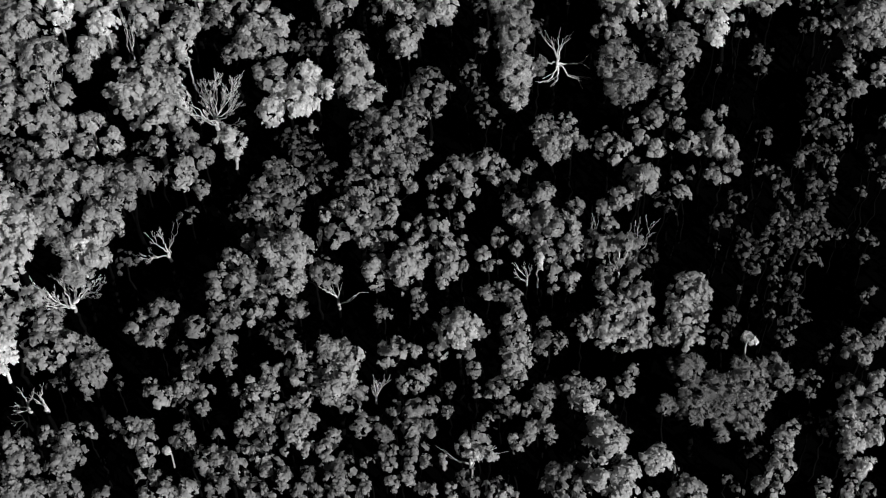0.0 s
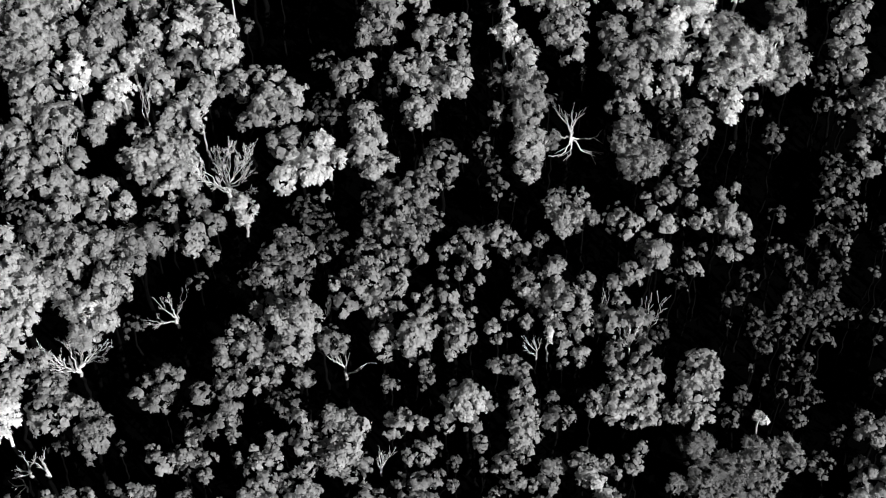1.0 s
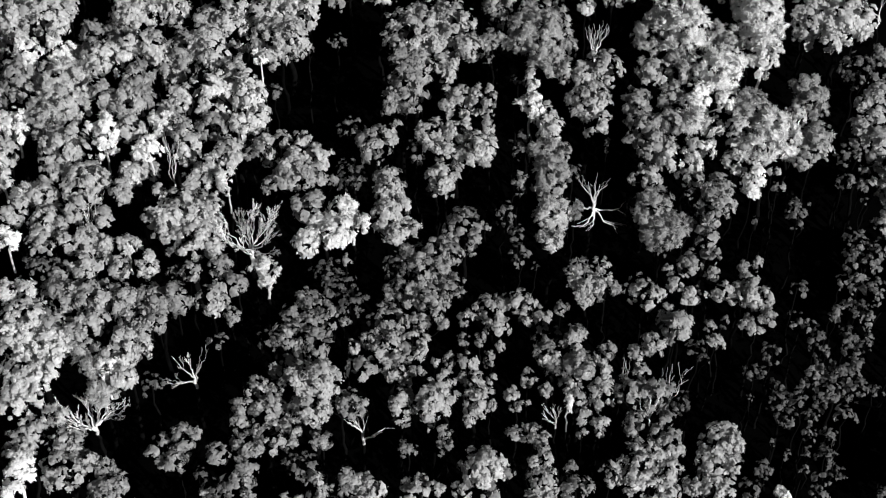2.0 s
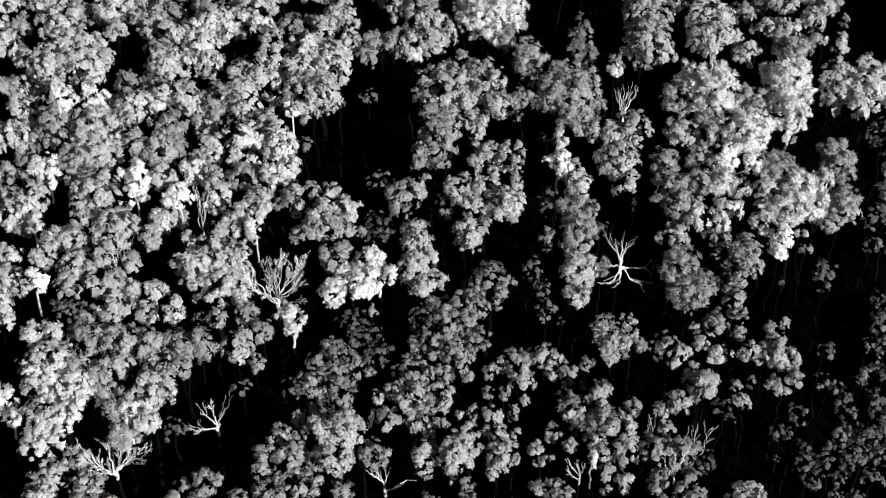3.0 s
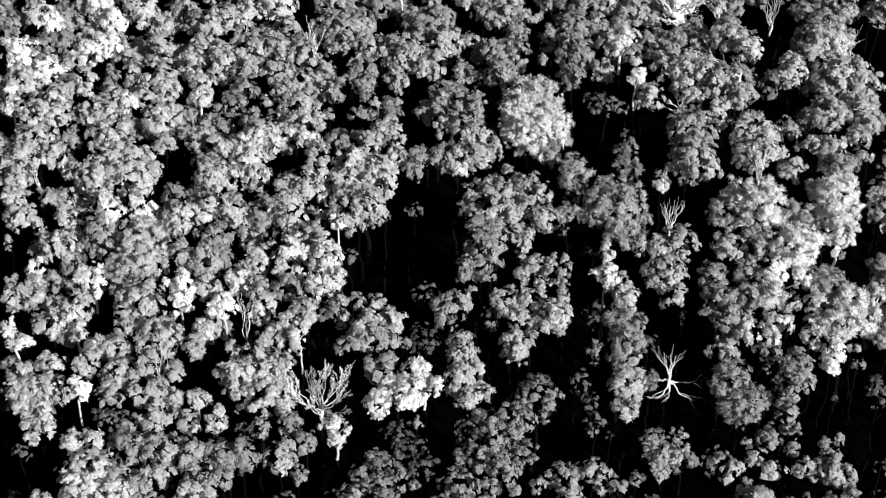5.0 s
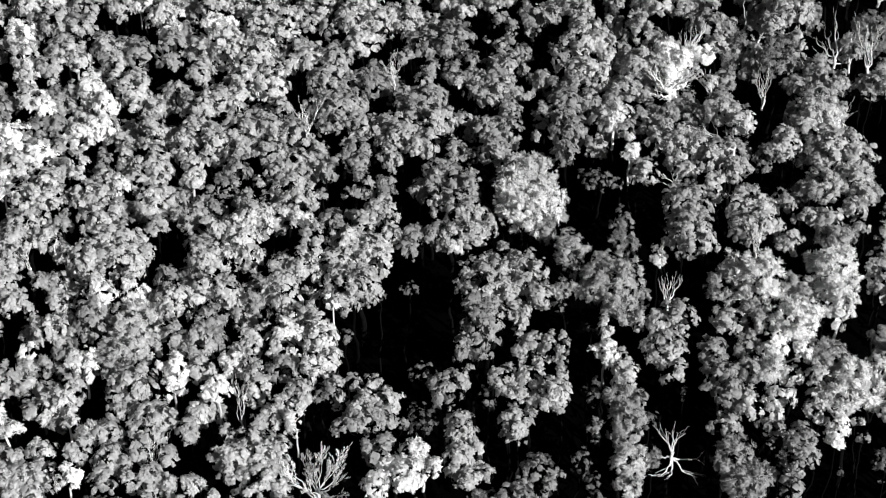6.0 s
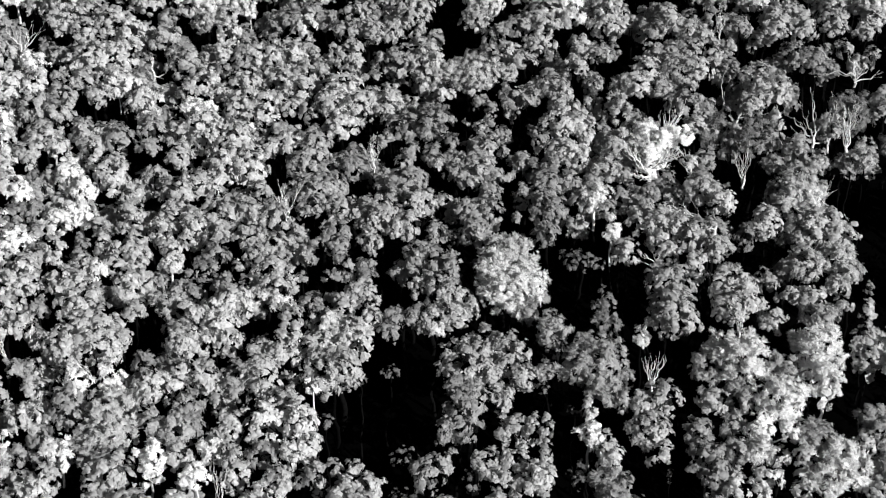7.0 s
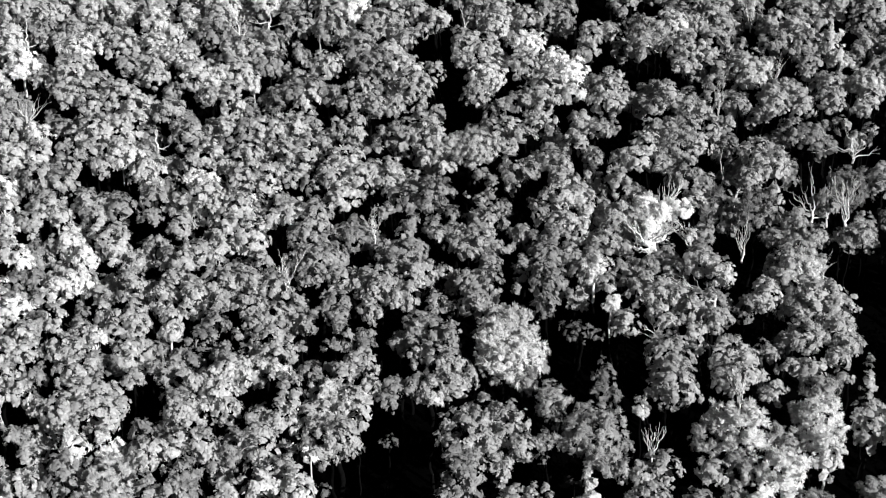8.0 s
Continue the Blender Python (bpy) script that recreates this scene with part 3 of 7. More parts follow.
pale(-53.7, 185.7, (0.0, 0.0, 58.9, 2.36, 1.42))
pale(-32.2, 206.3, (-0.7, 2.0, 68.8, 2.65, 2.99), (0.7, -2.3, 67.0, 2.49, 1.50))
pale(-44.0, 198.9, (-1.4, 0.3, 64.9, 3.01, 1.98), (2.7, -0.5, 64.6, 2.13, 1.45))
pale(-44.7, 187.1, (0.0, 0.0, 59.5, 1.84, 1.62))
pale(-33.5, 188.7, (0.0, 0.0, 60.1, 1.73, 1.84))
pale(-24.5, 206.7, (0.0, 0.0, 68.0, 2.51, 2.05))
pale(-19.3, 195.6, (0.0, -0.0, 63.0, 2.50, 2.05))
pale(-18.1, 191.3, (0.0, 0.0, 61.0, 2.86, 3.08))
pale(-14.8, 209.1, (0.0, 0.0, 68.5, 1.43, 1.20))
pale(-6.2, 207.7, (0.0, 0.0, 67.5, 2.60, 2.81))
pale(-1.7, 198.3, (0.0, 0.0, 63.4, 2.31, 2.00))
pale(-7.1, 195.2, (-0.2, 0.7, 62.7, 2.86, 2.04), (0.3, -1.3, 61.8, 2.17, 1.46))
pale(5.6, 192.3, (0.0, 0.0, 60.6, 1.88, 1.27))
pale(22.3, 211.2, (-0.0, 0.0, 67.1, 2.46, 2.46))
pale(25.1, 205.7, (-1.1, -0.5, 64.8, 2.80, 2.59), (3.0, 1.3, 65.3, 1.72, 2.45))
pale(33.0, 199.8, (0.0, 0.0, 62.6, 2.95, 2.75))
pale(40.8, 212.0, (1.3, -0.6, 66.9, 2.39, 1.84), (-2.1, 1.0, 67.4, 1.88, 1.88))
pale(46.6, 206.8, (0.0, 0.0, 65.2, 1.74, 2.59))
pale(47.7, 203.0, (-0.5, -0.1, 63.8, 1.62, 1.40), (1.0, 0.3, 63.4, 1.11, 1.22))
pale(55.6, 214.9, (-0.0, 0.0, 68.6, 1.28, 2.56))
pale(50.1, 196.1, (-0.1, 1.1, 61.7, 2.68, 1.61), (0.2, -1.6, 60.7, 2.26, 1.35))
pale(37.3, 192.8, (-0.0, 1.4, 60.6, 2.71, 2.08), (-1.7, -1.4, 59.5, 2.19, 1.68), (2.5, -1.2, 59.6, 1.82, 1.92))
pale(19.9, 192.5, (0.0, 0.0, 60.2, 1.61, 2.11))
pale(48.6, 117.6, (-0.2, 0.3, 27.2, 2.16, 2.49), (1.2, -1.9, 26.1, 0.81, 1.62))
broadleaf(-49.6, 136.3, (0.0, 0.0, 35.9, 1.29, 1.29))
broadleaf(-47.1, 130.7, (0.0, 0.0, 33.2, 0.84, 0.63))
broadleaf(-54.1, 126.9, (0.0, 0.0, 31.9, 2.38, 2.58))
broadleaf(-38.8, 131.5, (0.0, 0.0, 33.3, 1.73, 2.21))
broadleaf(-39.4, 125.8, (0.0, -0.0, 30.8, 1.50, 1.50))
broadleaf(-43.6, 125.2, (0.0, 0.0, 30.7, 1.37, 1.95))
broadleaf(-38.4, 136.7, (-1.1, -0.1, 35.5, 1.77, 1.67), (1.7, 0.1, 35.5, 1.41, 1.88))
broadleaf(-34.8, 131.5, (0.0, 0.0, 33.2, 1.52, 3.04))
broadleaf(-34.7, 125.6, (0.0, 0.0, 30.6, 1.35, 2.29))
broadleaf(-40.2, 121.9, (0.0, 0.0, 29.2, 1.62, 1.62))
broadleaf(-35.4, 122.8, (0.0, 0.0, 29.5, 0.94, 1.51))
broadleaf(-30.7, 122.2, (0.0, 0.0, 29.2, 1.67, 1.11))
broadleaf(-23.7, 120.2, (-0.6, -0.4, 28.1, 1.18, 1.77), (1.3, 0.8, 28.6, 0.79, 0.99))
broadleaf(-20.1, 120.8, (0.0, 0.0, 28.5, 0.98, 1.28))
broadleaf(-7.6, 133.9, (-0.7, 0.3, 34.6, 2.73, 2.92), (2.0, -0.8, 34.2, 1.63, 1.82))
broadleaf(-8.7, 127.5, (0.3, 0.4, 31.7, 2.13, 3.97), (-1.6, -1.7, 30.7, 0.99, 1.83))
broadleaf(-11.6, 120.4, (0.0, 0.0, 28.4, 1.69, 2.10))
broadleaf(-3.8, 134.9, (0.5, -0.1, 35.0, 2.32, 3.34), (-1.7, 1.3, 35.6, 2.20, 2.39), (2.6, -2.6, 34.0, 1.49, 1.68))
broadleaf(-3.8, 129.7, (0.4, -0.1, 32.6, 1.07, 1.63), (-0.6, 0.2, 32.7, 0.81, 1.61))
broadleaf(13.1, 126.9, (-0.3, -0.8, 31.4, 2.32, 1.39), (1.4, 2.6, 33.1, 1.75, 2.13), (0.7, -3.5, 30.1, 1.64, 1.09), (-1.0, 2.3, 32.9, 1.21, 1.21), (-2.9, 2.3, 32.8, 1.00, 1.47))
broadleaf(-1.3, 126.1, (-0.4, 0.0, 31.1, 1.32, 1.71), (-2.1, -0.3, 30.9, 0.93, 1.85), (1.3, -0.2, 31.0, 0.93, 1.84), (2.6, 0.6, 30.8, 0.73, 1.46))
broadleaf(1.3, 123.2, (0.0, -0.0, 29.8, 0.79, 1.57))
broadleaf(-2.2, 120.9, (2.6, -0.6, 28.4, 1.82, 1.82), (-3.3, 1.1, 29.2, 1.70, 1.26), (1.0, -1.6, 28.0, 1.42, 0.85), (0.2, 1.3, 29.3, 1.31, 1.80), (-1.1, 1.3, 29.3, 0.78, 1.57), (-1.0, -1.5, 28.0, 0.78, 1.53))
broadleaf(9.8, 119.6, (0.0, 0.0, 28.2, 0.91, 1.67))
broadleaf(20.3, 129.5, (0.0, 0.0, 33.2, 1.62, 1.20))
broadleaf(19.7, 123.2, (-0.8, 0.3, 30.2, 1.98, 1.19), (0.4, -2.3, 28.9, 1.83, 1.83), (-1.4, 2.7, 31.4, 1.60, 1.05), (2.8, 0.5, 30.3, 1.59, 1.38), (-2.0, -1.9, 29.1, 0.92, 0.55))
broadleaf(47.3, 132.2, (0.0, 0.0, 34.0, 0.84, 1.69))
broadleaf(45.8, 126.7, (0.6, 0.1, 31.4, 1.38, 2.59), (-1.4, -0.3, 31.2, 0.89, 1.09))
broadleaf(45.1, 122.7, (-0.7, 0.7, 29.8, 1.50, 1.80), (1.0, -1.1, 28.8, 1.22, 2.45))
broadleaf(-48.4, 112.2, (0.2, -1.4, 24.7, 1.78, 1.07), (-0.2, 1.5, 26.0, 1.73, 1.04))
broadleaf(-39.7, 114.1, (0.0, 0.0, 25.9, 1.44, 1.34))
broadleaf(-32.0, 110.6, (-0.4, 1.6, 25.0, 2.72, 2.26), (0.7, -1.5, 23.8, 2.43, 1.83), (-2.1, -0.6, 24.2, 1.54, 3.09), (2.9, -2.7, 23.2, 1.21, 0.72), (2.4, 1.7, 25.0, 1.16, 2.32), (-4.4, 0.6, 24.7, 0.91, 1.51))
broadleaf(-45.0, 102.7, (0.1, -0.6, 21.0, 1.79, 1.79), (-0.3, 2.2, 22.1, 0.97, 0.85))
broadleaf(-31.3, 105.2, (0.0, 0.0, 22.1, 1.07, 1.07))
broadleaf(-34.2, 101.8, (-0.2, -0.0, 20.8, 1.51, 1.13), (-1.4, 0.9, 21.1, 1.14, 0.68), (2.0, 0.5, 20.9, 1.07, 2.13), (-0.0, -2.0, 20.0, 0.88, 1.32))
broadleaf(-28.5, 102.4, (0.0, 0.0, 21.0, 1.50, 1.84))
broadleaf(-28.0, 106.0, (0.0, 0.0, 22.4, 0.95, 1.47))
broadleaf(-19.8, 115.7, (-0.9, 1.0, 26.8, 2.27, 1.44), (1.0, -3.0, 25.1, 1.66, 1.88), (1.3, 1.2, 26.8, 1.62, 1.03), (-3.4, -0.1, 26.3, 0.97, 0.86), (3.6, 0.6, 26.0, 0.65, 0.85))
broadleaf(-9.2, 112.9, (-0.6, 2.9, 26.3, 1.80, 1.80), (-0.7, -0.8, 24.7, 1.52, 2.34), (0.3, -2.5, 24.0, 1.51, 0.91), (1.0, -0.1, 25.0, 1.08, 2.16), (2.5, -2.0, 24.2, 0.82, 0.93))
broadleaf(-4.3, 116.5, (0.0, 0.0, 26.7, 1.28, 1.88))
broadleaf(-66.0, 152.7, (-0.5, -0.1, 44.5, 2.40, 1.44), (2.0, 0.3, 44.4, 1.19, 1.79))
broadleaf(-54.7, 149.7, (0.0, 0.0, 42.3, 1.16, 2.33))
broadleaf(-57.5, 148.4, (-0.1, -0.9, 41.5, 0.99, 0.99), (0.1, 1.0, 41.8, 0.92, 1.84))
broadleaf(-63.0, 148.2, (0.3, -0.8, 41.8, 1.50, 1.08), (-0.5, 1.3, 42.8, 1.18, 1.67))
broadleaf(-48.8, 140.3, (0.2, 0.6, 37.9, 1.12, 1.12), (-0.2, -0.6, 37.4, 1.11, 0.80))
broadleaf(-60.7, 139.5, (-0.0, 0.0, 38.0, 1.62, 1.31))
broadleaf(-43.5, 144.3, (0.0, 0.0, 38.6, 0.56, 0.56))
broadleaf(-46.4, 145.9, (0.0, 0.0, 39.4, 0.57, 0.57))
broadleaf(-41.1, 148.8, (0.7, 0.5, 41.3, 1.55, 1.55), (-0.3, -1.9, 40.3, 1.46, 1.46), (-0.3, 2.5, 42.3, 1.15, 1.15), (-2.1, -2.1, 39.6, 0.57, 0.86))
broadleaf(-35.0, 153.3, (1.2, 2.2, 44.0, 2.16, 1.96), (-2.0, 2.4, 44.1, 2.00, 2.00), (-1.4, -1.1, 42.5, 1.97, 1.46), (1.6, -1.8, 42.1, 1.96, 1.45), (-0.3, -3.6, 41.3, 1.46, 0.88), (3.3, -1.0, 41.8, 0.90, 0.90))
broadleaf(-33.2, 145.9, (0.1, 1.4, 40.1, 2.33, 2.13), (1.2, -1.0, 39.0, 2.23, 1.34), (-1.1, -2.8, 38.3, 1.35, 1.25), (-3.7, 2.1, 40.5, 1.13, 0.71), (-2.6, -0.1, 38.9, 0.88, 1.46), (3.2, -0.5, 38.6, 0.88, 0.67))
broadleaf(-38.1, 144.4, (0.0, 0.0, 39.0, 1.44, 1.02))
broadleaf(-25.2, 157.2, (-0.0, 0.0, 44.7, 2.33, 1.40))
broadleaf(-25.6, 152.5, (0.1, 0.9, 42.9, 1.96, 1.34), (0.8, -1.2, 41.9, 1.46, 1.26), (-1.9, -0.9, 42.1, 1.06, 0.85))
broadleaf(-28.7, 149.3, (0.0, 0.0, 41.0, 1.13, 1.61))
broadleaf(-24.7, 147.6, (0.6, 0.3, 40.4, 1.12, 2.24), (-1.1, -0.5, 39.4, 0.80, 0.70))
broadleaf(-19.5, 154.4, (-1.4, 0.8, 43.8, 2.14, 2.82), (0.4, 1.9, 44.3, 1.90, 1.90), (-1.5, -2.2, 42.4, 1.62, 1.62), (1.8, -1.2, 42.9, 1.55, 1.64), (3.6, -1.2, 43.0, 1.14, 1.14))
broadleaf(-29.1, 147.1, (0.0, 0.0, 39.4, 0.72, 0.43))
broadleaf(-27.1, 142.5, (-0.3, 0.3, 38.0, 1.34, 1.24), (0.8, -0.6, 37.0, 0.86, 0.86))
broadleaf(-25.1, 144.0, (0.0, 0.0, 38.0, 0.87, 0.97))
broadleaf(-16.0, 140.2, (1.5, 0.6, 37.3, 1.78, 1.47), (-1.0, 0.3, 37.1, 1.47, 1.57), (-1.5, -1.5, 36.3, 1.31, 1.21))
broadleaf(-12.7, 148.5, (0.0, 0.6, 41.1, 2.24, 2.24), (-2.1, 0.2, 40.9, 1.52, 2.38), (2.3, -1.6, 40.3, 1.42, 2.38))
broadleaf(-10.6, 143.0, (1.0, -2.0, 37.6, 2.16, 1.31), (0.8, 0.7, 38.8, 1.80, 1.90), (-1.0, 1.1, 38.9, 1.57, 1.96), (-4.0, 2.7, 39.5, 1.10, 0.79), (3.0, -1.2, 38.0, 1.08, 1.38), (-2.5, 2.6, 38.9, 0.87, 1.74), (-4.2, 1.7, 38.5, 0.63, 0.73))
broadleaf(-14.3, 157.2, (-1.5, -0.8, 44.4, 1.65, 2.42), (0.2, 0.5, 45.1, 1.49, 2.07), (2.8, 0.9, 45.3, 1.16, 0.70))
broadleaf(-7.1, 155.0, (-1.0, 1.5, 44.7, 1.89, 1.79), (-0.4, -1.6, 43.3, 1.87, 1.57), (1.6, 1.0, 44.6, 1.64, 2.41), (0.7, -2.4, 43.0, 1.05, 0.85))
broadleaf(1.9, 155.2, (1.1, 0.9, 45.0, 1.64, 1.54), (-0.4, 0.6, 44.7, 1.64, 2.40), (-0.3, -2.6, 43.3, 1.37, 1.57), (-1.8, 1.2, 44.4, 0.82, 0.82))
broadleaf(-2.2, 155.9, (0.0, 0.0, 44.1, 0.66, 0.66))
broadleaf(5.8, 157.5, (0.0, 0.0, 45.7, 1.16, 1.35))
broadleaf(9.4, 156.2, (0.0, 0.0, 45.2, 1.07, 1.17))
broadleaf(12.4, 157.4, (0.0, 0.0, 45.3, 0.91, 1.20))
broadleaf(16.5, 152.9, (-0.6, 0.3, 44.1, 1.95, 2.34), (1.9, 0.8, 44.4, 1.63, 1.63), (2.9, -1.7, 43.3, 1.46, 1.65), (0.0, -3.0, 42.7, 1.45, 0.87), (-2.4, 3.0, 45.3, 1.32, 1.89), (-3.5, 1.1, 44.4, 1.14, 1.62))
broadleaf(16.4, 145.4, (0.0, -0.0, 40.6, 2.68, 2.07))
broadleaf(16.7, 140.6, (0.0, 0.0, 38.4, 2.87, 2.56))
broadleaf(24.4, 142.0, (0.2, 0.4, 39.4, 2.59, 1.55), (-1.2, -0.8, 38.8, 1.79, 1.49), (2.6, -0.3, 39.1, 1.02, 1.02))
broadleaf(28.2, 145.5, (0.0, 0.0, 40.8, 1.28, 1.37))
broadleaf(32.6, 143.1, (1.0, -0.1, 39.6, 1.83, 1.31), (-1.4, 0.2, 39.8, 1.51, 0.90))
broadleaf(37.3, 142.5, (0.0, 0.0, 39.3, 1.04, 1.14))
broadleaf(40.0, 141.7, (0.0, 0.0, 38.8, 0.96, 1.15))
broadleaf(40.8, 145.5, (0.0, 0.0, 39.9, 0.57, 0.76))
broadleaf(-61.2, 131.6, (-0.4, -0.1, 34.5, 1.10, 1.10), (0.9, 0.2, 33.9, 0.71, 0.81))
broadleaf(-56.9, 121.0, (-0.9, -0.4, 29.2, 0.98, 1.49), (0.9, 0.4, 29.6, 0.98, 1.68))
broadleaf(-63.0, 120.9, (0.0, 0.0, 29.0, 0.76, 0.76))
broadleaf(-65.5, 157.3, (0.0, 0.0, 45.9, 1.03, 1.35))
broadleaf(-67.6, 178.2, (0.0, 0.0, 55.0, 0.91, 0.91))
broadleaf(-62.0, 175.5, (-1.0, 1.0, 54.8, 1.80, 1.80), (1.1, -1.1, 53.8, 1.68, 1.35))
broadleaf(-66.6, 166.6, (0.0, 0.0, 50.7, 2.23, 1.34))
broadleaf(-67.6, 161.6, (0.0, 0.0, 48.5, 1.24, 1.02))
broadleaf(-56.5, 166.6, (0.0, 0.0, 50.1, 2.01, 2.11))
broadleaf(-50.4, 161.2, (-0.0, 0.0, 47.3, 1.21, 0.99))
broadleaf(-52.8, 157.9, (-0.0, 0.0, 45.9, 1.65, 0.99))
broadleaf(-49.8, 181.4, (0.0, 0.0, 56.6, 2.81, 2.37))
broadleaf(-48.8, 175.7, (0.0, 0.0, 54.0, 1.57, 1.35))
broadleaf(-48.3, 166.2, (-0.3, 1.9, 50.4, 1.90, 1.90), (0.3, -1.9, 48.6, 1.87, 1.87))
broadleaf(-43.4, 164.4, (0.0, 0.0, 47.9, 0.93, 1.35))
broadleaf(-32.5, 183.7, (0.0, 0.0, 57.5, 1.60, 1.81))
broadleaf(-43.0, 181.3, (1.0, 0.3, 56.6, 1.30, 2.37), (-1.4, -0.5, 55.7, 1.10, 0.88))
broadleaf(-42.0, 178.2, (0.0, 0.0, 54.4, 1.08, 1.83))
broadleaf(-39.2, 173.1, (0.0, 0.0, 52.5, 1.25, 1.78))
broadleaf(-34.3, 177.6, (-1.2, 0.8, 55.0, 2.25, 1.70), (1.5, -1.2, 54.0, 1.94, 1.72), (1.9, 1.9, 55.5, 1.77, 1.77), (-1.2, -2.3, 53.5, 1.26, 1.26), (-3.8, 1.8, 54.9, 1.08, 1.83), (0.5, -3.5, 52.3, 1.06, 1.06))
broadleaf(-29.9, 174.0, (0.9, 0.5, 53.0, 1.34, 1.77), (-1.4, -0.8, 51.8, 1.05, 1.37))
broadleaf(-34.5, 167.5, (0.9, -0.2, 49.6, 1.87, 1.87), (-1.1, -1.1, 49.2, 1.49, 1.28), (-0.3, 1.8, 50.6, 1.32, 1.10))
broadleaf(-30.2, 165.9, (-0.2, -0.8, 48.5, 2.59, 1.55), (0.7, 2.1, 49.9, 2.15, 1.38), (-1.4, -3.1, 47.4, 1.19, 1.30))
broadleaf(-28.3, 159.9, (-0.3, -0.1, 45.9, 2.98, 1.79), (2.2, 0.8, 46.3, 2.08, 1.25), (-1.0, -2.7, 44.7, 2.00, 1.20), (0.5, 3.1, 47.5, 1.65, 1.43), (-3.8, 0.3, 45.6, 1.00, 1.21))
broadleaf(-27.5, 183.2, (0.0, 0.0, 57.2, 1.59, 1.80))
broadleaf(-24.5, 164.7, (0.4, -1.2, 47.7, 1.65, 1.65), (0.1, 2.4, 48.8, 1.02, 0.69), (-1.3, 0.9, 48.1, 0.92, 0.92))
broadleaf(-19.8, 181.7, (1.4, 0.2, 56.4, 2.36, 3.42), (-1.5, 0.3, 56.5, 1.58, 1.79), (-2.6, -1.1, 55.2, 0.88, 0.66), (-4.2, -1.7, 55.0, 0.69, 0.69))
broadleaf(-20.3, 168.2, (0.0, 0.0, 50.0, 1.30, 0.98))
broadleaf(-17.9, 161.8, (0.8, -1.0, 46.5, 2.34, 1.69), (-1.4, -1.9, 46.0, 1.62, 1.18), (-2.3, 0.4, 47.1, 1.27, 0.95), (1.2, 4.6, 49.1, 1.20, 1.20), (0.6, 2.3, 48.0, 1.19, 1.19))
broadleaf(-14.6, 185.1, (-0.0, 0.0, 57.2, 1.10, 1.42))
broadleaf(-15.5, 171.1, (-3.4, -0.3, 51.2, 1.69, 1.48), (1.1, 2.1, 52.3, 1.52, 0.97), (0.9, -1.4, 50.7, 1.31, 2.34), (2.0, -0.2, 51.2, 1.22, 2.44), (-1.4, -1.4, 50.6, 1.21, 2.25), (3.2, 0.6, 51.6, 1.21, 2.16))
broadleaf(-11.1, 168.6, (0.0, 0.0, 49.6, 0.94, 1.23))
broadleaf(-12.8, 164.5, (0.0, 0.0, 48.3, 1.19, 0.75))
broadleaf(-6.8, 174.4, (-0.6, 0.5, 53.1, 1.22, 0.92), (1.0, -0.8, 52.0, 0.96, 1.53))
broadleaf(-7.3, 171.4, (0.0, 0.0, 50.9, 0.95, 0.65))
broadleaf(-3.5, 180.1, (-0.0, 0.7, 55.7, 1.25, 0.75), (0.0, -1.1, 54.3, 0.98, 0.98))
broadleaf(-2.0, 175.7, (-0.6, -0.2, 53.4, 2.01, 1.72), (1.7, 0.4, 53.7, 1.23, 1.52))
broadleaf(-9.3, 172.1, (0.0, 0.0, 51.2, 0.52, 0.42))
broadleaf(-7.3, 163.7, (0.2, -0.2, 47.9, 2.33, 1.53), (0.5, 3.2, 49.5, 1.77, 2.06), (-1.2, -2.1, 47.1, 1.65, 1.05), (-2.8, -1.1, 47.4, 1.49, 1.10), (2.1, -1.5, 47.4, 1.08, 1.17), (3.6, -0.9, 47.1, 0.91, 0.72), (3.2, 3.4, 49.0, 0.68, 0.87))
broadleaf(-5.9, 159.7, (0.0, 0.0, 46.3, 1.48, 1.08))
broadleaf(-1.8, 165.2, (-0.0, 0.0, 48.2, 0.92, 0.92))
broadleaf(3.5, 176.3, (-0.3, 0.9, 54.2, 2.38, 2.09), (0.4, -1.3, 53.3, 2.01, 1.31))
broadleaf(5.7, 181.7, (0.0, 0.0, 56.0, 2.07, 1.77))
broadleaf(9.1, 185.7, (0.7, -0.3, 57.4, 2.10, 1.26), (-2.1, 0.2, 57.7, 1.56, 1.25), (2.8, 1.3, 57.4, 0.83, 1.33))
broadleaf(8.4, 178.9, (0.0, 0.0, 54.8, 1.16, 1.25))
broadleaf(0.8, 167.6, (0.0, 0.0, 50.0, 1.10, 1.39))
broadleaf(0.1, 170.6, (0.0, 0.0, 50.7, 0.77, 0.77))
broadleaf(2.5, 161.4, (-0.2, -0.4, 47.1, 2.23, 1.34), (0.6, 2.8, 48.6, 1.92, 1.15), (-1.0, -2.6, 46.1, 1.88, 1.13), (2.0, -0.4, 47.2, 1.32, 1.12), (-2.4, 2.6, 47.8, 0.75, 1.50))
broadleaf(7.5, 175.9, (0.0, 0.0, 53.0, 0.79, 0.79))
broadleaf(20.8, 185.7, (1.2, 0.3, 57.4, 2.12, 1.82), (-2.0, -0.5, 57.2, 1.65, 1.85))
broadleaf(27.1, 186.5, (1.0, 0.4, 57.6, 1.21, 1.21), (-1.1, -0.4, 57.4, 1.20, 2.19))
broadleaf(21.6, 175.3, (-0.5, 0.1, 53.4, 2.47, 1.48), (2.2, -0.5, 53.1, 1.15, 0.95))
broadleaf(39.1, 185.5, (0.9, -0.1, 57.0, 1.87, 1.87), (-1.8, 0.3, 57.1, 1.68, 1.88), (1.7, -0.6, 56.1, 1.03, 1.03))
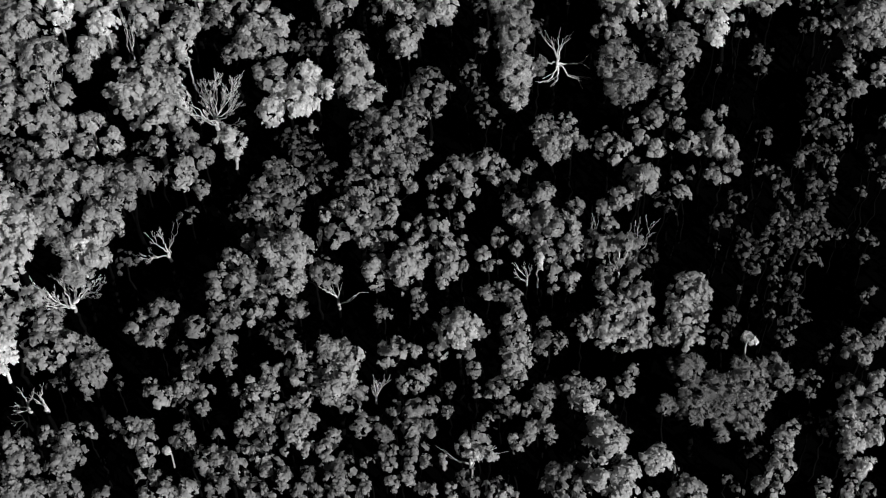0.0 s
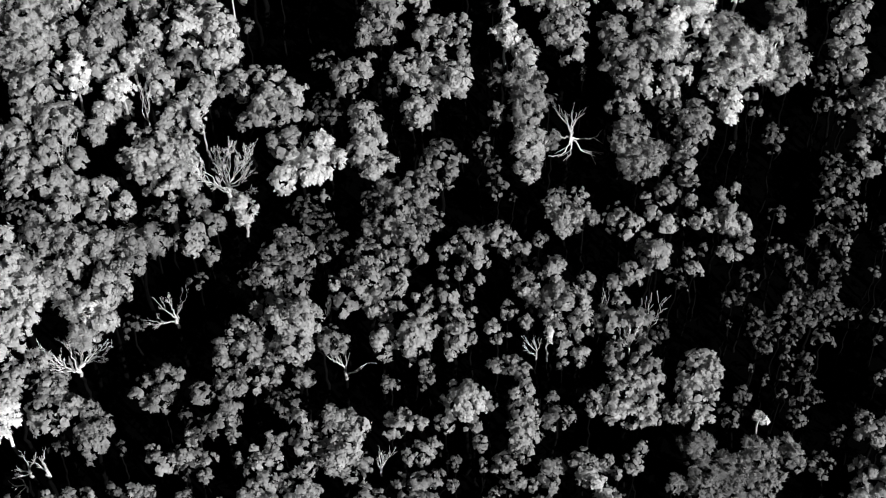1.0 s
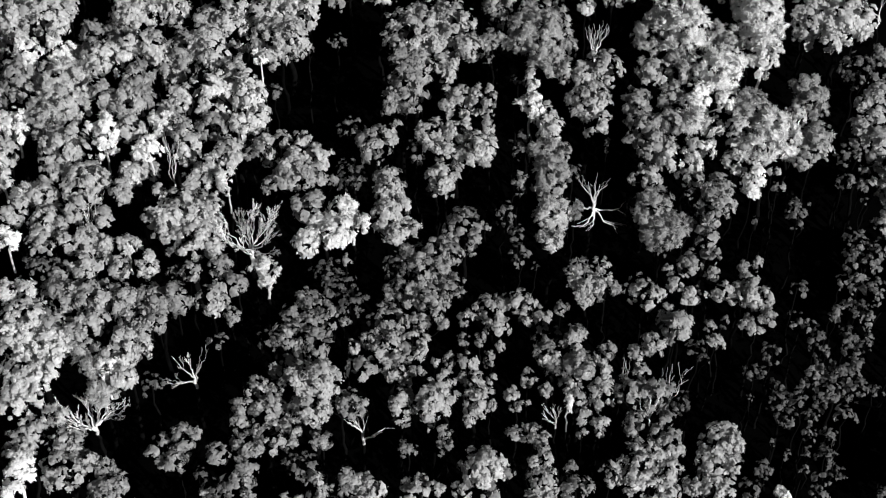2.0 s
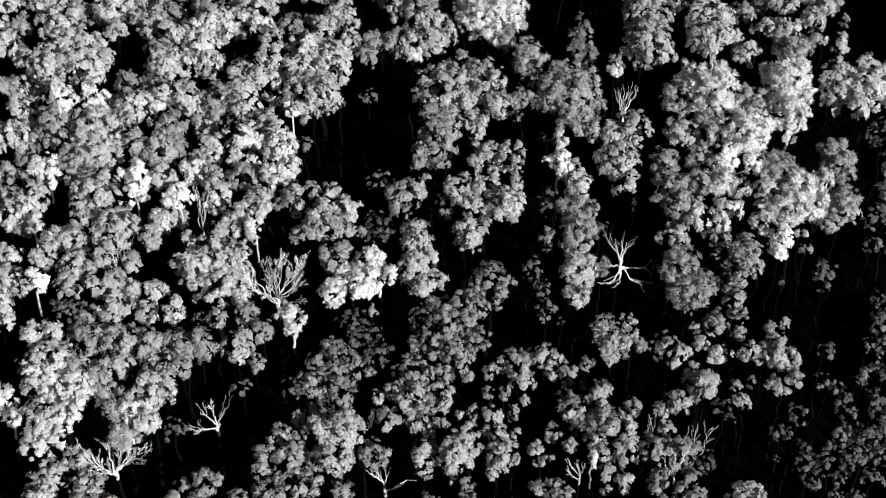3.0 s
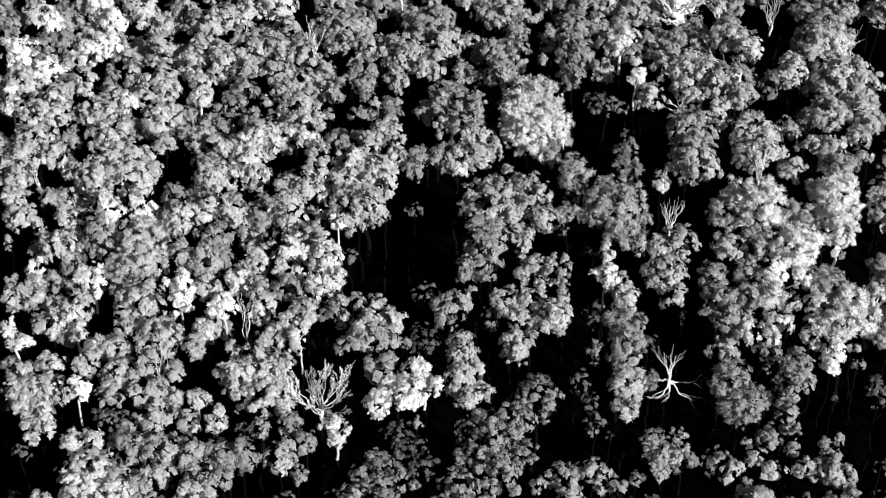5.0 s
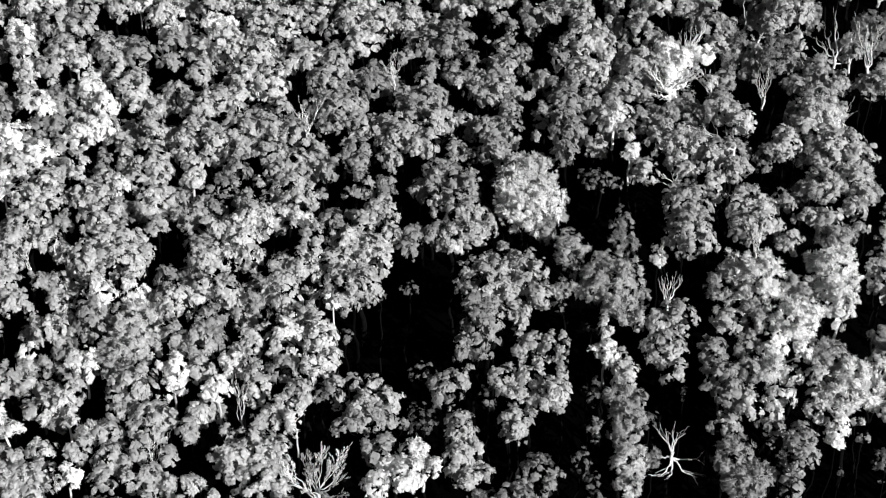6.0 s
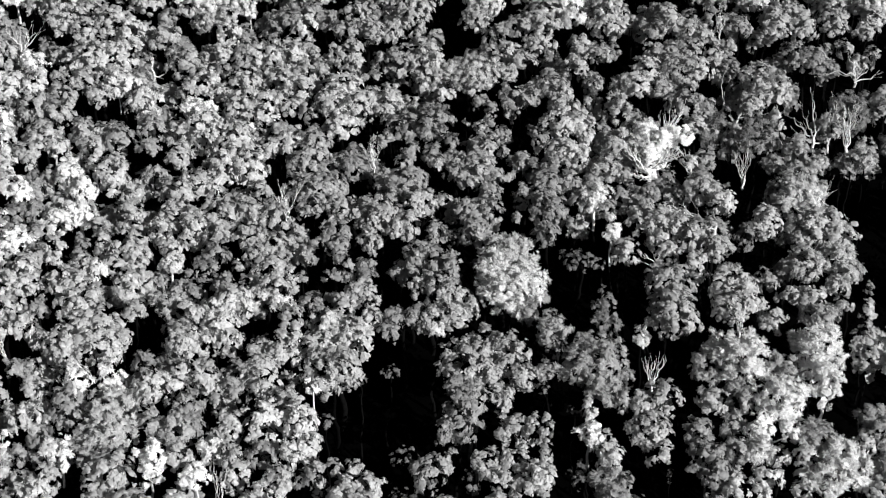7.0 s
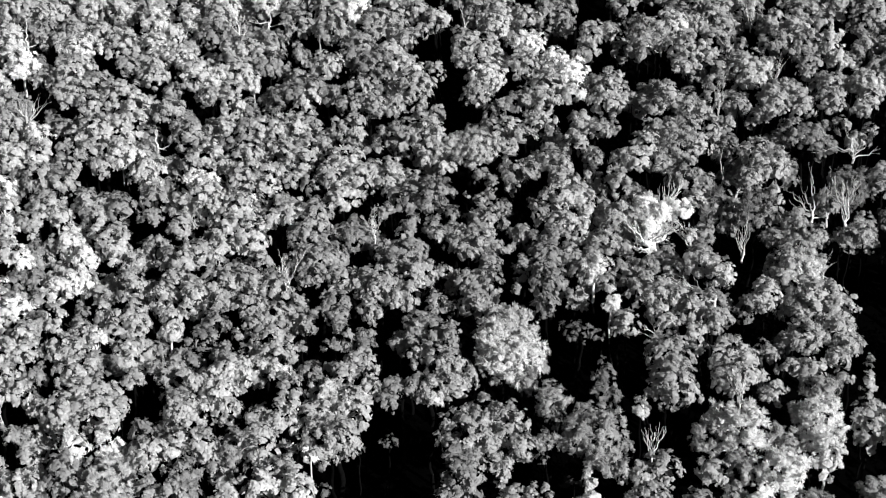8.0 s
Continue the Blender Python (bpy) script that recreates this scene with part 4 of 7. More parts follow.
broadleaf(44.0, 187.7, (0.7, -0.3, 57.7, 1.23, 1.23), (-1.5, 0.6, 57.4, 0.85, 0.96))
broadleaf(48.7, 186.6, (0.0, 0.0, 56.7, 0.95, 1.36))
broadleaf(42.2, 165.0, (0.0, 0.0, 48.9, 1.12, 0.92))
broadleaf(-74.8, 192.9, (0.0, 0.0, 61.6, 1.41, 1.18))
broadleaf(-50.8, 204.4, (0.0, -0.0, 66.7, 2.53, 2.65))
broadleaf(-58.3, 195.3, (-0.4, 1.6, 63.5, 2.48, 1.49), (0.4, -1.7, 62.1, 2.45, 1.47))
broadleaf(-48.4, 189.1, (0.0, 0.0, 60.1, 1.86, 1.30))
broadleaf(-39.3, 204.5, (-1.7, -2.1, 66.0, 2.49, 1.92), (1.3, 2.2, 67.8, 2.20, 2.54), (3.1, 1.7, 67.1, 1.21, 1.55))
broadleaf(-40.1, 196.3, (0.0, 0.0, 63.4, 2.43, 1.87))
broadleaf(-45.1, 193.5, (0.1, 0.9, 62.5, 2.95, 2.04), (-0.2, -2.3, 61.0, 1.87, 1.31))
broadleaf(-38.6, 191.7, (0.0, 0.0, 60.7, 0.93, 0.93))
broadleaf(-32.7, 195.5, (0.9, 0.5, 63.2, 2.62, 2.29), (-2.8, -1.5, 62.3, 1.46, 0.90))
broadleaf(-33.7, 190.7, (-2.1, -0.5, 60.6, 1.85, 1.41), (0.7, 0.9, 61.2, 1.65, 1.32), (3.0, -0.3, 60.6, 1.33, 1.44))
broadleaf(-26.4, 202.8, (-0.4, -0.8, 65.7, 1.93, 1.93), (0.7, 1.5, 66.7, 1.41, 2.53))
broadleaf(-21.6, 209.4, (-1.5, 0.9, 69.1, 2.88, 1.95), (2.6, 1.2, 69.1, 2.21, 1.87), (-0.2, -3.4, 67.3, 1.96, 2.52))
broadleaf(-20.5, 202.8, (-1.8, -1.8, 65.1, 1.92, 1.15), (2.3, 2.7, 66.9, 1.52, 1.17), (0.7, 0.3, 66.0, 1.40, 1.96))
broadleaf(-25.6, 197.4, (1.1, -0.6, 63.4, 2.94, 2.04), (-2.6, 1.3, 64.3, 1.91, 1.91))
broadleaf(-15.4, 195.4, (0.4, 0.9, 62.8, 1.46, 1.24), (-0.7, -1.4, 61.3, 1.14, 1.47))
broadleaf(-20.4, 188.5, (0.0, 0.0, 59.5, 1.82, 1.38))
broadleaf(-24.7, 190.3, (-1.1, 1.5, 61.2, 2.36, 1.81), (0.9, -2.0, 59.5, 2.33, 1.55), (2.2, 2.4, 61.5, 2.06, 1.84), (-2.4, -2.2, 59.5, 1.82, 1.71))
broadleaf(-15.7, 208.6, (0.0, 0.0, 68.1, 1.43, 1.43))
broadleaf(-9.5, 212.4, (0.0, 0.0, 69.2, 1.33, 1.85))
broadleaf(-9.7, 201.8, (-0.9, 1.5, 65.6, 2.26, 2.37), (2.3, 0.5, 65.0, 1.96, 1.23), (-1.1, -2.6, 63.9, 1.93, 1.16))
broadleaf(-8.4, 191.6, (0.0, 0.0, 60.6, 2.15, 1.65))
broadleaf(2.2, 193.5, (0.4, 1.1, 61.4, 3.13, 1.88), (-0.9, -2.4, 60.0, 2.15, 1.65))
broadleaf(-4.2, 188.6, (1.8, 1.7, 59.8, 1.86, 1.46), (-1.1, -0.5, 59.0, 1.66, 1.46), (-2.2, -3.4, 57.7, 1.19, 1.68))
broadleaf(-1.1, 185.4, (1.6, 2.7, 58.7, 1.66, 1.00), (-0.5, -2.3, 56.7, 1.63, 1.12), (1.2, 0.2, 57.7, 1.55, 1.25), (-2.5, -0.6, 57.5, 1.55, 1.45), (3.6, 1.1, 57.5, 1.01, 1.21), (-3.7, -1.6, 56.4, 1.00, 1.00))
broadleaf(-1.3, 211.3, (0.0, 0.0, 68.2, 2.34, 1.80))
broadleaf(3.1, 211.8, (-0.7, 0.6, 68.4, 2.66, 2.97), (1.5, -1.3, 67.5, 1.83, 1.83))
broadleaf(6.2, 216.6, (0.0, 0.0, 69.1, 1.14, 1.89))
broadleaf(12.3, 209.1, (0.0, 0.0, 66.5, 1.62, 1.30))
broadleaf(14.5, 216.7, (0.0, 0.0, 69.2, 1.88, 1.33))
broadleaf(11.3, 193.2, (-0.3, -2.2, 59.6, 2.53, 1.52), (-0.1, 2.1, 61.3, 2.39, 2.28), (2.0, 1.6, 60.4, 1.05, 2.10))
broadleaf(18.1, 190.5, (0.0, 0.0, 59.2, 1.50, 1.20))
broadleaf(28.5, 214.0, (0.5, 0.8, 67.9, 1.88, 2.52), (-2.4, -1.0, 67.3, 1.45, 1.88), (2.6, -0.6, 66.7, 1.14, 1.47))
broadleaf(30.4, 207.1, (0.0, 0.0, 64.4, 0.81, 1.44))
broadleaf(32.9, 208.7, (0.0, 0.0, 65.0, 1.12, 0.80))
broadleaf(23.6, 201.2, (0.0, 0.0, 63.0, 1.97, 1.18))
broadleaf(27.3, 202.4, (0.0, 0.0, 62.8, 1.09, 1.09))
broadleaf(27.5, 197.1, (0.0, 0.0, 61.4, 1.55, 1.03))
broadleaf(29.2, 200.1, (0.0, 0.0, 62.5, 1.38, 1.38))
broadleaf(40.0, 207.6, (-1.6, 0.2, 65.2, 2.86, 2.00), (2.3, -0.3, 65.1, 2.35, 2.35))
broadleaf(44.3, 216.1, (-0.4, 0.6, 68.6, 2.97, 1.78), (2.1, -2.9, 67.3, 1.37, 2.23))
broadleaf(49.5, 217.6, (-0.0, 0.0, 68.5, 1.18, 1.95))
broadleaf(42.3, 201.9, (0.0, 0.0, 63.1, 1.80, 2.01))
broadleaf(53.1, 213.2, (0.0, 0.0, 67.5, 2.54, 3.19))
broadleaf(52.5, 207.7, (0.0, 0.0, 65.5, 1.35, 1.45))
broadleaf(44.6, 195.0, (-0.3, -2.0, 59.8, 2.32, 1.91), (0.5, 2.7, 61.5, 1.98, 1.23))
broadleaf(30.3, 191.7, (0.0, 0.0, 59.4, 1.71, 1.51))
broadleaf(26.7, 192.9, (0.0, 0.0, 59.9, 1.24, 1.24))
broadleaf(23.5, 190.9, (-0.8, 0.4, 59.4, 2.17, 1.66), (1.6, -0.8, 58.9, 1.51, 0.99))
broadleaf(49.0, 191.8, (0.0, 0.0, 59.3, 1.65, 1.33))
airy(-5.5, 105.9, (0.9, -1.5, 20.2, 1.74, 1.36), (-0.4, 0.9, 21.3, 1.63, 1.51), (-1.1, 2.9, 22.2, 1.51, 1.27), (3.1, -0.6, 20.6, 1.37, 0.98), (-2.2, -1.2, 20.4, 1.37, 1.60), (-3.8, -1.1, 19.9, 0.69, 0.91), (2.2, -1.5, 19.6, 0.62, 0.96))
airy(-26.1, 104.8, (0.0, 0.0, 20.9, 1.07, 1.41))
airy(-14.2, 108.2, (0.0, 0.0, 21.5, 0.44, 0.89))
airy(-14.2, 102.1, (0.0, 0.0, 18.9, 0.68, 1.02))
airy(-26.4, 101.6, (0.0, 0.0, 19.0, 0.69, 1.33))
airy(-27.4, 103.4, (0.0, 0.0, 19.8, 0.44, 0.88))
airy(-3.4, 117.5, (0.0, 0.0, 26.1, 1.29, 1.90))
airy(-1.2, 112.0, (-0.0, 0.3, 23.7, 2.04, 1.22), (1.1, -1.7, 22.8, 0.76, 1.52), (-1.4, -0.7, 22.7, 0.64, 1.27))
airy(-3.6, 108.8, (-0.7, 0.7, 22.5, 1.26, 1.48), (0.9, -0.0, 22.2, 1.13, 1.77), (-0.1, -1.7, 21.4, 0.88, 1.76), (0.1, 1.8, 22.4, 0.63, 1.05), (0.2, -1.3, 21.0, 0.63, 1.15))
airy(-5.5, 100.4, (-1.0, -1.2, 18.0, 1.54, 1.54), (1.4, 1.7, 19.2, 0.99, 0.72), (-0.5, 0.9, 18.9, 0.86, 1.32), (2.4, 0.9, 18.8, 0.74, 0.74))
airy(5.2, 104.1, (-0.1, 0.2, 19.9, 1.43, 0.86), (0.6, -1.1, 18.7, 0.62, 1.25))
airy(-0.8, 102.6, (0.0, 0.0, 18.7, 0.68, 1.13))
airy(7.6, 102.4, (-0.0, 0.0, 18.9, 0.87, 1.74))
airy(9.5, 103.6, (0.0, 0.0, 19.5, 0.75, 0.47))
airy(5.0, 116.7, (0.0, 0.0, 25.8, 0.77, 1.55))
airy(18.8, 105.8, (0.0, 0.0, 20.3, 1.77, 1.06))
airy(19.6, 118.6, (0.2, 0.0, 26.7, 1.63, 0.98), (-1.7, -0.4, 25.9, 0.52, 0.63))
airy(24.6, 118.3, (0.0, 0.0, 26.6, 1.44, 0.87))
airy(26.7, 114.3, (0.8, 1.9, 25.4, 1.83, 2.45), (-1.6, -1.1, 23.9, 1.16, 0.70), (0.1, -0.4, 24.3, 0.97, 0.86), (-0.8, -3.0, 23.0, 0.97, 1.93), (0.2, -4.4, 21.7, 0.58, 1.16))
airy(26.5, 108.2, (0.0, 0.0, 20.8, 0.71, 1.03))
airy(21.6, 108.7, (0.0, 0.0, 21.1, 0.57, 0.34))
airy(24.0, 108.8, (0.2, -0.1, 21.7, 0.89, 1.79), (-0.9, 0.2, 21.3, 0.45, 0.90))
airy(23.5, 106.0, (0.6, -0.3, 20.1, 1.27, 0.76), (-1.2, 0.7, 20.7, 0.89, 0.89))
airy(30.0, 108.7, (0.0, -0.0, 21.0, 0.58, 1.16))
airy(31.6, 109.4, (0.0, 0.0, 21.3, 0.52, 1.04))
airy(29.9, 105.8, (0.4, 0.5, 20.4, 1.34, 1.68), (1.1, -0.4, 19.9, 1.15, 1.59), (-2.7, 0.2, 20.3, 1.08, 1.08), (2.4, -0.3, 19.9, 0.83, 1.27), (-1.2, -0.6, 19.8, 0.76, 0.76))
airy(31.1, 103.0, (-0.6, -0.3, 18.5, 1.08, 0.65), (1.3, 0.5, 18.9, 0.76, 1.20))
airy(22.0, 102.7, (0.1, -0.3, 18.5, 1.51, 1.38), (-0.7, 1.6, 18.9, 0.63, 0.86))
airy(25.9, 102.7, (0.0, 0.0, 18.0, 0.63, 0.38))
airy(34.6, 117.9, (0.0, 0.0, 25.6, 0.66, 0.40))
airy(45.5, 119.0, (-0.2, 0.2, 26.7, 1.22, 0.73), (0.8, -1.0, 25.4, 0.61, 1.22))
airy(45.7, 113.5, (0.0, 0.0, 23.8, 0.93, 1.54))
airy(39.9, 104.1, (0.0, 0.0, 18.5, 0.65, 1.30))
airy(43.6, 103.7, (0.0, 0.0, 18.3, 0.52, 1.04))
airy(-46.6, 87.8, (0.5, 0.7, 14.2, 1.50, 1.76), (-0.5, -0.7, 13.6, 1.50, 0.90))
airy(-41.9, 85.8, (-0.1, -0.8, 12.7, 2.22, 1.33), (-0.2, 1.7, 13.8, 1.73, 1.73), (1.8, 0.3, 13.3, 1.05, 1.18), (-1.7, -1.5, 12.4, 0.86, 0.52))
airy(-31.0, 87.2, (0.4, -0.9, 13.3, 1.45, 0.87), (1.0, 1.0, 14.1, 1.09, 1.83), (-2.1, -0.2, 13.6, 0.85, 0.51), (-1.5, 1.4, 13.7, 0.67, 0.40), (-1.2, -0.9, 12.7, 0.67, 0.67), (2.0, 1.8, 13.8, 0.61, 1.10))
airy(-19.8, 97.4, (-0.2, 1.5, 18.3, 1.23, 2.13), (0.6, -0.8, 17.3, 1.23, 0.79), (-1.1, -2.0, 16.9, 0.73, 0.98))
airy(-17.6, 101.3, (0.2, 1.8, 20.0, 1.25, 0.99), (-0.3, -0.5, 19.0, 1.24, 0.97), (0.8, -2.8, 18.1, 1.17, 1.75), (1.5, -0.0, 19.2, 1.05, 1.92), (-0.9, 1.9, 20.1, 1.00, 1.23), (-2.2, -0.1, 19.3, 0.87, 1.74))
airy(-21.6, 90.6, (0.7, -1.6, 14.2, 1.69, 1.22), (-0.1, 0.5, 15.1, 1.33, 1.33), (-2.5, 1.1, 15.4, 1.16, 0.86), (1.2, 1.2, 15.3, 1.09, 2.18), (2.6, -1.6, 14.1, 1.08, 1.83), (-0.9, 2.8, 16.1, 1.04, 1.85), (-2.9, -0.6, 14.7, 0.85, 0.85))
airy(-13.6, 92.1, (0.8, 0.1, 15.2, 1.45, 1.72), (-1.8, -0.2, 15.2, 0.97, 0.58))
airy(-15.6, 89.0, (0.2, -0.2, 13.8, 1.08, 0.65), (-0.7, 0.9, 13.7, 0.54, 0.92))
airy(-11.8, 96.4, (0.0, 0.0, 17.0, 1.34, 0.81))
airy(-12.9, 98.8, (0.0, 0.0, 17.4, 0.68, 0.80))
airy(-8.9, 98.9, (-0.2, 2.7, 19.1, 1.85, 1.11), (-0.7, -0.1, 17.9, 1.66, 1.66), (0.0, -2.3, 16.9, 1.22, 0.73), (1.4, -2.6, 16.7, 1.04, 1.84), (3.1, -2.8, 16.6, 0.85, 0.51), (-2.6, 0.9, 17.8, 0.68, 1.03), (-0.2, -3.0, 16.0, 0.55, 0.55))
airy(-4.0, 97.8, (0.0, 0.0, 16.6, 0.43, 0.43))
airy(-7.5, 92.5, (0.0, 0.0, 15.0, 1.15, 2.30))
airy(-6.6, 94.3, (0.0, 0.0, 15.2, 0.61, 0.46))
airy(-6.6, 88.3, (0.0, 0.0, 13.2, 0.84, 0.50))
airy(-23.9, 85.8, (0.2, -1.5, 12.3, 1.56, 1.04), (0.4, 1.9, 13.7, 1.51, 1.20), (-2.4, 1.1, 13.5, 1.09, 0.93), (0.6, -0.3, 12.8, 1.02, 0.61), (1.2, -2.6, 11.8, 0.84, 0.50))
airy(-5.1, 84.6, (-0.5, -0.3, 11.3, 1.43, 0.86), (1.5, 0.1, 11.4, 0.83, 0.83), (0.0, 1.2, 11.3, 0.66, 0.81))
airy(-17.8, 83.4, (0.0, 0.0, 11.0, 0.54, 0.32))
airy(-2.5, 98.1, (0.0, 0.0, 16.7, 0.55, 1.11))
airy(1.8, 98.3, (0.0, 0.0, 16.6, 0.61, 0.97))
airy(2.1, 96.4, (0.0, 0.0, 15.7, 0.49, 0.49))
airy(0.8, 100.3, (0.0, 0.0, 17.6, 0.56, 1.11))
airy(-1.0, 100.2, (0.0, 0.0, 17.6, 0.68, 0.41))
airy(2.2, 102.5, (-0.2, 0.7, 19.5, 1.43, 1.03), (0.4, -1.0, 18.7, 1.24, 0.74), (-1.8, 0.8, 19.0, 0.50, 1.00), (0.7, 2.4, 19.7, 0.44, 0.30), (0.8, -2.7, 17.3, 0.43, 0.86))
airy(-2.8, 94.2, (-0.0, -0.5, 15.3, 1.45, 0.87), (0.1, 1.5, 16.2, 0.85, 0.55))
airy(0.2, 94.7, (0.5, -1.2, 15.1, 1.39, 1.66), (-0.8, 2.8, 17.0, 1.04, 0.62), (0.1, 1.0, 16.1, 0.85, 1.22), (-0.4, -3.0, 14.3, 0.72, 0.86), (-1.1, 1.6, 15.8, 0.43, 0.86), (2.0, -1.0, 14.5, 0.43, 0.78))
airy(-2.8, 90.4, (0.0, 0.0, 13.2, 0.66, 1.33))
airy(8.4, 98.5, (-0.5, 0.4, 17.2, 1.05, 1.05), (0.7, -0.6, 16.7, 0.86, 1.33))
airy(14.6, 99.2, (0.0, -0.0, 17.1, 0.87, 1.33))
airy(6.1, 96.5, (0.0, 0.0, 15.6, 0.67, 1.35))
airy(4.9, 94.2, (-0.6, 0.3, 14.7, 0.67, 1.34), (0.6, -0.3, 14.4, 0.67, 0.40))
airy(7.9, 95.2, (0.0, 0.0, 14.9, 0.67, 1.35))
airy(11.3, 94.7, (-0.4, 1.3, 15.8, 1.10, 0.66), (0.2, -0.3, 15.0, 0.86, 1.11), (0.5, -1.9, 14.2, 0.85, 0.51))
airy(14.0, 94.9, (0.0, 0.0, 15.1, 1.23, 1.84))
airy(13.9, 92.1, (-0.0, 0.2, 13.8, 0.85, 0.51), (0.0, -0.5, 12.9, 0.55, 0.33))
airy(11.9, 91.2, (0.0, 0.0, 12.8, 0.43, 0.68))
airy(6.3, 90.5, (1.1, -0.3, 13.2, 1.09, 0.76), (-1.1, -0.1, 13.4, 1.09, 0.65), (0.1, 1.2, 13.3, 0.67, 0.40))
airy(11.1, 85.9, (0.1, -0.3, 10.8, 1.44, 0.87), (-0.5, 1.8, 11.2, 0.60, 1.21))
airy(3.8, 86.8, (0.0, 0.0, 11.8, 0.72, 0.72))
airy(-0.6, 84.9, (0.0, 0.0, 11.2, 0.83, 1.12))
airy(18.5, 94.5, (-1.2, 1.0, 15.2, 1.48, 1.19), (1.2, 0.5, 14.9, 1.11, 2.04), (-0.4, -1.6, 13.9, 1.10, 0.66), (2.4, 1.3, 15.2, 0.87, 0.87), (1.9, -1.3, 14.0, 0.80, 0.48), (-1.5, -2.4, 13.0, 0.67, 1.35), (-2.7, 0.6, 14.5, 0.49, 0.62))
airy(18.3, 97.7, (0.0, 0.0, 15.7, 0.68, 1.04))
airy(14.8, 87.1, (0.0, 0.0, 11.3, 0.85, 1.61))
airy(26.4, 100.7, (-0.2, 0.0, 17.6, 0.75, 0.75), (0.7, -0.1, 16.9, 0.38, 0.76))
airy(20.8, 90.7, (0.6, -0.4, 12.5, 1.04, 2.02), (-0.9, 0.6, 13.1, 0.86, 1.36))
airy(18.9, 87.4, (-1.1, 1.0, 11.8, 1.82, 2.38), (-0.0, -1.1, 10.7, 1.45, 0.87), (1.8, -1.3, 10.6, 1.09, 0.66), (2.1, 0.6, 11.4, 1.04, 1.18), (1.1, 1.2, 11.8, 0.85, 1.71), (-2.1, -1.0, 10.8, 0.85, 0.85))
airy(26.1, 88.9, (0.3, 1.6, 12.5, 1.85, 2.38), (-0.4, -2.3, 10.6, 1.71, 1.03), (-0.6, -0.2, 11.6, 1.29, 1.70), (1.0, 2.8, 13.1, 1.11, 0.67), (-2.8, -2.4, 10.6, 1.04, 0.62), (1.7, -0.1, 11.6, 0.98, 1.26), (2.0, 1.5, 12.4, 0.80, 1.61))
airy(-37.5, 83.2, (0.1, 0.2, 12.1, 1.83, 1.10), (0.0, -1.3, 11.5, 1.29, 2.01), (-0.4, 1.9, 12.8, 0.86, 1.25))
airy(-41.4, 76.7, (0.0, 0.0, 8.6, 0.68, 1.36))
airy(-37.1, 77.2, (-0.3, 0.1, 8.9, 0.49, 0.98), (0.3, -0.2, 8.8, 0.43, 0.73))
airy(-43.7, 72.8, (-0.1, -1.6, 6.7, 1.72, 1.03), (0.1, -0.3, 7.3, 1.60, 0.96), (1.9, -1.4, 6.8, 1.35, 0.81), (-1.4, 3.1, 8.7, 1.24, 0.84), (-0.9, 1.0, 7.8, 1.23, 1.23), (-0.1, 3.1, 8.2, 0.68, 1.36), (0.9, 1.4, 7.4, 0.68, 1.36))
airy(-39.2, 73.6, (0.3, -2.3, 6.8, 1.40, 0.84), (0.4, 1.3, 8.4, 1.34, 0.92), (-0.7, -0.5, 7.6, 1.28, 1.79), (-0.0, 2.7, 9.0, 1.04, 1.66))
airy(-31.6, 76.0, (0.5, -0.2, 8.8, 1.09, 1.27), (-0.9, 0.6, 9.1, 1.03, 0.62), (0.6, -1.5, 8.2, 1.02, 0.61), (0.4, 1.2, 9.4, 0.97, 0.58), (-1.0, 1.5, 9.5, 0.79, 0.79), (-0.0, -2.8, 7.0, 0.54, 0.73))
airy(-35.4, 70.8, (0.0, 0.0, 6.6, 0.85, 0.51))
airy(-27.0, 82.7, (0.0, 0.0, 11.1, 0.67, 1.34))
airy(-27.9, 80.5, (-1.9, -0.1, 10.8, 1.21, 0.73), (0.2, 0.2, 10.9, 1.03, 0.62), (2.9, 0.1, 10.7, 0.78, 0.47), (1.5, 0.4, 10.3, 0.67, 0.98), (2.5, -1.5, 9.5, 0.66, 0.99), (-3.2, 1.1, 10.7, 0.55, 0.85))
airy(-27.2, 76.1, (0.0, 0.0, 8.8, 1.14, 1.49))
airy(-23.8, 76.7, (-0.0, 0.0, 8.4, 0.42, 0.84))
airy(-29.0, 71.4, (-0.9, -0.2, 6.7, 1.68, 1.01), (2.3, -0.1, 6.7, 1.07, 0.64), (0.5, -0.3, 6.7, 0.84, 0.50), (-1.1, 1.8, 7.0, 0.66, 0.40))
airy(-15.2, 82.2, (0.1, 0.1, 11.0, 1.44, 0.86), (0.1, -1.8, 10.2, 1.26, 0.75), (-0.3, 2.0, 11.9, 1.13, 1.56))
airy(-10.7, 80.2, (-0.8, 0.5, 10.1, 1.67, 1.00), (0.8, -0.5, 9.6, 1.37, 0.82), (-2.0, 1.9, 10.8, 1.08, 0.65), (1.8, -3.0, 8.4, 0.83, 1.67), (1.8, 0.6, 9.4, 0.66, 1.32), (3.0, -2.1, 8.1, 0.54, 0.32), (1.5, -1.6, 8.4, 0.42, 0.42))
airy(-19.3, 80.9, (-1.1, -0.5, 10.4, 1.02, 1.50), (1.0, -0.3, 10.4, 0.84, 1.68), (0.7, 1.2, 11.1, 0.78, 1.50))
airy(-22.2, 81.0, (0.0, 0.0, 10.2, 0.42, 0.84))
airy(-18.5, 76.4, (0.0, 0.0, 8.6, 0.83, 1.49))
airy(-23.5, 71.5, (-0.1, -0.2, 6.6, 0.83, 1.53), (0.4, 0.9, 6.5, 0.42, 0.84))
airy(-17.2, 79.1, (0.0, 0.0, 9.1, 0.66, 0.84))
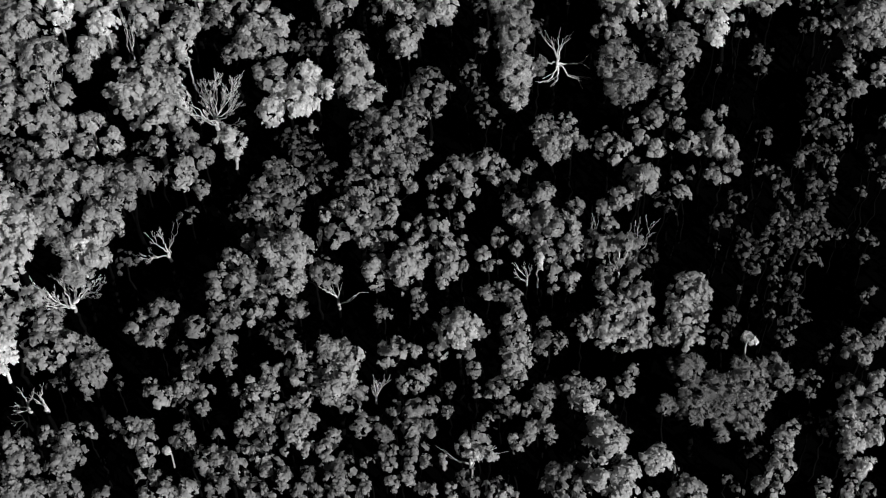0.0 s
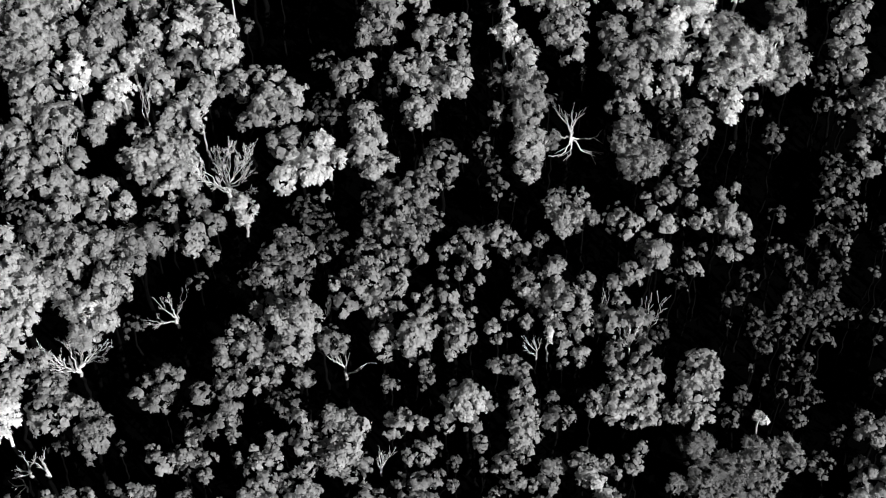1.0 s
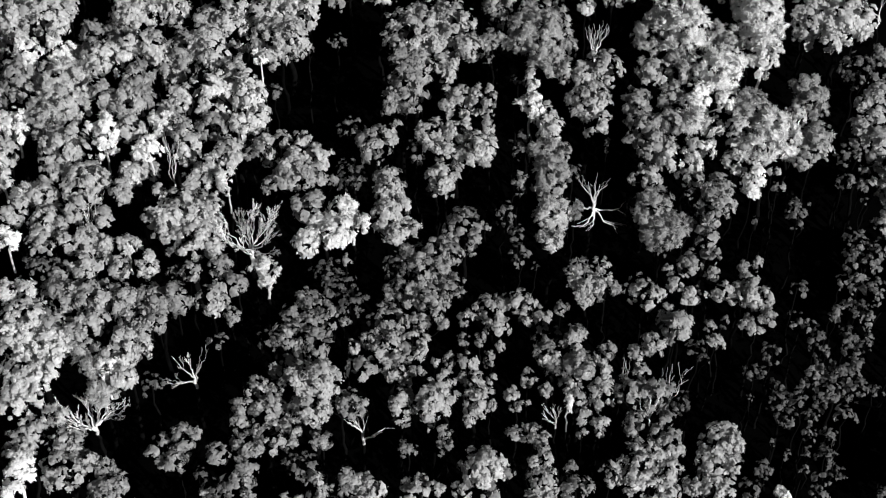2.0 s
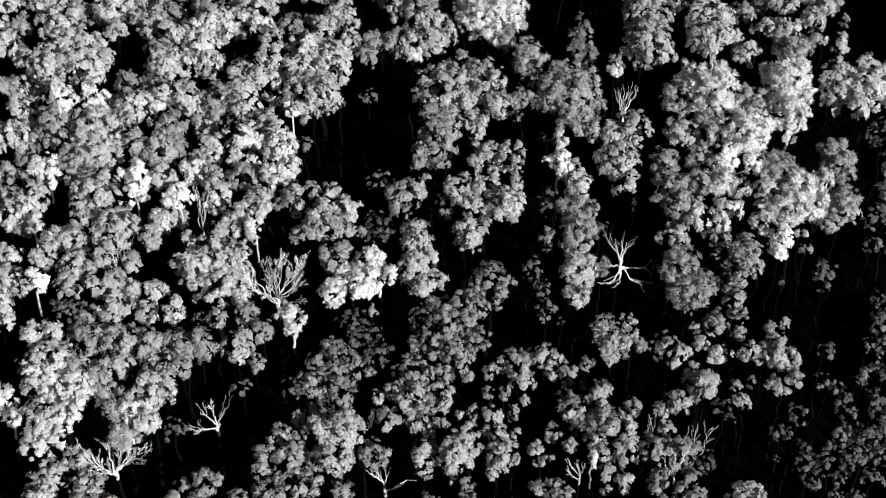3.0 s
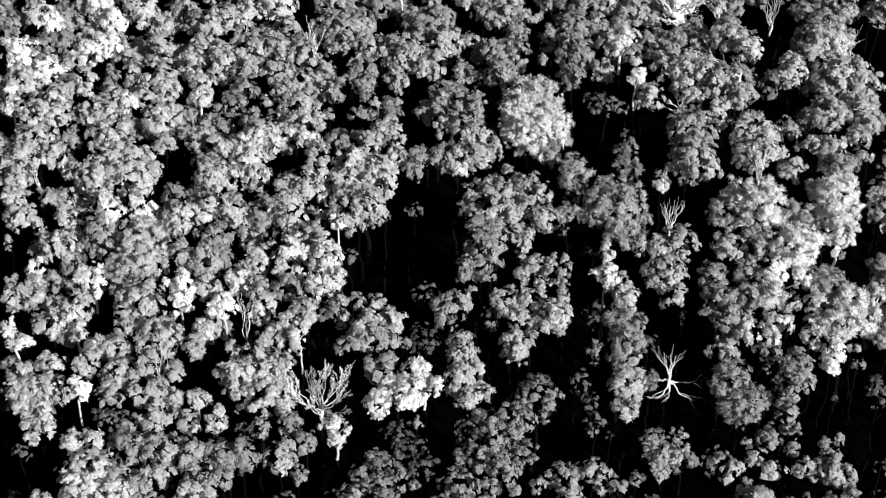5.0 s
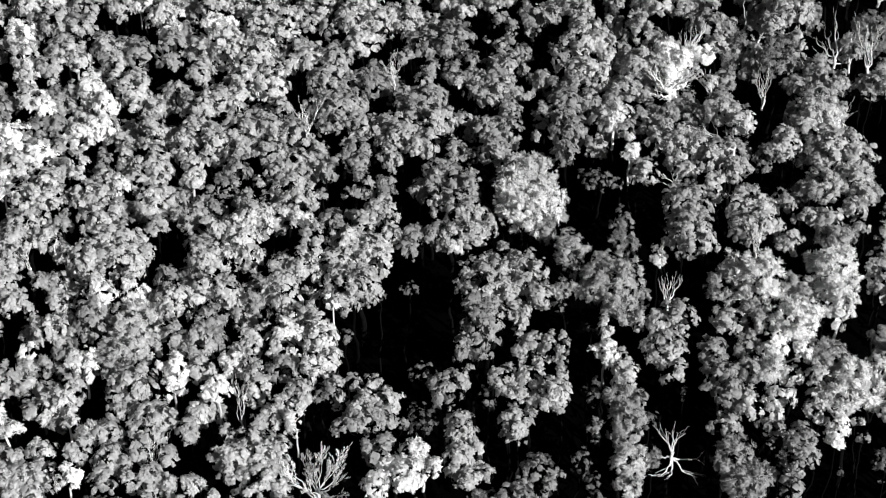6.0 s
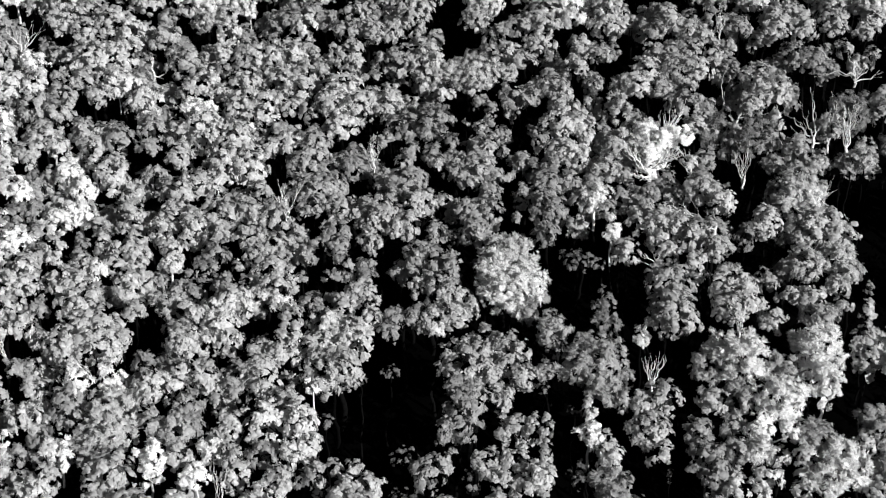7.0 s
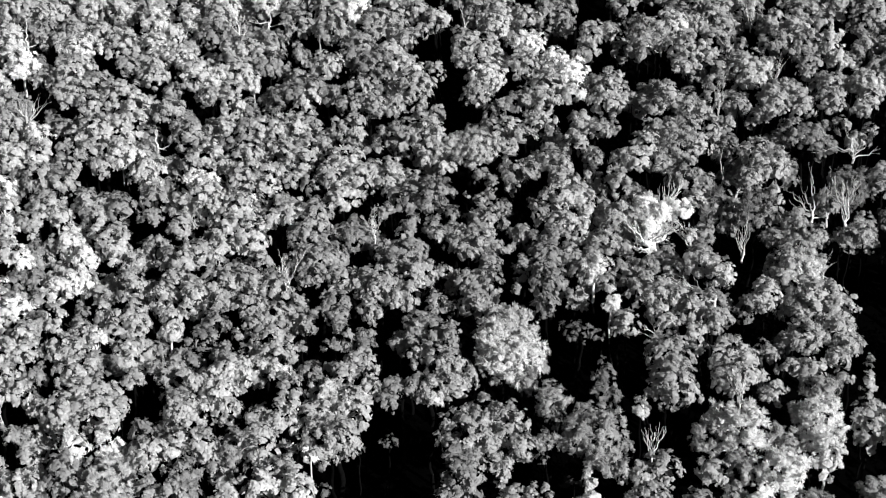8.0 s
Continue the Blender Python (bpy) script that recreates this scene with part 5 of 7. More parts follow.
airy(-15.4, 76.8, (-0.5, 0.4, 8.8, 1.31, 0.79), (-0.2, -0.5, 8.4, 1.19, 0.71), (0.7, 1.5, 9.2, 0.77, 0.96), (1.0, -1.5, 7.9, 0.77, 0.46), (1.2, 1.2, 8.5, 0.66, 1.00), (-1.4, -1.5, 7.4, 0.54, 0.32))
airy(-19.3, 75.3, (1.1, -2.1, 7.2, 1.19, 0.71), (0.2, 2.9, 9.4, 1.08, 1.08), (-2.2, 1.6, 9.0, 1.02, 0.61), (-0.1, -0.6, 7.9, 1.01, 0.61), (2.3, -3.1, 6.7, 1.01, 0.76), (-1.0, 2.4, 9.3, 0.84, 0.84), (-1.5, 0.0, 8.2, 0.83, 0.50))
airy(-22.3, 72.9, (-2.3, 1.5, 8.0, 1.19, 0.72), (0.6, 0.3, 7.3, 1.07, 1.93), (2.4, -1.9, 6.3, 1.07, 0.64), (-1.1, 0.7, 7.6, 0.78, 1.55), (-2.6, 0.1, 6.8, 0.66, 0.40), (1.2, -0.8, 6.2, 0.60, 0.60), (4.1, -1.8, 5.7, 0.54, 0.32))
airy(-12.4, 75.3, (-0.3, 0.0, 7.8, 0.83, 0.50), (0.5, 1.3, 7.7, 0.66, 1.31), (-0.0, -1.4, 6.6, 0.65, 1.31))
airy(-10.9, 72.1, (0.0, -1.0, 5.8, 1.30, 0.78), (-0.3, 0.1, 6.3, 1.07, 0.64), (0.3, 1.3, 6.9, 0.95, 0.95), (-0.0, 2.4, 6.7, 0.42, 0.83))
airy(-14.7, 71.5, (-0.6, -0.6, 6.0, 1.07, 0.64), (0.3, 1.2, 6.8, 0.83, 0.50), (1.1, -0.1, 5.5, 0.65, 1.04))
airy(-8.9, 72.9, (0.0, 0.0, 5.9, 0.42, 0.61))
airy(-8.6, 71.4, (0.0, 0.0, 5.2, 0.65, 1.31))
airy(-2.9, 82.1, (-0.1, -0.2, 10.1, 0.84, 1.68), (1.1, 0.7, 9.8, 0.66, 1.32), (-1.6, -0.5, 9.5, 0.54, 1.08))
airy(-5.4, 79.4, (0.0, 0.0, 8.5, 0.66, 0.66))
airy(-8.6, 74.3, (0.0, 0.0, 6.5, 0.54, 0.32))
airy(-6.3, 74.7, (0.3, 0.5, 7.3, 0.83, 0.50), (-0.9, -0.1, 6.5, 0.65, 0.39), (0.3, -0.7, 6.2, 0.65, 0.65))
airy(-2.8, 77.4, (-1.1, -0.1, 8.1, 1.25, 0.75), (-0.8, -2.0, 7.2, 1.07, 0.64), (-0.4, 1.6, 8.8, 1.01, 1.20), (1.3, 2.1, 8.9, 0.84, 0.84), (1.0, -0.1, 7.9, 0.77, 1.55), (2.8, 1.9, 8.1, 0.66, 0.66), (0.6, -3.1, 6.0, 0.66, 0.86))
airy(-0.4, 74.4, (0.0, 0.0, 6.0, 0.54, 0.90))
airy(-2.2, 71.2, (0.0, 0.0, 5.3, 0.95, 0.57))
airy(-4.6, 72.7, (0.4, -0.2, 6.0, 0.77, 0.46), (0.6, 0.8, 5.8, 0.65, 1.31), (-1.1, -0.5, 5.3, 0.65, 1.31))
airy(7.5, 85.1, (0.1, 1.1, 11.3, 1.38, 0.83), (-0.5, -1.8, 10.0, 1.21, 2.41), (0.4, 3.1, 12.2, 0.84, 1.37), (0.0, -3.0, 9.4, 0.84, 1.18), (1.0, -1.0, 10.3, 0.79, 1.52), (-0.8, 2.6, 11.4, 0.66, 1.33))
airy(10.4, 80.2, (-0.2, -0.3, 8.3, 1.02, 2.05), (0.8, 1.1, 8.2, 0.54, 1.09))
airy(6.1, 80.4, (-0.7, 0.6, 9.0, 1.08, 0.65), (2.0, -0.9, 7.6, 0.66, 0.66), (0.8, -0.7, 7.8, 0.66, 1.32), (-1.6, 0.2, 8.3, 0.54, 0.32))
airy(9.7, 77.2, (0.7, 0.2, 7.1, 0.84, 0.61), (-0.8, 0.3, 6.6, 0.66, 1.32), (-1.1, -0.3, 6.4, 0.66, 1.02), (1.3, -0.5, 6.2, 0.54, 0.90))
airy(6.8, 76.9, (0.0, 0.0, 6.5, 0.42, 0.84))
airy(7.3, 75.9, (0.0, 0.0, 6.1, 0.48, 0.96))
airy(4.4, 78.5, (0.0, 0.0, 7.4, 0.42, 0.75))
airy(2.5, 84.5, (-0.2, 0.5, 11.1, 1.07, 0.64), (0.6, -1.3, 9.6, 0.66, 1.33))
airy(3.3, 81.2, (-0.0, 0.0, 8.7, 0.42, 0.84))
airy(3.2, 76.7, (0.0, 0.0, 7.3, 1.01, 0.78))
airy(0.4, 71.6, (0.0, 0.0, 4.6, 0.54, 1.07))
airy(2.4, 71.6, (0.0, 0.0, 4.5, 0.65, 0.87))
airy(5.4, 71.5, (-0.3, 0.0, 4.9, 1.19, 0.71), (1.1, -0.1, 4.1, 0.66, 0.39))
airy(13.8, 81.2, (0.0, 0.0, 8.6, 1.09, 2.18))
airy(16.3, 81.9, (0.0, 0.0, 8.2, 0.67, 1.34))
airy(19.0, 81.5, (0.0, 0.0, 8.5, 0.79, 1.58))
airy(20.0, 83.4, (0.0, 0.0, 8.7, 0.55, 1.10))
airy(16.4, 78.3, (-0.4, -0.2, 7.1, 1.03, 1.22), (1.0, 0.4, 6.7, 0.67, 0.40))
airy(17.3, 80.8, (0.0, 0.0, 7.7, 0.43, 0.85))
airy(12.5, 72.4, (-0.3, -0.3, 4.6, 1.97, 1.18), (1.4, -0.7, 4.3, 1.08, 0.65), (-1.2, 0.8, 5.2, 1.08, 0.65), (1.5, 1.6, 5.4, 0.78, 0.47))
airy(35.8, 76.6, (-0.5, -0.6, 5.6, 1.05, 1.24), (0.5, 0.6, 6.1, 0.99, 0.60))
airy(34.0, 72.6, (-0.6, -0.7, 3.7, 1.23, 0.74), (0.7, 0.8, 4.4, 1.11, 2.11))
airy(43.0, 80.8, (0.3, 0.6, 8.0, 1.13, 0.68), (-0.5, -1.1, 7.3, 0.82, 0.98))
airy(45.1, 79.1, (0.0, 0.0, 7.0, 1.39, 1.56))
airy(42.1, 73.8, (0.0, 0.0, 4.6, 0.81, 1.60))
airy(42.0, 71.7, (0.0, 0.0, 3.1, 0.69, 1.38))
airy(43.8, 71.4, (0.0, 0.0, 3.0, 0.69, 0.88))
airy(39.2, 71.5, (0.0, 0.0, 3.5, 0.87, 0.87))
airy(47.5, 115.7, (0.0, 0.0, 24.9, 1.35, 1.78))
airy(49.5, 113.0, (-0.0, 0.0, 23.4, 0.87, 1.75))
airy(47.1, 111.5, (0.0, 0.0, 22.8, 1.07, 0.67))
airy(49.7, 108.0, (0.0, 0.0, 20.4, 0.53, 1.07))
airy(47.1, 87.2, (0.0, 0.0, 10.3, 0.64, 1.28))
airy(44.7, 85.0, (-0.2, -0.6, 9.5, 1.46, 0.87), (-1.2, 0.9, 10.2, 0.82, 0.82), (1.6, 0.8, 9.6, 0.64, 0.64), (1.3, 0.8, 9.6, 0.64, 0.64))
white_crowned(-53.5, 130.1, (0.0, 0.0, 33.9, 1.76, 2.51))
white_crowned(-49.6, 130.5, (0.0, 0.0, 33.9, 1.54, 1.92))
white_crowned(-53.3, 120.9, (0.0, 0.0, 29.8, 1.64, 2.04))
white_crowned(-42.8, 120.2, (0.0, 0.0, 29.2, 1.74, 2.89))
white_crowned(-36.5, 122.3, (0.0, -0.0, 29.9, 1.47, 1.67))
white_crowned(-37.4, 118.7, (0.0, 0.0, 28.4, 1.59, 1.79))
white_crowned(-25.8, 130.9, (0.0, 0.0, 33.4, 0.82, 0.82))
white_crowned(-27.4, 122.2, (0.0, -0.0, 29.7, 1.46, 1.46))
white_crowned(-29.5, 117.7, (0.0, 0.0, 27.8, 1.18, 1.18))
white_crowned(6.2, 124.9, (0.0, 0.0, 31.3, 1.64, 1.33))
white_crowned(8.6, 121.9, (0.0, -0.0, 29.9, 1.04, 1.62))
white_crowned(33.2, 131.2, (0.0, 0.0, 34.5, 1.85, 2.69))
white_crowned(26.6, 125.7, (-1.2, 0.1, 32.0, 1.67, 2.06), (2.0, -0.2, 31.8, 1.27, 1.27))
white_crowned(-51.7, 107.4, (-0.0, 0.0, 23.9, 1.31, 1.73))
white_crowned(-50.0, 102.1, (-0.8, -0.0, 21.6, 1.42, 1.54), (1.5, 0.0, 21.6, 1.03, 1.14))
white_crowned(-38.4, 107.5, (0.0, -0.0, 23.8, 1.28, 1.05))
white_crowned(-28.3, 115.3, (-0.0, 0.0, 26.9, 0.91, 1.81))
white_crowned(-14.0, 112.2, (-0.5, 0.4, 25.6, 1.52, 1.52), (1.4, -1.3, 24.8, 0.88, 1.77))
white_crowned(-22.8, 105.1, (-0.4, 0.7, 22.8, 1.25, 1.25), (0.4, -0.9, 22.2, 1.12, 0.67), (1.1, 0.9, 22.3, 0.38, 0.75))
white_crowned(-38.6, 94.1, (0.0, 0.0, 18.3, 1.24, 1.71))
white_crowned(-45.7, 91.2, (0.0, 0.0, 17.0, 0.81, 1.62))
white_crowned(-46.4, 83.3, (0.2, 0.7, 13.8, 1.72, 1.43), (-0.4, -1.3, 13.0, 1.23, 0.74))
white_crowned(10.3, 93.2, (0.0, 0.0, 15.4, 0.61, 1.21))
white_crowned(32.4, 85.4, (0.0, 0.0, 11.5, 0.86, 0.51))
white_crowned(-28.6, 74.5, (-0.0, 0.0, 9.2, 0.54, 0.32))
white_crowned(2.5, 73.8, (0.0, 0.0, 7.7, 0.88, 0.53))
white_crowned(43.2, 72.6, (0.0, 0.0, 5.7, 0.81, 1.58))
white_crowned(-67.7, 149.4, (-1.7, 0.9, 44.2, 2.38, 2.78), (2.4, -1.2, 43.0, 2.01, 1.81))
white_crowned(-68.8, 143.5, (0.0, 0.0, 41.1, 1.16, 2.33))
white_crowned(-54.4, 145.2, (0.0, 0.0, 40.8, 1.14, 1.73))
white_crowned(-45.4, 146.9, (-0.0, 0.0, 41.0, 1.79, 1.07))
white_crowned(-59.8, 121.2, (0.0, 0.0, 30.2, 1.06, 2.12))
white_crowned(-60.1, 113.1, (0.5, -0.5, 26.3, 1.25, 0.75), (-1.0, 1.0, 27.1, 0.89, 1.69))
white_crowned(-51.8, 94.1, (-0.5, 0.7, 18.4, 1.24, 2.49), (0.9, -1.2, 17.6, 0.96, 0.96))
white_crowned(-54.7, 93.0, (0.0, 0.0, 17.0, 0.76, 0.48))
white_crowned(-30.9, 141.9, (0.0, 0.0, 38.3, 1.33, 0.91))
white_crowned(-54.1, 115.5, (-0.5, 0.6, 27.7, 1.11, 2.21), (0.9, -1.1, 27.0, 0.81, 1.61))
white_crowned(9.8, 152.0, (0.0, 0.0, 44.0, 1.05, 1.99))
white_crowned(35.3, 156.7, (0.0, 0.0, 46.2, 1.68, 1.97))
white_crowned(-71.3, 179.2, (0.0, 0.0, 56.7, 2.05, 1.82))
white_crowned(-73.0, 167.5, (0.0, 0.0, 52.0, 1.96, 2.40))
white_crowned(-71.0, 162.2, (-0.5, 1.4, 50.2, 1.93, 2.78), (0.8, -2.0, 48.7, 1.62, 1.72))
white_crowned(-66.9, 156.2, (0.0, 0.0, 46.7, 1.30, 1.94))
white_crowned(-58.5, 176.2, (0.0, 0.0, 54.5, 0.70, 1.34))
white_crowned(-64.4, 164.1, (0.0, 0.0, 50.0, 1.72, 1.28))
white_crowned(-61.3, 159.2, (0.0, 0.0, 47.6, 1.87, 2.60))
white_crowned(-59.0, 154.4, (-0.2, -1.0, 44.9, 2.37, 1.42), (0.1, 2.6, 46.5, 1.57, 2.09), (1.3, -1.3, 44.0, 0.85, 1.24))
white_crowned(-58.6, 162.0, (0.0, 0.0, 48.2, 1.04, 1.35))
white_crowned(-46.4, 171.5, (0.0, 0.0, 52.6, 2.69, 1.61))
white_crowned(-39.0, 169.0, (0.0, 0.0, 50.5, 0.95, 1.78))
white_crowned(-41.8, 159.4, (0.0, 0.0, 46.1, 1.00, 1.93))
white_crowned(8.0, 157.4, (0.4, 0.5, 46.6, 1.79, 1.20), (-0.5, -0.5, 46.1, 1.64, 1.35))
white_crowned(16.9, 167.4, (-1.3, 1.7, 51.5, 2.40, 1.44), (2.4, 0.5, 51.0, 2.05, 1.45), (-1.6, -3.9, 49.2, 1.50, 2.44), (0.3, -1.4, 50.2, 1.35, 2.11))
white_crowned(-81.9, 200.6, (0.0, 0.0, 65.0, 2.26, 3.20))
white_crowned(-78.6, 195.4, (0.0, 0.0, 63.1, 2.64, 2.41))
white_crowned(-80.5, 191.4, (0.0, 0.0, 61.0, 1.20, 2.40))
white_crowned(-70.9, 199.7, (0.0, 0.0, 64.9, 3.32, 2.27))
white_crowned(-71.7, 209.6, (0.0, 0.0, 68.7, 2.07, 2.67))
white_crowned(-66.5, 209.4, (0.0, -0.0, 68.8, 2.28, 2.64))
white_crowned(-60.2, 206.1, (-0.0, 0.0, 67.7, 2.24, 3.17))
white_crowned(-56.6, 202.9, (-2.3, -2.7, 65.4, 1.97, 1.97), (2.3, 2.9, 67.8, 1.89, 2.69), (0.2, 0.1, 66.6, 1.76, 1.88))
white_crowned(-49.1, 210.2, (0.0, 0.0, 69.7, 1.91, 1.56))
white_crowned(-43.1, 210.1, (0.0, 0.0, 69.8, 2.57, 1.75))
white_crowned(-28.9, 209.7, (0.0, 0.0, 69.6, 2.99, 2.06))
white_crowned(-0.8, 202.9, (0.0, 0.0, 65.5, 2.85, 2.12))
white_crowned(4.7, 197.8, (0.9, -1.1, 62.6, 2.58, 2.79), (-1.2, 1.4, 63.8, 2.32, 2.12))
white_crowned(-42.1, 191.9, (0.0, 0.0, 61.4, 0.94, 1.48))
white_crowned(42.1, 214.5, (0.0, 0.0, 67.7, 0.95, 0.57))
feathery(-49.0, 125.8, (-0.2, 1.2, 31.3, 3.13, 2.39), (0.2, -1.2, 30.3, 3.10, 1.86))
feathery(-50.5, 122.4, (0.0, 0.0, 29.4, 2.40, 1.44))
feathery(-28.9, 129.4, (0.0, 0.0, 31.8, 1.64, 1.83))
feathery(1.5, 133.7, (0.0, 0.0, 34.3, 1.36, 0.82))
feathery(7.1, 133.7, (-0.1, 1.0, 35.0, 3.41, 2.60), (1.1, -2.7, 33.3, 2.02, 1.21), (-2.6, -0.4, 34.2, 1.36, 1.16), (3.9, -0.4, 33.8, 0.61, 1.23))
feathery(20.1, 134.0, (0.0, 0.0, 34.9, 1.71, 2.18))
feathery(29.0, 134.0, (0.5, -0.2, 34.9, 1.52, 1.52), (-1.1, 0.4, 35.2, 1.04, 1.32))
feathery(23.4, 130.3, (0.0, 0.0, 33.2, 1.63, 1.43))
feathery(22.3, 126.9, (0.0, 0.0, 31.5, 1.34, 1.34))
feathery(31.4, 125.9, (0.0, -0.0, 31.0, 2.23, 1.58))
feathery(38.6, 125.9, (0.2, -3.0, 29.3, 1.69, 1.13), (-0.5, 2.7, 32.1, 1.65, 1.23), (0.2, 0.5, 31.0, 1.64, 1.84))
feathery(-50.9, 113.6, (-0.0, 0.0, 25.6, 1.61, 1.02))
feathery(-31.4, 116.7, (0.0, 0.0, 26.5, 1.57, 0.94))
feathery(8.2, 118.6, (-0.3, 1.5, 28.0, 1.82, 1.61), (0.3, -1.6, 26.5, 1.74, 3.19))
feathery(8.4, 112.0, (0.1, 1.0, 24.6, 1.78, 2.21), (-0.2, -1.3, 23.5, 1.58, 0.95))
feathery(20.6, 112.8, (-0.7, 1.4, 25.1, 2.06, 2.27), (0.1, -1.2, 23.8, 2.05, 1.23), (1.8, -0.8, 24.0, 1.15, 2.31))
feathery(-39.9, 94.2, (-0.6, 1.2, 17.8, 1.75, 1.05), (0.8, -1.6, 16.6, 1.49, 0.89))
feathery(-43.9, 89.9, (0.0, -0.0, 15.4, 1.24, 0.80))
feathery(-45.5, 141.7, (0.0, 0.0, 37.7, 1.60, 1.39))
feathery(2.3, 139.1, (0.0, 0.0, 36.8, 1.76, 2.06))
feathery(-0.0, 142.3, (-0.5, -0.8, 37.8, 1.24, 1.53), (0.8, 1.2, 38.8, 1.01, 1.01))
feathery(36.1, 148.6, (1.2, 0.7, 42.0, 2.29, 2.09), (-2.7, -0.1, 41.7, 2.11, 1.81), (2.1, -1.2, 41.1, 1.63, 1.21))
feathery(34.2, 141.1, (0.0, 0.0, 38.3, 2.21, 1.36))
feathery(-59.5, 119.3, (0.0, 0.0, 28.4, 1.28, 2.38))
feathery(-9.2, 180.7, (0.9, 0.0, 55.4, 3.40, 2.29), (-2.4, -0.1, 55.3, 2.06, 2.16))
feathery(-13.9, 179.5, (0.0, 0.0, 54.8, 1.26, 2.42))
feathery(11.8, 174.6, (0.0, 0.0, 52.7, 1.66, 1.86))
feathery(12.8, 179.1, (0.0, 0.0, 54.5, 1.52, 1.62))
feathery(11.6, 166.1, (-0.5, 1.2, 49.7, 2.29, 2.29), (-1.8, -2.4, 48.1, 1.67, 1.48), (2.5, 0.2, 49.3, 1.52, 2.66), (1.4, 0.2, 49.3, 1.10, 1.58))
feathery(19.8, 180.8, (0.7, 0.8, 55.4, 2.72, 2.82), (-1.9, -2.3, 54.2, 1.61, 1.61))
feathery(35.1, 166.8, (0.0, 0.0, 49.4, 1.73, 2.11))
feathery(35.2, 163.1, (-0.7, -0.3, 47.8, 1.70, 1.50), (1.7, 0.8, 48.2, 1.11, 2.06))
feathery(44.0, 166.2, (0.0, 0.0, 49.0, 1.48, 2.26))
feathery(-78.4, 205.3, (0.0, 0.0, 65.8, 2.29, 2.29))
feathery(9.1, 207.2, (0.0, 0.0, 65.6, 1.60, 3.06))
feathery(19.5, 210.0, (0.0, 0.0, 66.0, 2.24, 2.35))
feathery(18.8, 194.4, (0.0, 0.0, 60.3, 1.62, 1.72))
feathery(35.7, 217.4, (0.0, 0.0, 68.3, 1.91, 2.45))
dim_feathery(11.1, 114.2, (0.0, 0.0, 24.6, 0.90, 0.90))
dim_feathery(14.6, 105.6, (0.0, 0.0, 20.3, 1.38, 0.84))
dim_feathery(-6.8, 76.5, (0.0, 0.0, 7.9, 0.83, 1.35))
dim_feathery(23.3, 79.8, (-0.0, 0.0, 7.5, 0.85, 0.85))
dim_feathery(32.6, 80.9, (-0.2, -0.4, 7.6, 1.86, 1.11), (-0.6, 1.8, 8.6, 1.73, 1.73), (-1.0, -2.9, 6.5, 1.72, 1.03), (3.3, 1.5, 8.5, 1.06, 1.53), (1.9, 2.8, 9.1, 1.06, 1.06))
dim_feathery(27.4, 80.8, (-1.8, 2.5, 9.1, 1.84, 1.46), (1.7, 0.6, 8.1, 1.72, 1.03), (-0.7, 0.4, 8.1, 1.72, 1.03), (-1.4, -1.4, 7.3, 1.71, 1.03), (1.5, -1.9, 6.9, 1.41, 0.85), (2.5, -0.5, 7.6, 1.11, 1.11), (1.4, -3.8, 6.1, 0.86, 0.51))
dim_feathery(8.7, 141.1, (0.0, 0.0, 37.4, 1.55, 2.51))
dim_feathery(43.6, 175.0, (-0.7, 0.4, 52.1, 1.63, 3.25), (1.1, -0.6, 51.6, 1.26, 2.52))
dim_feathery(23.8, 169.6, (0.0, 0.0, 50.1, 1.12, 1.61))
dim_feathery(30.3, 170.5, (-0.5, -1.3, 49.9, 2.43, 1.62), (0.7, 1.9, 51.1, 2.02, 1.21))
dim_feathery(25.7, 173.5, (0.0, 0.0, 51.6, 1.06, 1.83))
sparse(-24.1, 128.2, (0.0, 0.0, 30.2, 0.75, 0.64))
sparse(-20.4, 133.3, (0.0, 0.0, 32.5, 0.69, 0.41))
sparse(-17.1, 133.9, (0.0, 0.0, 33.4, 0.96, 0.58))
sparse(-14.6, 122.9, (0.0, -0.0, 28.6, 1.12, 1.12))
sparse(-26.2, 120.3, (0.0, 0.0, 27.5, 1.32, 0.79))
sparse(-6.8, 120.7, (0.0, 0.0, 27.7, 0.98, 1.28))
sparse(1.0, 131.8, (0.0, 0.0, 33.0, 0.81, 0.49))
sparse(2.1, 137.2, (0.0, 0.0, 35.5, 1.17, 1.17))
sparse(4.6, 129.3, (0.0, 0.0, 31.4, 0.67, 0.46))
sparse(5.3, 122.9, (0.0, 0.0, 28.3, 0.66, 0.66))
sparse(5.0, 120.5, (0.0, -0.0, 27.8, 0.78, 0.98))
sparse(15.1, 122.0, (0.0, 0.0, 28.0, 0.40, 0.79))
sparse(4.0, 121.9, (0.0, 0.0, 27.8, 0.39, 0.39))
sparse(44.6, 131.2, (0.2, -0.1, 32.7, 1.54, 1.74), (-1.4, 0.8, 32.6, 0.56, 1.11))
sparse(42.8, 121.1, (0.0, 0.0, 27.9, 1.49, 1.04))
sparse(-47.8, 105.7, (0.0, 0.0, 21.7, 1.83, 1.10))
sparse(-33.5, 106.2, (0.0, 0.0, 21.2, 0.58, 0.69))
sparse(-14.1, 117.5, (0.0, 0.0, 26.3, 1.62, 1.16))
sparse(-8.7, 107.3, (0.0, 0.0, 21.8, 1.13, 1.35))
sparse(-14.7, 104.6, (-0.1, 0.2, 20.8, 1.50, 0.90), (1.4, -1.8, 20.0, 1.49, 0.89), (-1.5, 1.9, 21.6, 1.38, 0.83))
sparse(3.4, 113.4, (0.0, 0.0, 24.4, 0.83, 1.34))
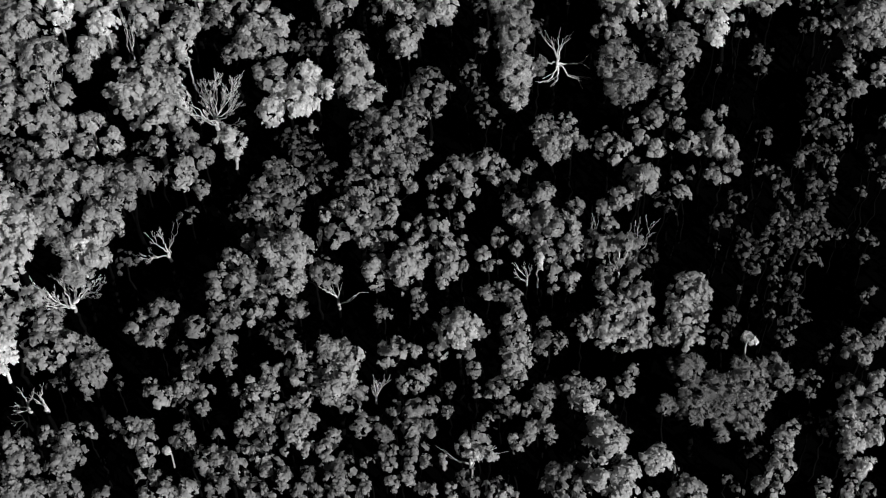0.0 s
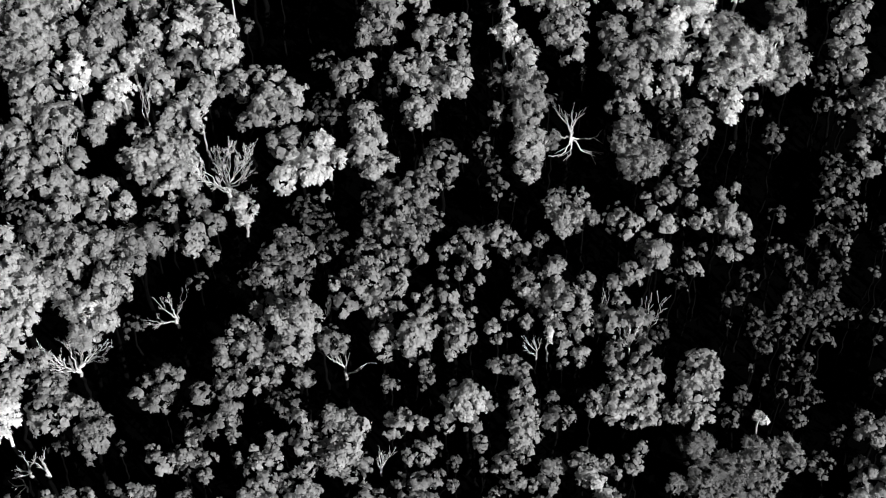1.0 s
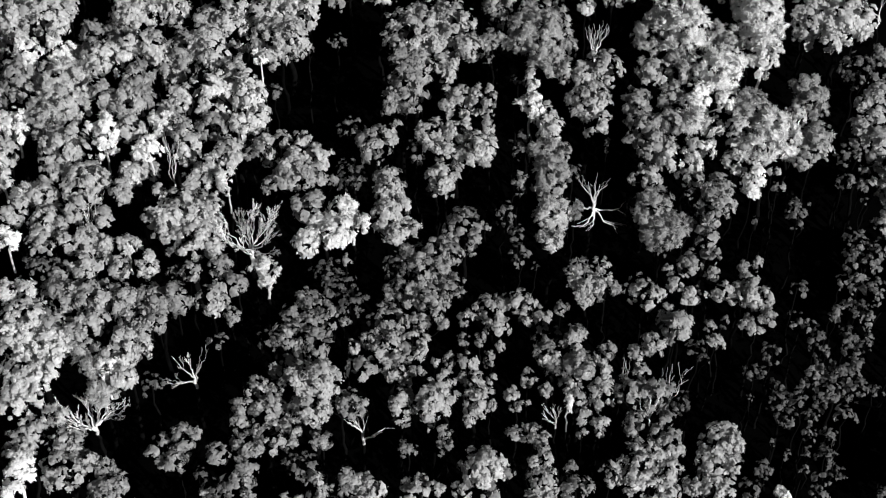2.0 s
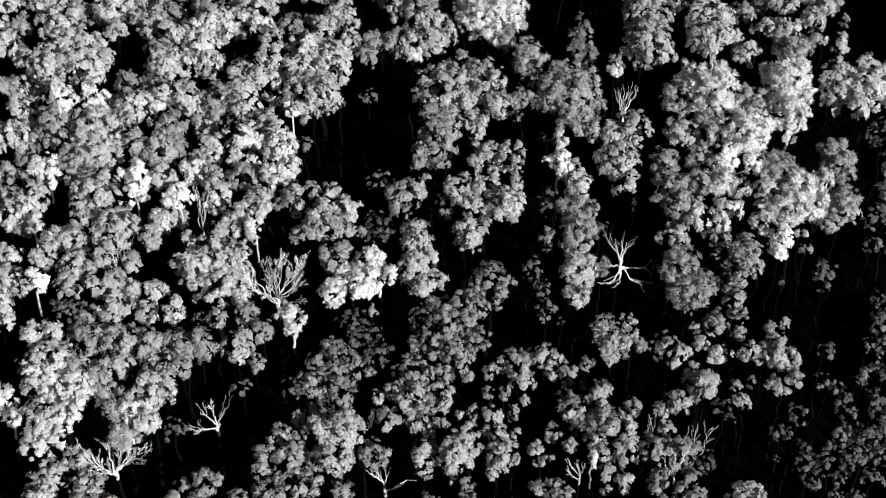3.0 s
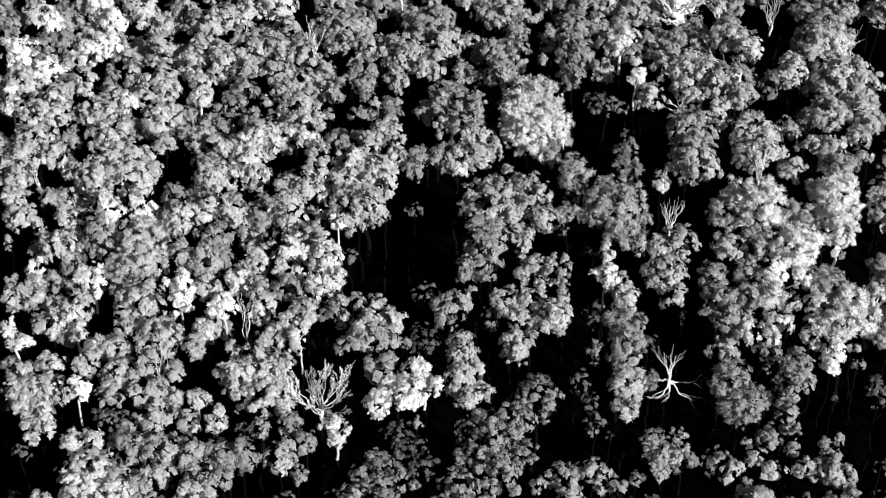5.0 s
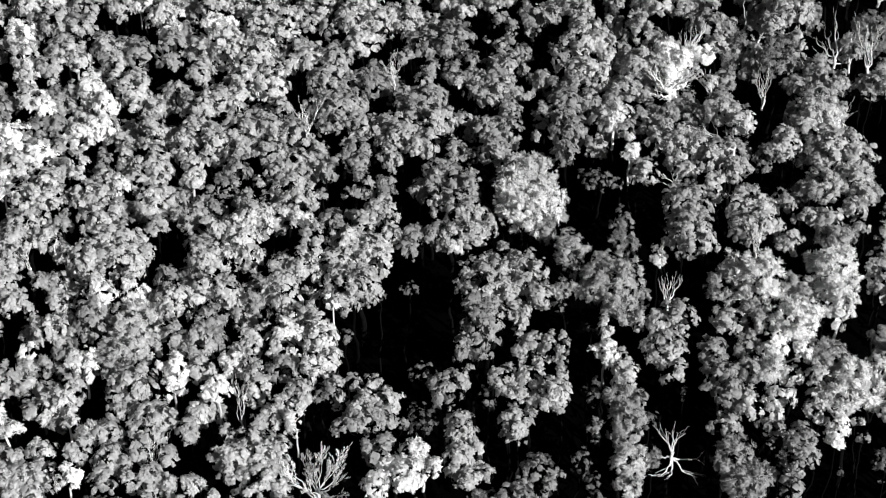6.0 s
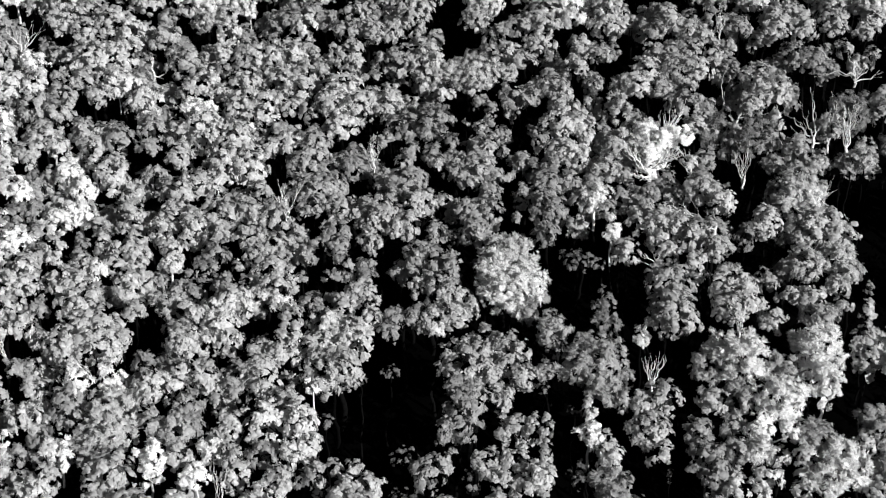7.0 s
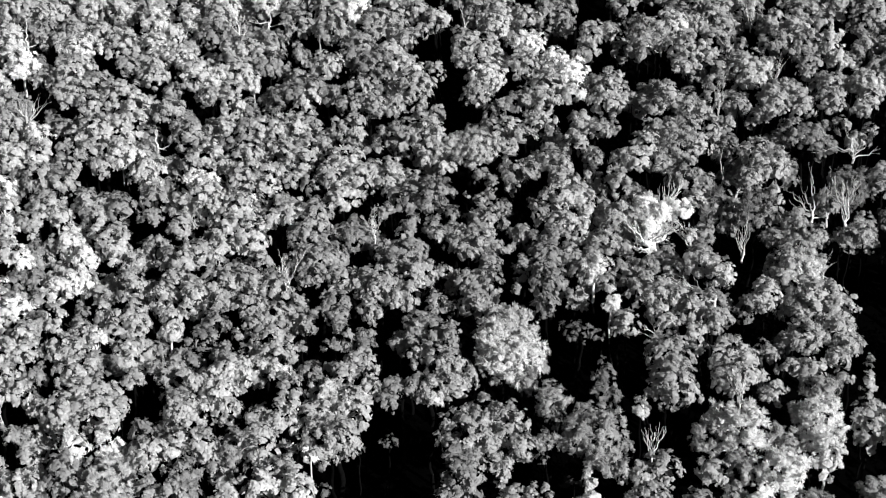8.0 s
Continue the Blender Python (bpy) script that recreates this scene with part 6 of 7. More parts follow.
sparse(4.7, 111.5, (0.0, 0.0, 23.5, 0.76, 1.08))
sparse(5.1, 108.9, (0.0, 0.0, 22.3, 0.95, 0.95))
sparse(6.7, 108.3, (0.0, 0.0, 21.4, 0.32, 0.53))
sparse(10.8, 118.0, (0.0, 0.0, 26.6, 0.91, 1.21))
sparse(20.5, 110.2, (0.0, 0.0, 22.7, 0.89, 0.54))
sparse(24.1, 116.5, (0.0, 0.0, 25.3, 0.52, 0.63))
sparse(25.2, 115.6, (0.0, 0.0, 24.8, 0.59, 0.47))
sparse(36.2, 114.4, (0.0, 0.0, 24.6, 0.92, 1.80))
sparse(31.5, 113.8, (-0.0, 0.0, 23.8, 0.33, 0.43))
sparse(35.9, 106.6, (0.0, 0.0, 20.6, 0.90, 0.54))
sparse(35.7, 103.0, (0.0, 0.0, 18.8, 1.09, 0.65))
sparse(41.9, 118.2, (0.0, 0.0, 26.4, 0.94, 0.71))
sparse(43.9, 118.1, (0.0, 0.0, 25.7, 0.61, 0.71))
sparse(44.1, 116.5, (0.0, 0.0, 24.9, 0.34, 0.44))
sparse(43.4, 109.1, (-0.4, 0.4, 22.0, 1.58, 0.95), (0.9, -2.5, 20.5, 1.18, 1.40), (-0.8, 2.4, 23.1, 0.99, 1.51), (1.2, 1.1, 22.3, 0.92, 1.34), (-1.1, -1.6, 20.4, 0.72, 1.44))
sparse(42.0, 104.6, (0.3, -0.3, 19.4, 0.91, 1.02), (-0.8, 0.9, 19.4, 0.52, 0.74))
sparse(40.6, 107.6, (0.0, -0.0, 20.5, 0.46, 0.91))
sparse(27.6, 103.0, (0.0, 0.0, 18.3, 0.44, 0.77))
sparse(-33.9, 93.6, (0.0, 0.0, 16.6, 1.11, 0.67))
sparse(-26.5, 83.3, (0.0, 0.0, 12.1, 1.20, 0.72))
sparse(-27.9, 85.0, (0.0, 0.0, 12.3, 0.48, 0.97))
sparse(-27.5, 98.3, (0.0, -0.0, 18.4, 0.87, 0.52))
sparse(-21.8, 98.8, (0.0, 0.0, 18.5, 1.11, 0.67))
sparse(-17.7, 86.0, (0.0, 0.0, 12.9, 1.43, 1.11))
sparse(-2.7, 88.8, (0.0, 0.0, 13.3, 0.84, 0.84))
sparse(8.5, 100.1, (0.0, 0.0, 18.0, 1.36, 0.81))
sparse(8.8, 96.7, (0.0, 0.0, 16.3, 0.80, 0.92))
sparse(24.5, 99.7, (-0.3, 0.3, 17.5, 0.75, 0.75), (0.6, -0.5, 16.5, 0.56, 0.34))
sparse(22.7, 94.6, (0.0, 0.0, 14.8, 0.86, 0.56))
sparse(21.2, 93.1, (0.0, 0.0, 14.1, 0.86, 0.52))
sparse(30.8, 88.2, (0.0, 0.0, 11.5, 0.80, 1.60))
sparse(29.5, 86.3, (0.0, 0.0, 10.6, 1.04, 0.63))
sparse(30.4, 97.7, (-0.3, -0.1, 16.2, 0.82, 0.52), (1.0, 0.2, 15.7, 0.44, 0.88))
sparse(32.5, 99.7, (0.0, 0.0, 17.2, 1.07, 0.64))
sparse(29.8, 95.5, (0.0, 0.0, 14.5, 0.44, 0.29))
sparse(33.5, 94.7, (-1.1, 0.2, 14.7, 1.06, 0.64), (0.3, -1.1, 14.1, 1.06, 0.64), (1.4, 0.8, 15.0, 0.88, 1.13), (-1.0, 2.2, 15.2, 0.50, 0.63), (-0.3, 1.7, 14.9, 0.44, 0.88), (0.7, -1.9, 13.1, 0.44, 0.28))
sparse(36.5, 97.2, (0.0, 0.0, 15.9, 0.89, 1.35))
sparse(37.5, 101.6, (0.0, 0.0, 17.5, 0.71, 1.35))
sparse(36.3, 93.9, (0.0, -0.0, 13.6, 0.69, 0.42))
sparse(39.5, 96.9, (-1.0, -0.8, 15.3, 1.39, 0.84), (2.0, -0.7, 15.4, 1.15, 0.69), (0.3, 0.4, 15.9, 1.14, 2.25), (1.7, 1.0, 16.2, 0.89, 1.79), (-1.7, 2.0, 16.7, 0.83, 1.65), (-0.7, 1.3, 15.8, 0.70, 1.40), (-2.2, -2.1, 14.1, 0.70, 1.39))
sparse(43.2, 101.7, (-0.0, 0.0, 17.5, 0.45, 0.88))
sparse(41.4, 101.0, (-0.6, 0.3, 17.9, 0.90, 1.35), (1.0, -0.4, 16.9, 0.71, 1.36))
sparse(39.8, 93.7, (0.0, 0.0, 14.1, 1.01, 0.61))
sparse(43.5, 96.6, (0.0, -0.0, 15.0, 0.64, 0.38))
sparse(35.9, 92.0, (0.0, 0.0, 12.7, 0.56, 1.13))
sparse(38.0, 91.8, (0.0, 0.0, 12.6, 0.69, 1.38))
sparse(35.8, 90.4, (0.0, 0.0, 11.9, 0.56, 0.34))
sparse(35.1, 88.8, (0.0, 0.0, 11.1, 0.44, 0.27))
sparse(33.4, 90.0, (0.0, 0.0, 11.8, 0.37, 0.51))
sparse(32.1, 91.1, (0.0, 0.0, 12.3, 0.37, 0.37))
sparse(36.7, 86.8, (0.2, 0.5, 11.0, 0.87, 0.52), (-0.2, -0.5, 10.5, 0.87, 0.52))
sparse(37.8, 89.2, (-0.4, 0.4, 12.1, 1.00, 0.60), (0.5, -0.7, 11.0, 0.56, 0.34), (1.4, -0.9, 10.9, 0.44, 0.44))
sparse(43.1, 86.7, (0.0, 0.0, 10.2, 0.44, 0.88))
sparse(-40.8, 81.5, (0.3, -0.1, 10.8, 0.62, 0.91), (-0.6, 0.2, 11.0, 0.43, 0.26))
sparse(-34.3, 81.6, (0.0, 0.0, 10.9, 0.43, 0.86))
sparse(-34.7, 77.4, (0.0, 0.0, 9.1, 0.67, 1.13))
sparse(-27.6, 79.2, (0.0, 0.0, 10.4, 0.84, 0.51))
sparse(0.3, 81.2, (0.0, 0.0, 9.1, 0.54, 1.08))
sparse(5.6, 78.4, (0.0, 0.0, 8.1, 0.84, 1.19))
sparse(1.9, 72.7, (0.0, 0.0, 5.8, 0.95, 0.57))
sparse(38.5, 81.7, (0.0, 0.0, 8.4, 1.25, 0.86))
sparse(32.2, 75.3, (0.0, 0.0, 5.4, 0.86, 0.52))
sparse(38.9, 78.4, (0.0, 0.0, 6.2, 0.69, 0.41))
sparse(40.2, 77.7, (-0.1, -0.5, 6.3, 0.81, 0.49), (0.2, 1.0, 6.3, 0.56, 0.56))
sparse(29.0, 72.9, (0.0, 0.0, 3.8, 0.55, 0.33))
sparse(30.2, 71.6, (0.0, 0.0, 3.2, 0.55, 0.92))
sparse(40.7, 84.7, (0.0, 0.0, 9.2, 0.57, 1.14))
sparse(-10.4, 153.7, (0.0, 0.0, 41.9, 0.90, 0.90))
sparse(5.9, 149.5, (-0.3, -0.2, 41.2, 1.60, 0.96), (1.9, 0.1, 40.8, 0.88, 0.53), (-2.1, 1.3, 41.2, 0.56, 0.56))
sparse(8.7, 145.0, (0.0, 0.0, 38.8, 0.71, 0.81))
sparse(7.2, 143.4, (0.0, 0.0, 38.0, 0.39, 0.58))
sparse(-56.8, 102.2, (0.0, 0.0, 19.6, 0.79, 0.79))
sparse(-56.4, 97.3, (0.0, 0.0, 17.5, 0.78, 0.51))
sparse(15.6, 212.0, (-0.4, 0.4, 66.7, 1.44, 1.33), (0.7, -0.7, 65.7, 1.12, 1.12))
sparse(47.8, 105.4, (0.0, 0.0, 19.3, 0.53, 0.76))
sparse(48.1, 103.7, (-0.0, 0.0, 18.5, 0.46, 0.92))
sparse(48.7, 102.0, (0.0, 0.0, 17.6, 0.53, 1.05))
sparse(46.4, 100.8, (0.0, 0.0, 17.1, 0.65, 0.39))
sparse(46.6, 96.1, (0.5, -0.3, 14.6, 0.58, 0.35), (-0.6, 0.4, 14.9, 0.52, 0.77))
sparse(45.9, 93.9, (0.0, 0.0, 13.7, 0.52, 0.31))
sparse(45.9, 90.5, (0.0, 0.0, 12.0, 0.64, 1.27))
spiky(23.7, 134.1, (0.4, -0.3, 35.9, 2.87, 3.62), (-2.5, 2.0, 37.0, 1.10, 1.47))
spiky(32.6, 135.5, (0.5, -0.4, 36.5, 2.50, 3.33), (-1.2, 1.0, 37.1, 1.53, 1.34))
spiky(28.4, 129.4, (-0.5, -0.2, 33.6, 2.57, 2.27), (1.5, 0.5, 34.0, 1.49, 1.49))
spiky(24.6, 123.2, (0.0, 0.0, 30.6, 1.45, 1.45))
spiky(33.6, 121.6, (-1.1, -1.2, 29.2, 2.32, 2.00), (0.4, 1.6, 30.5, 2.21, 1.32), (1.8, -0.6, 29.4, 1.46, 1.67))
spiky(-3.3, 148.2, (-0.0, 0.0, 41.7, 3.17, 2.97))
spiky(-3.3, 144.8, (0.5, -0.3, 40.1, 3.91, 3.10), (-1.6, 0.9, 40.5, 2.20, 3.34))
bright_crowned(-16.6, 109.8, (0.9, 0.1, 24.5, 2.27, 1.80), (-1.9, -1.2, 23.9, 1.38, 1.91), (-1.2, 1.6, 25.1, 1.01, 1.23))
bright_crowned(31.3, 116.5, (0.0, -0.0, 27.2, 1.31, 2.09))
bright_crowned(33.8, 118.4, (0.0, 0.0, 27.5, 0.66, 0.43))
bright_crowned(21.8, 73.7, (0.0, 0.0, 6.4, 1.56, 1.33))
vase(12.5, 106.6, 19.9, 2.9, 3.6)

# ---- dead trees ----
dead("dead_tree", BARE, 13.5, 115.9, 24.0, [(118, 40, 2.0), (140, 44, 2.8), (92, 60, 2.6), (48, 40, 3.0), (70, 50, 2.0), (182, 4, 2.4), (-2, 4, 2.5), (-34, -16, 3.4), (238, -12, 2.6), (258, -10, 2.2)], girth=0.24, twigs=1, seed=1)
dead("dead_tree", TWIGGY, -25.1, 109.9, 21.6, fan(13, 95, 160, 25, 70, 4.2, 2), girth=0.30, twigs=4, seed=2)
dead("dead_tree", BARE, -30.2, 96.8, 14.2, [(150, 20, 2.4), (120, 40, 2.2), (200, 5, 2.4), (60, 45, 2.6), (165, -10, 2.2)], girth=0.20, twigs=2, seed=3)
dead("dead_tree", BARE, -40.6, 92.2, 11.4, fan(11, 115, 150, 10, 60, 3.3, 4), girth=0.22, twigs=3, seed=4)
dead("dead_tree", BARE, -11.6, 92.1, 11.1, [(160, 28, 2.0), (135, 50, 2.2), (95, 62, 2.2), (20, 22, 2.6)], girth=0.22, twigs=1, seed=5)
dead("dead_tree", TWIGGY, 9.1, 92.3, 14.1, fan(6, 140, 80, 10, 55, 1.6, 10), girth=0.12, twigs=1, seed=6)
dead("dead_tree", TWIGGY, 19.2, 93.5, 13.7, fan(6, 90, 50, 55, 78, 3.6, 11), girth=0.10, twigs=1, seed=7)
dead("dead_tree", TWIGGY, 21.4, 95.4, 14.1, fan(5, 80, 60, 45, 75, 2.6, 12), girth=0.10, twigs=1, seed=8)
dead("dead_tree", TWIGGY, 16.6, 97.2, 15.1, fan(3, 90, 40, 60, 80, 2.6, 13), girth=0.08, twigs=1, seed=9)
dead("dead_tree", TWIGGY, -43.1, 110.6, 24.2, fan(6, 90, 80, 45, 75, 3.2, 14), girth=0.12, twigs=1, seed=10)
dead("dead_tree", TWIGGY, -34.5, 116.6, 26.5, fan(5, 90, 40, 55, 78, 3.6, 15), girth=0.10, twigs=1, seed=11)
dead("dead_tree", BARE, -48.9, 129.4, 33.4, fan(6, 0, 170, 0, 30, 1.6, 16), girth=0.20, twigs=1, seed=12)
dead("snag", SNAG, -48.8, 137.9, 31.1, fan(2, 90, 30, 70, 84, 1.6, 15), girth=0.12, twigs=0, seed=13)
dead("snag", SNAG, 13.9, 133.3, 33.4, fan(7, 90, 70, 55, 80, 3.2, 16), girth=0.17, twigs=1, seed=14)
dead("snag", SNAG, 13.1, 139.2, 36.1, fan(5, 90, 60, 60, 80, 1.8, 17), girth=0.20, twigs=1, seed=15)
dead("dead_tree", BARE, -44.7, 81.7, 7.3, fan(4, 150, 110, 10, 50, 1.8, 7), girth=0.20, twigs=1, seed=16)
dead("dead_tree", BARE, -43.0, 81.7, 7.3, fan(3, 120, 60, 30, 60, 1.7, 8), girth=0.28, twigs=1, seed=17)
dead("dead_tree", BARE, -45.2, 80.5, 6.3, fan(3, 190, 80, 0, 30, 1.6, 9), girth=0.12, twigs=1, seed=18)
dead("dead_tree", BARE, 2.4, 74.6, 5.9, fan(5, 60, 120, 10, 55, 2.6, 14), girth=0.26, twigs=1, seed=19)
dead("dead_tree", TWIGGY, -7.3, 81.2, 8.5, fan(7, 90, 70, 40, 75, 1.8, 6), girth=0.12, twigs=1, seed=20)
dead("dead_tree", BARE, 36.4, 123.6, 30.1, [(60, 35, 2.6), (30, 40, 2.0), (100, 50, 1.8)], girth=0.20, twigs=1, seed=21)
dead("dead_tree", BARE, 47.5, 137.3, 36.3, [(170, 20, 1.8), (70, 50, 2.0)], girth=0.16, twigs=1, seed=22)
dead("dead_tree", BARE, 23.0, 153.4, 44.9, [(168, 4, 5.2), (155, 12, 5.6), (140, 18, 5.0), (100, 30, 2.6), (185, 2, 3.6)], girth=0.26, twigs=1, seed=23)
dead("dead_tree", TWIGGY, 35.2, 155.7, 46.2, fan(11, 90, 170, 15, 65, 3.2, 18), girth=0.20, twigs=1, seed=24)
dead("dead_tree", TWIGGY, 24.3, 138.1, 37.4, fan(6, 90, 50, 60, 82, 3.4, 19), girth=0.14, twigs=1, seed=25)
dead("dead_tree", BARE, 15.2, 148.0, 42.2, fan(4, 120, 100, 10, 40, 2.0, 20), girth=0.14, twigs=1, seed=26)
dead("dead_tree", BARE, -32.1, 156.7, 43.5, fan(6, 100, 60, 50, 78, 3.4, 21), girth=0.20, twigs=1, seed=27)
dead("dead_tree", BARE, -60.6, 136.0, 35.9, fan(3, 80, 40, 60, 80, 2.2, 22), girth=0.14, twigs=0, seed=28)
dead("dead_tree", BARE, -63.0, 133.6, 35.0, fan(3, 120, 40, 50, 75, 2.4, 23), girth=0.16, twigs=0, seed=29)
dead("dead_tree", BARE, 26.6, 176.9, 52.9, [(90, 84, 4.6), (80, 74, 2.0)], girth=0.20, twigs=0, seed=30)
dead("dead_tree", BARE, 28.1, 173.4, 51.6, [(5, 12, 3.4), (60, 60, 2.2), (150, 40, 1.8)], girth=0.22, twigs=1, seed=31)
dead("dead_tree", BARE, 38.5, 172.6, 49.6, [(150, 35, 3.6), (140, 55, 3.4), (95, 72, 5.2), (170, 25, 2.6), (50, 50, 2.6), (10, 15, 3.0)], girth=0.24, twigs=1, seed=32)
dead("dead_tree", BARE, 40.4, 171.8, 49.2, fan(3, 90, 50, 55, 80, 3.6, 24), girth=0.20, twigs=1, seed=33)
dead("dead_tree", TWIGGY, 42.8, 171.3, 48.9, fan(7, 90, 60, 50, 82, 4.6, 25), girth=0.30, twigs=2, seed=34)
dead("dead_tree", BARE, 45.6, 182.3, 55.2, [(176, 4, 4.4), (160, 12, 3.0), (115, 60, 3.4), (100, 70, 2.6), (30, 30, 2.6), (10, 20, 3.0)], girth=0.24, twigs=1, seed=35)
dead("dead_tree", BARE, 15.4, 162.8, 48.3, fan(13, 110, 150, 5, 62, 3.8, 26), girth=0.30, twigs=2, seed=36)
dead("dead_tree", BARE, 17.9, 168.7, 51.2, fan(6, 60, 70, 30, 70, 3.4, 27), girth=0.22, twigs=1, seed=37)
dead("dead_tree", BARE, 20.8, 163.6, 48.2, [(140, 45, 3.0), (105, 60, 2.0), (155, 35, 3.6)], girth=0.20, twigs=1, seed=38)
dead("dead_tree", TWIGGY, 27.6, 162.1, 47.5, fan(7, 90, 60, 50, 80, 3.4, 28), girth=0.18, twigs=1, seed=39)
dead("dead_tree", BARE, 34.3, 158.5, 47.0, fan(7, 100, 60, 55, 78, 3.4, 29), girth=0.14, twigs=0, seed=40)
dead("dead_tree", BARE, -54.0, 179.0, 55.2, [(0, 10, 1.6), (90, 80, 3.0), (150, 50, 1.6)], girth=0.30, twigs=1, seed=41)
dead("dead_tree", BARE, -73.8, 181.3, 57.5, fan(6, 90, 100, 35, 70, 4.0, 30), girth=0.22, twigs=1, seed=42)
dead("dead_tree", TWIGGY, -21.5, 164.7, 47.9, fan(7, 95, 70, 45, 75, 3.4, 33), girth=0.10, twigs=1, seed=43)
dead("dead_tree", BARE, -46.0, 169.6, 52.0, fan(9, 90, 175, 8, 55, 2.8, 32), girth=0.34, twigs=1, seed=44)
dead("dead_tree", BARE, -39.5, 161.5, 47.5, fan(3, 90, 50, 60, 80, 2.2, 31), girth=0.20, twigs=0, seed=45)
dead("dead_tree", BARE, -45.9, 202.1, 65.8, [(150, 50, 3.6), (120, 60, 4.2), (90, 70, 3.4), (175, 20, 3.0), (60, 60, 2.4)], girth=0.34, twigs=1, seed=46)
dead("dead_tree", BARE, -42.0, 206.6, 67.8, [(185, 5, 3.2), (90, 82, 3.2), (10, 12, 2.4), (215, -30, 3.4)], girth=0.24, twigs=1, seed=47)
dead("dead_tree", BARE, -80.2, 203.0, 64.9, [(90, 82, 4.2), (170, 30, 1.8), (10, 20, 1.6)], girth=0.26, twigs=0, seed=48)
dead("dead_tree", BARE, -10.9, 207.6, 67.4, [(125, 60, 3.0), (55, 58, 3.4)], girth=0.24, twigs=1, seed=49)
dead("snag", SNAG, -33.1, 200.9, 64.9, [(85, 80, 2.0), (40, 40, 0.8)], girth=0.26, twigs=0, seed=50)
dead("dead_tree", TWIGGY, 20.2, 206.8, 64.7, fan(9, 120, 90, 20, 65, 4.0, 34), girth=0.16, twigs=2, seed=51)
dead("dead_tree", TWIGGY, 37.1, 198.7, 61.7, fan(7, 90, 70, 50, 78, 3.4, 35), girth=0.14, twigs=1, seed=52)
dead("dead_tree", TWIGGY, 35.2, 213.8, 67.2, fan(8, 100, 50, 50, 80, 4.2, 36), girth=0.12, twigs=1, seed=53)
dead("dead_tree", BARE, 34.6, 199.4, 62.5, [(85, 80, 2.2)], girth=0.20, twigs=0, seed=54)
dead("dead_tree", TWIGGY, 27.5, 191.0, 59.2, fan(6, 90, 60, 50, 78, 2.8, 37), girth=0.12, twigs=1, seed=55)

# ---- undergrowth and the forest round about ----
def heap(seed, lobes, spread, mid, r):
    """Boughs of a made-up crown: one in the middle and the rest round it."""
    rng = np.random.RandomState(seed)
    rows = [(0.0, 0.0, mid + 0.5 * r, r, r)]
    for k in range(lobes - 1):
        a, s = 2.4 * k + rng.uniform(-0.4, 0.4), spread * rng.uniform(0.7, 1.15)
        size = r * rng.uniform(0.6, 0.95)
        rows.append((s * math.cos(a), s * math.sin(a), mid + rng.uniform(-0.9, 0.5) * r, size, size * rng.uniform(0.8, 1.2)))
    return rows


def scatter(rng, step, x0, x1, y0, y1, wanted):
    """Jittered places on a grid for which wanted(x, y) holds."""
    for gx_ in np.arange(x0, x1, step):
        for gy_ in np.arange(y0, y1, step):
            x, y = gx_ + rng.uniform(-0.45, 0.45) * step, gy_ + rng.uniform(-0.45, 0.45) * step
            if wanted(x, y):
                yield x, y


def in_core(x, y, margin=0.0):
    """The stretch of hillside whose trees are built one by one."""
    left = -50 - max(0.0, y - 100) * 0.34 - margin
    right = 49 + max(0.0, y - 150) * 0.15 + margin
    return left < x < right and 70 - margin < y < 216 + margin


# dark openings between the crowns: x, y, radius
GLADES = [(-16, 206, 3.2), (-12, 193, 2.1), (-9, 179, 2.4), (16, 206, 3.6), (7, 213, 1.3), (14, 193, 1.2), (-5, 184, 1.2), (29, 166, 1.9), (28, 158, 1.8), (3, 147, 2.4), (-14, 160, 1.4), (-29, 158, 1.4), (-68, 200, 2.3), (-78, 204, 2.1), (-75, 193, 1.8), (-35, 209, 1.3), (-65, 199, 1.1), (-24, 172, 1.4), (46, 175, 1.6), (44, 163, 2.3), (42, 155, 2.3), (-42, 166, 1.2), (-48, 139, 2.3), (-16, 136, 3.4), (-6, 169, 1.1), (18, 202, 2.7), (-1, 164, 1.0), (38, 186, 1.0)]


def open_sky(x, y):
    return any((x - a) ** 2 + (y - b) ** 2 < (r + 1.2) ** 2 for a, b, r in GLADES)


def plant(kinds, spots):
    """Sets the built kinds in turn at the first spots and copies of them at the rest."""
    for k, (x, y) in enumerate(spots):
        m = pose(x, y, float(ground_z(x, y)), 0, 0, rng_fill.uniform(0, 360))
        if k < len(kinds):
            kinds[k].matrix_basis = m
        else:
            copy_thing(kinds[k % len(kinds)], m)


rng_fill = np.random.RandomState(77)
stand, reach = np.array(made), np.array(radii)


def clear(x, y):
    """The distance from the nearest built bough's rim."""
    return (np.hypot(stand[:, 0] - x, stand[:, 1] - y) - reach).min()


shrubs = [tree("understory_tree", "small understory tree with leaves coloured near-black for shade", 0, 0, heap(300 + k, 4, 1.1, 2.6 + 0.4 * k, 0.9), "shade", tuft=0.5, per=8, cover=0.3, group="understory trees", foot=0.0) for k in range(4)]
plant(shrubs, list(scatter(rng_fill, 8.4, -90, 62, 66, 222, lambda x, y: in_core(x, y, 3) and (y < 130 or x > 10))))

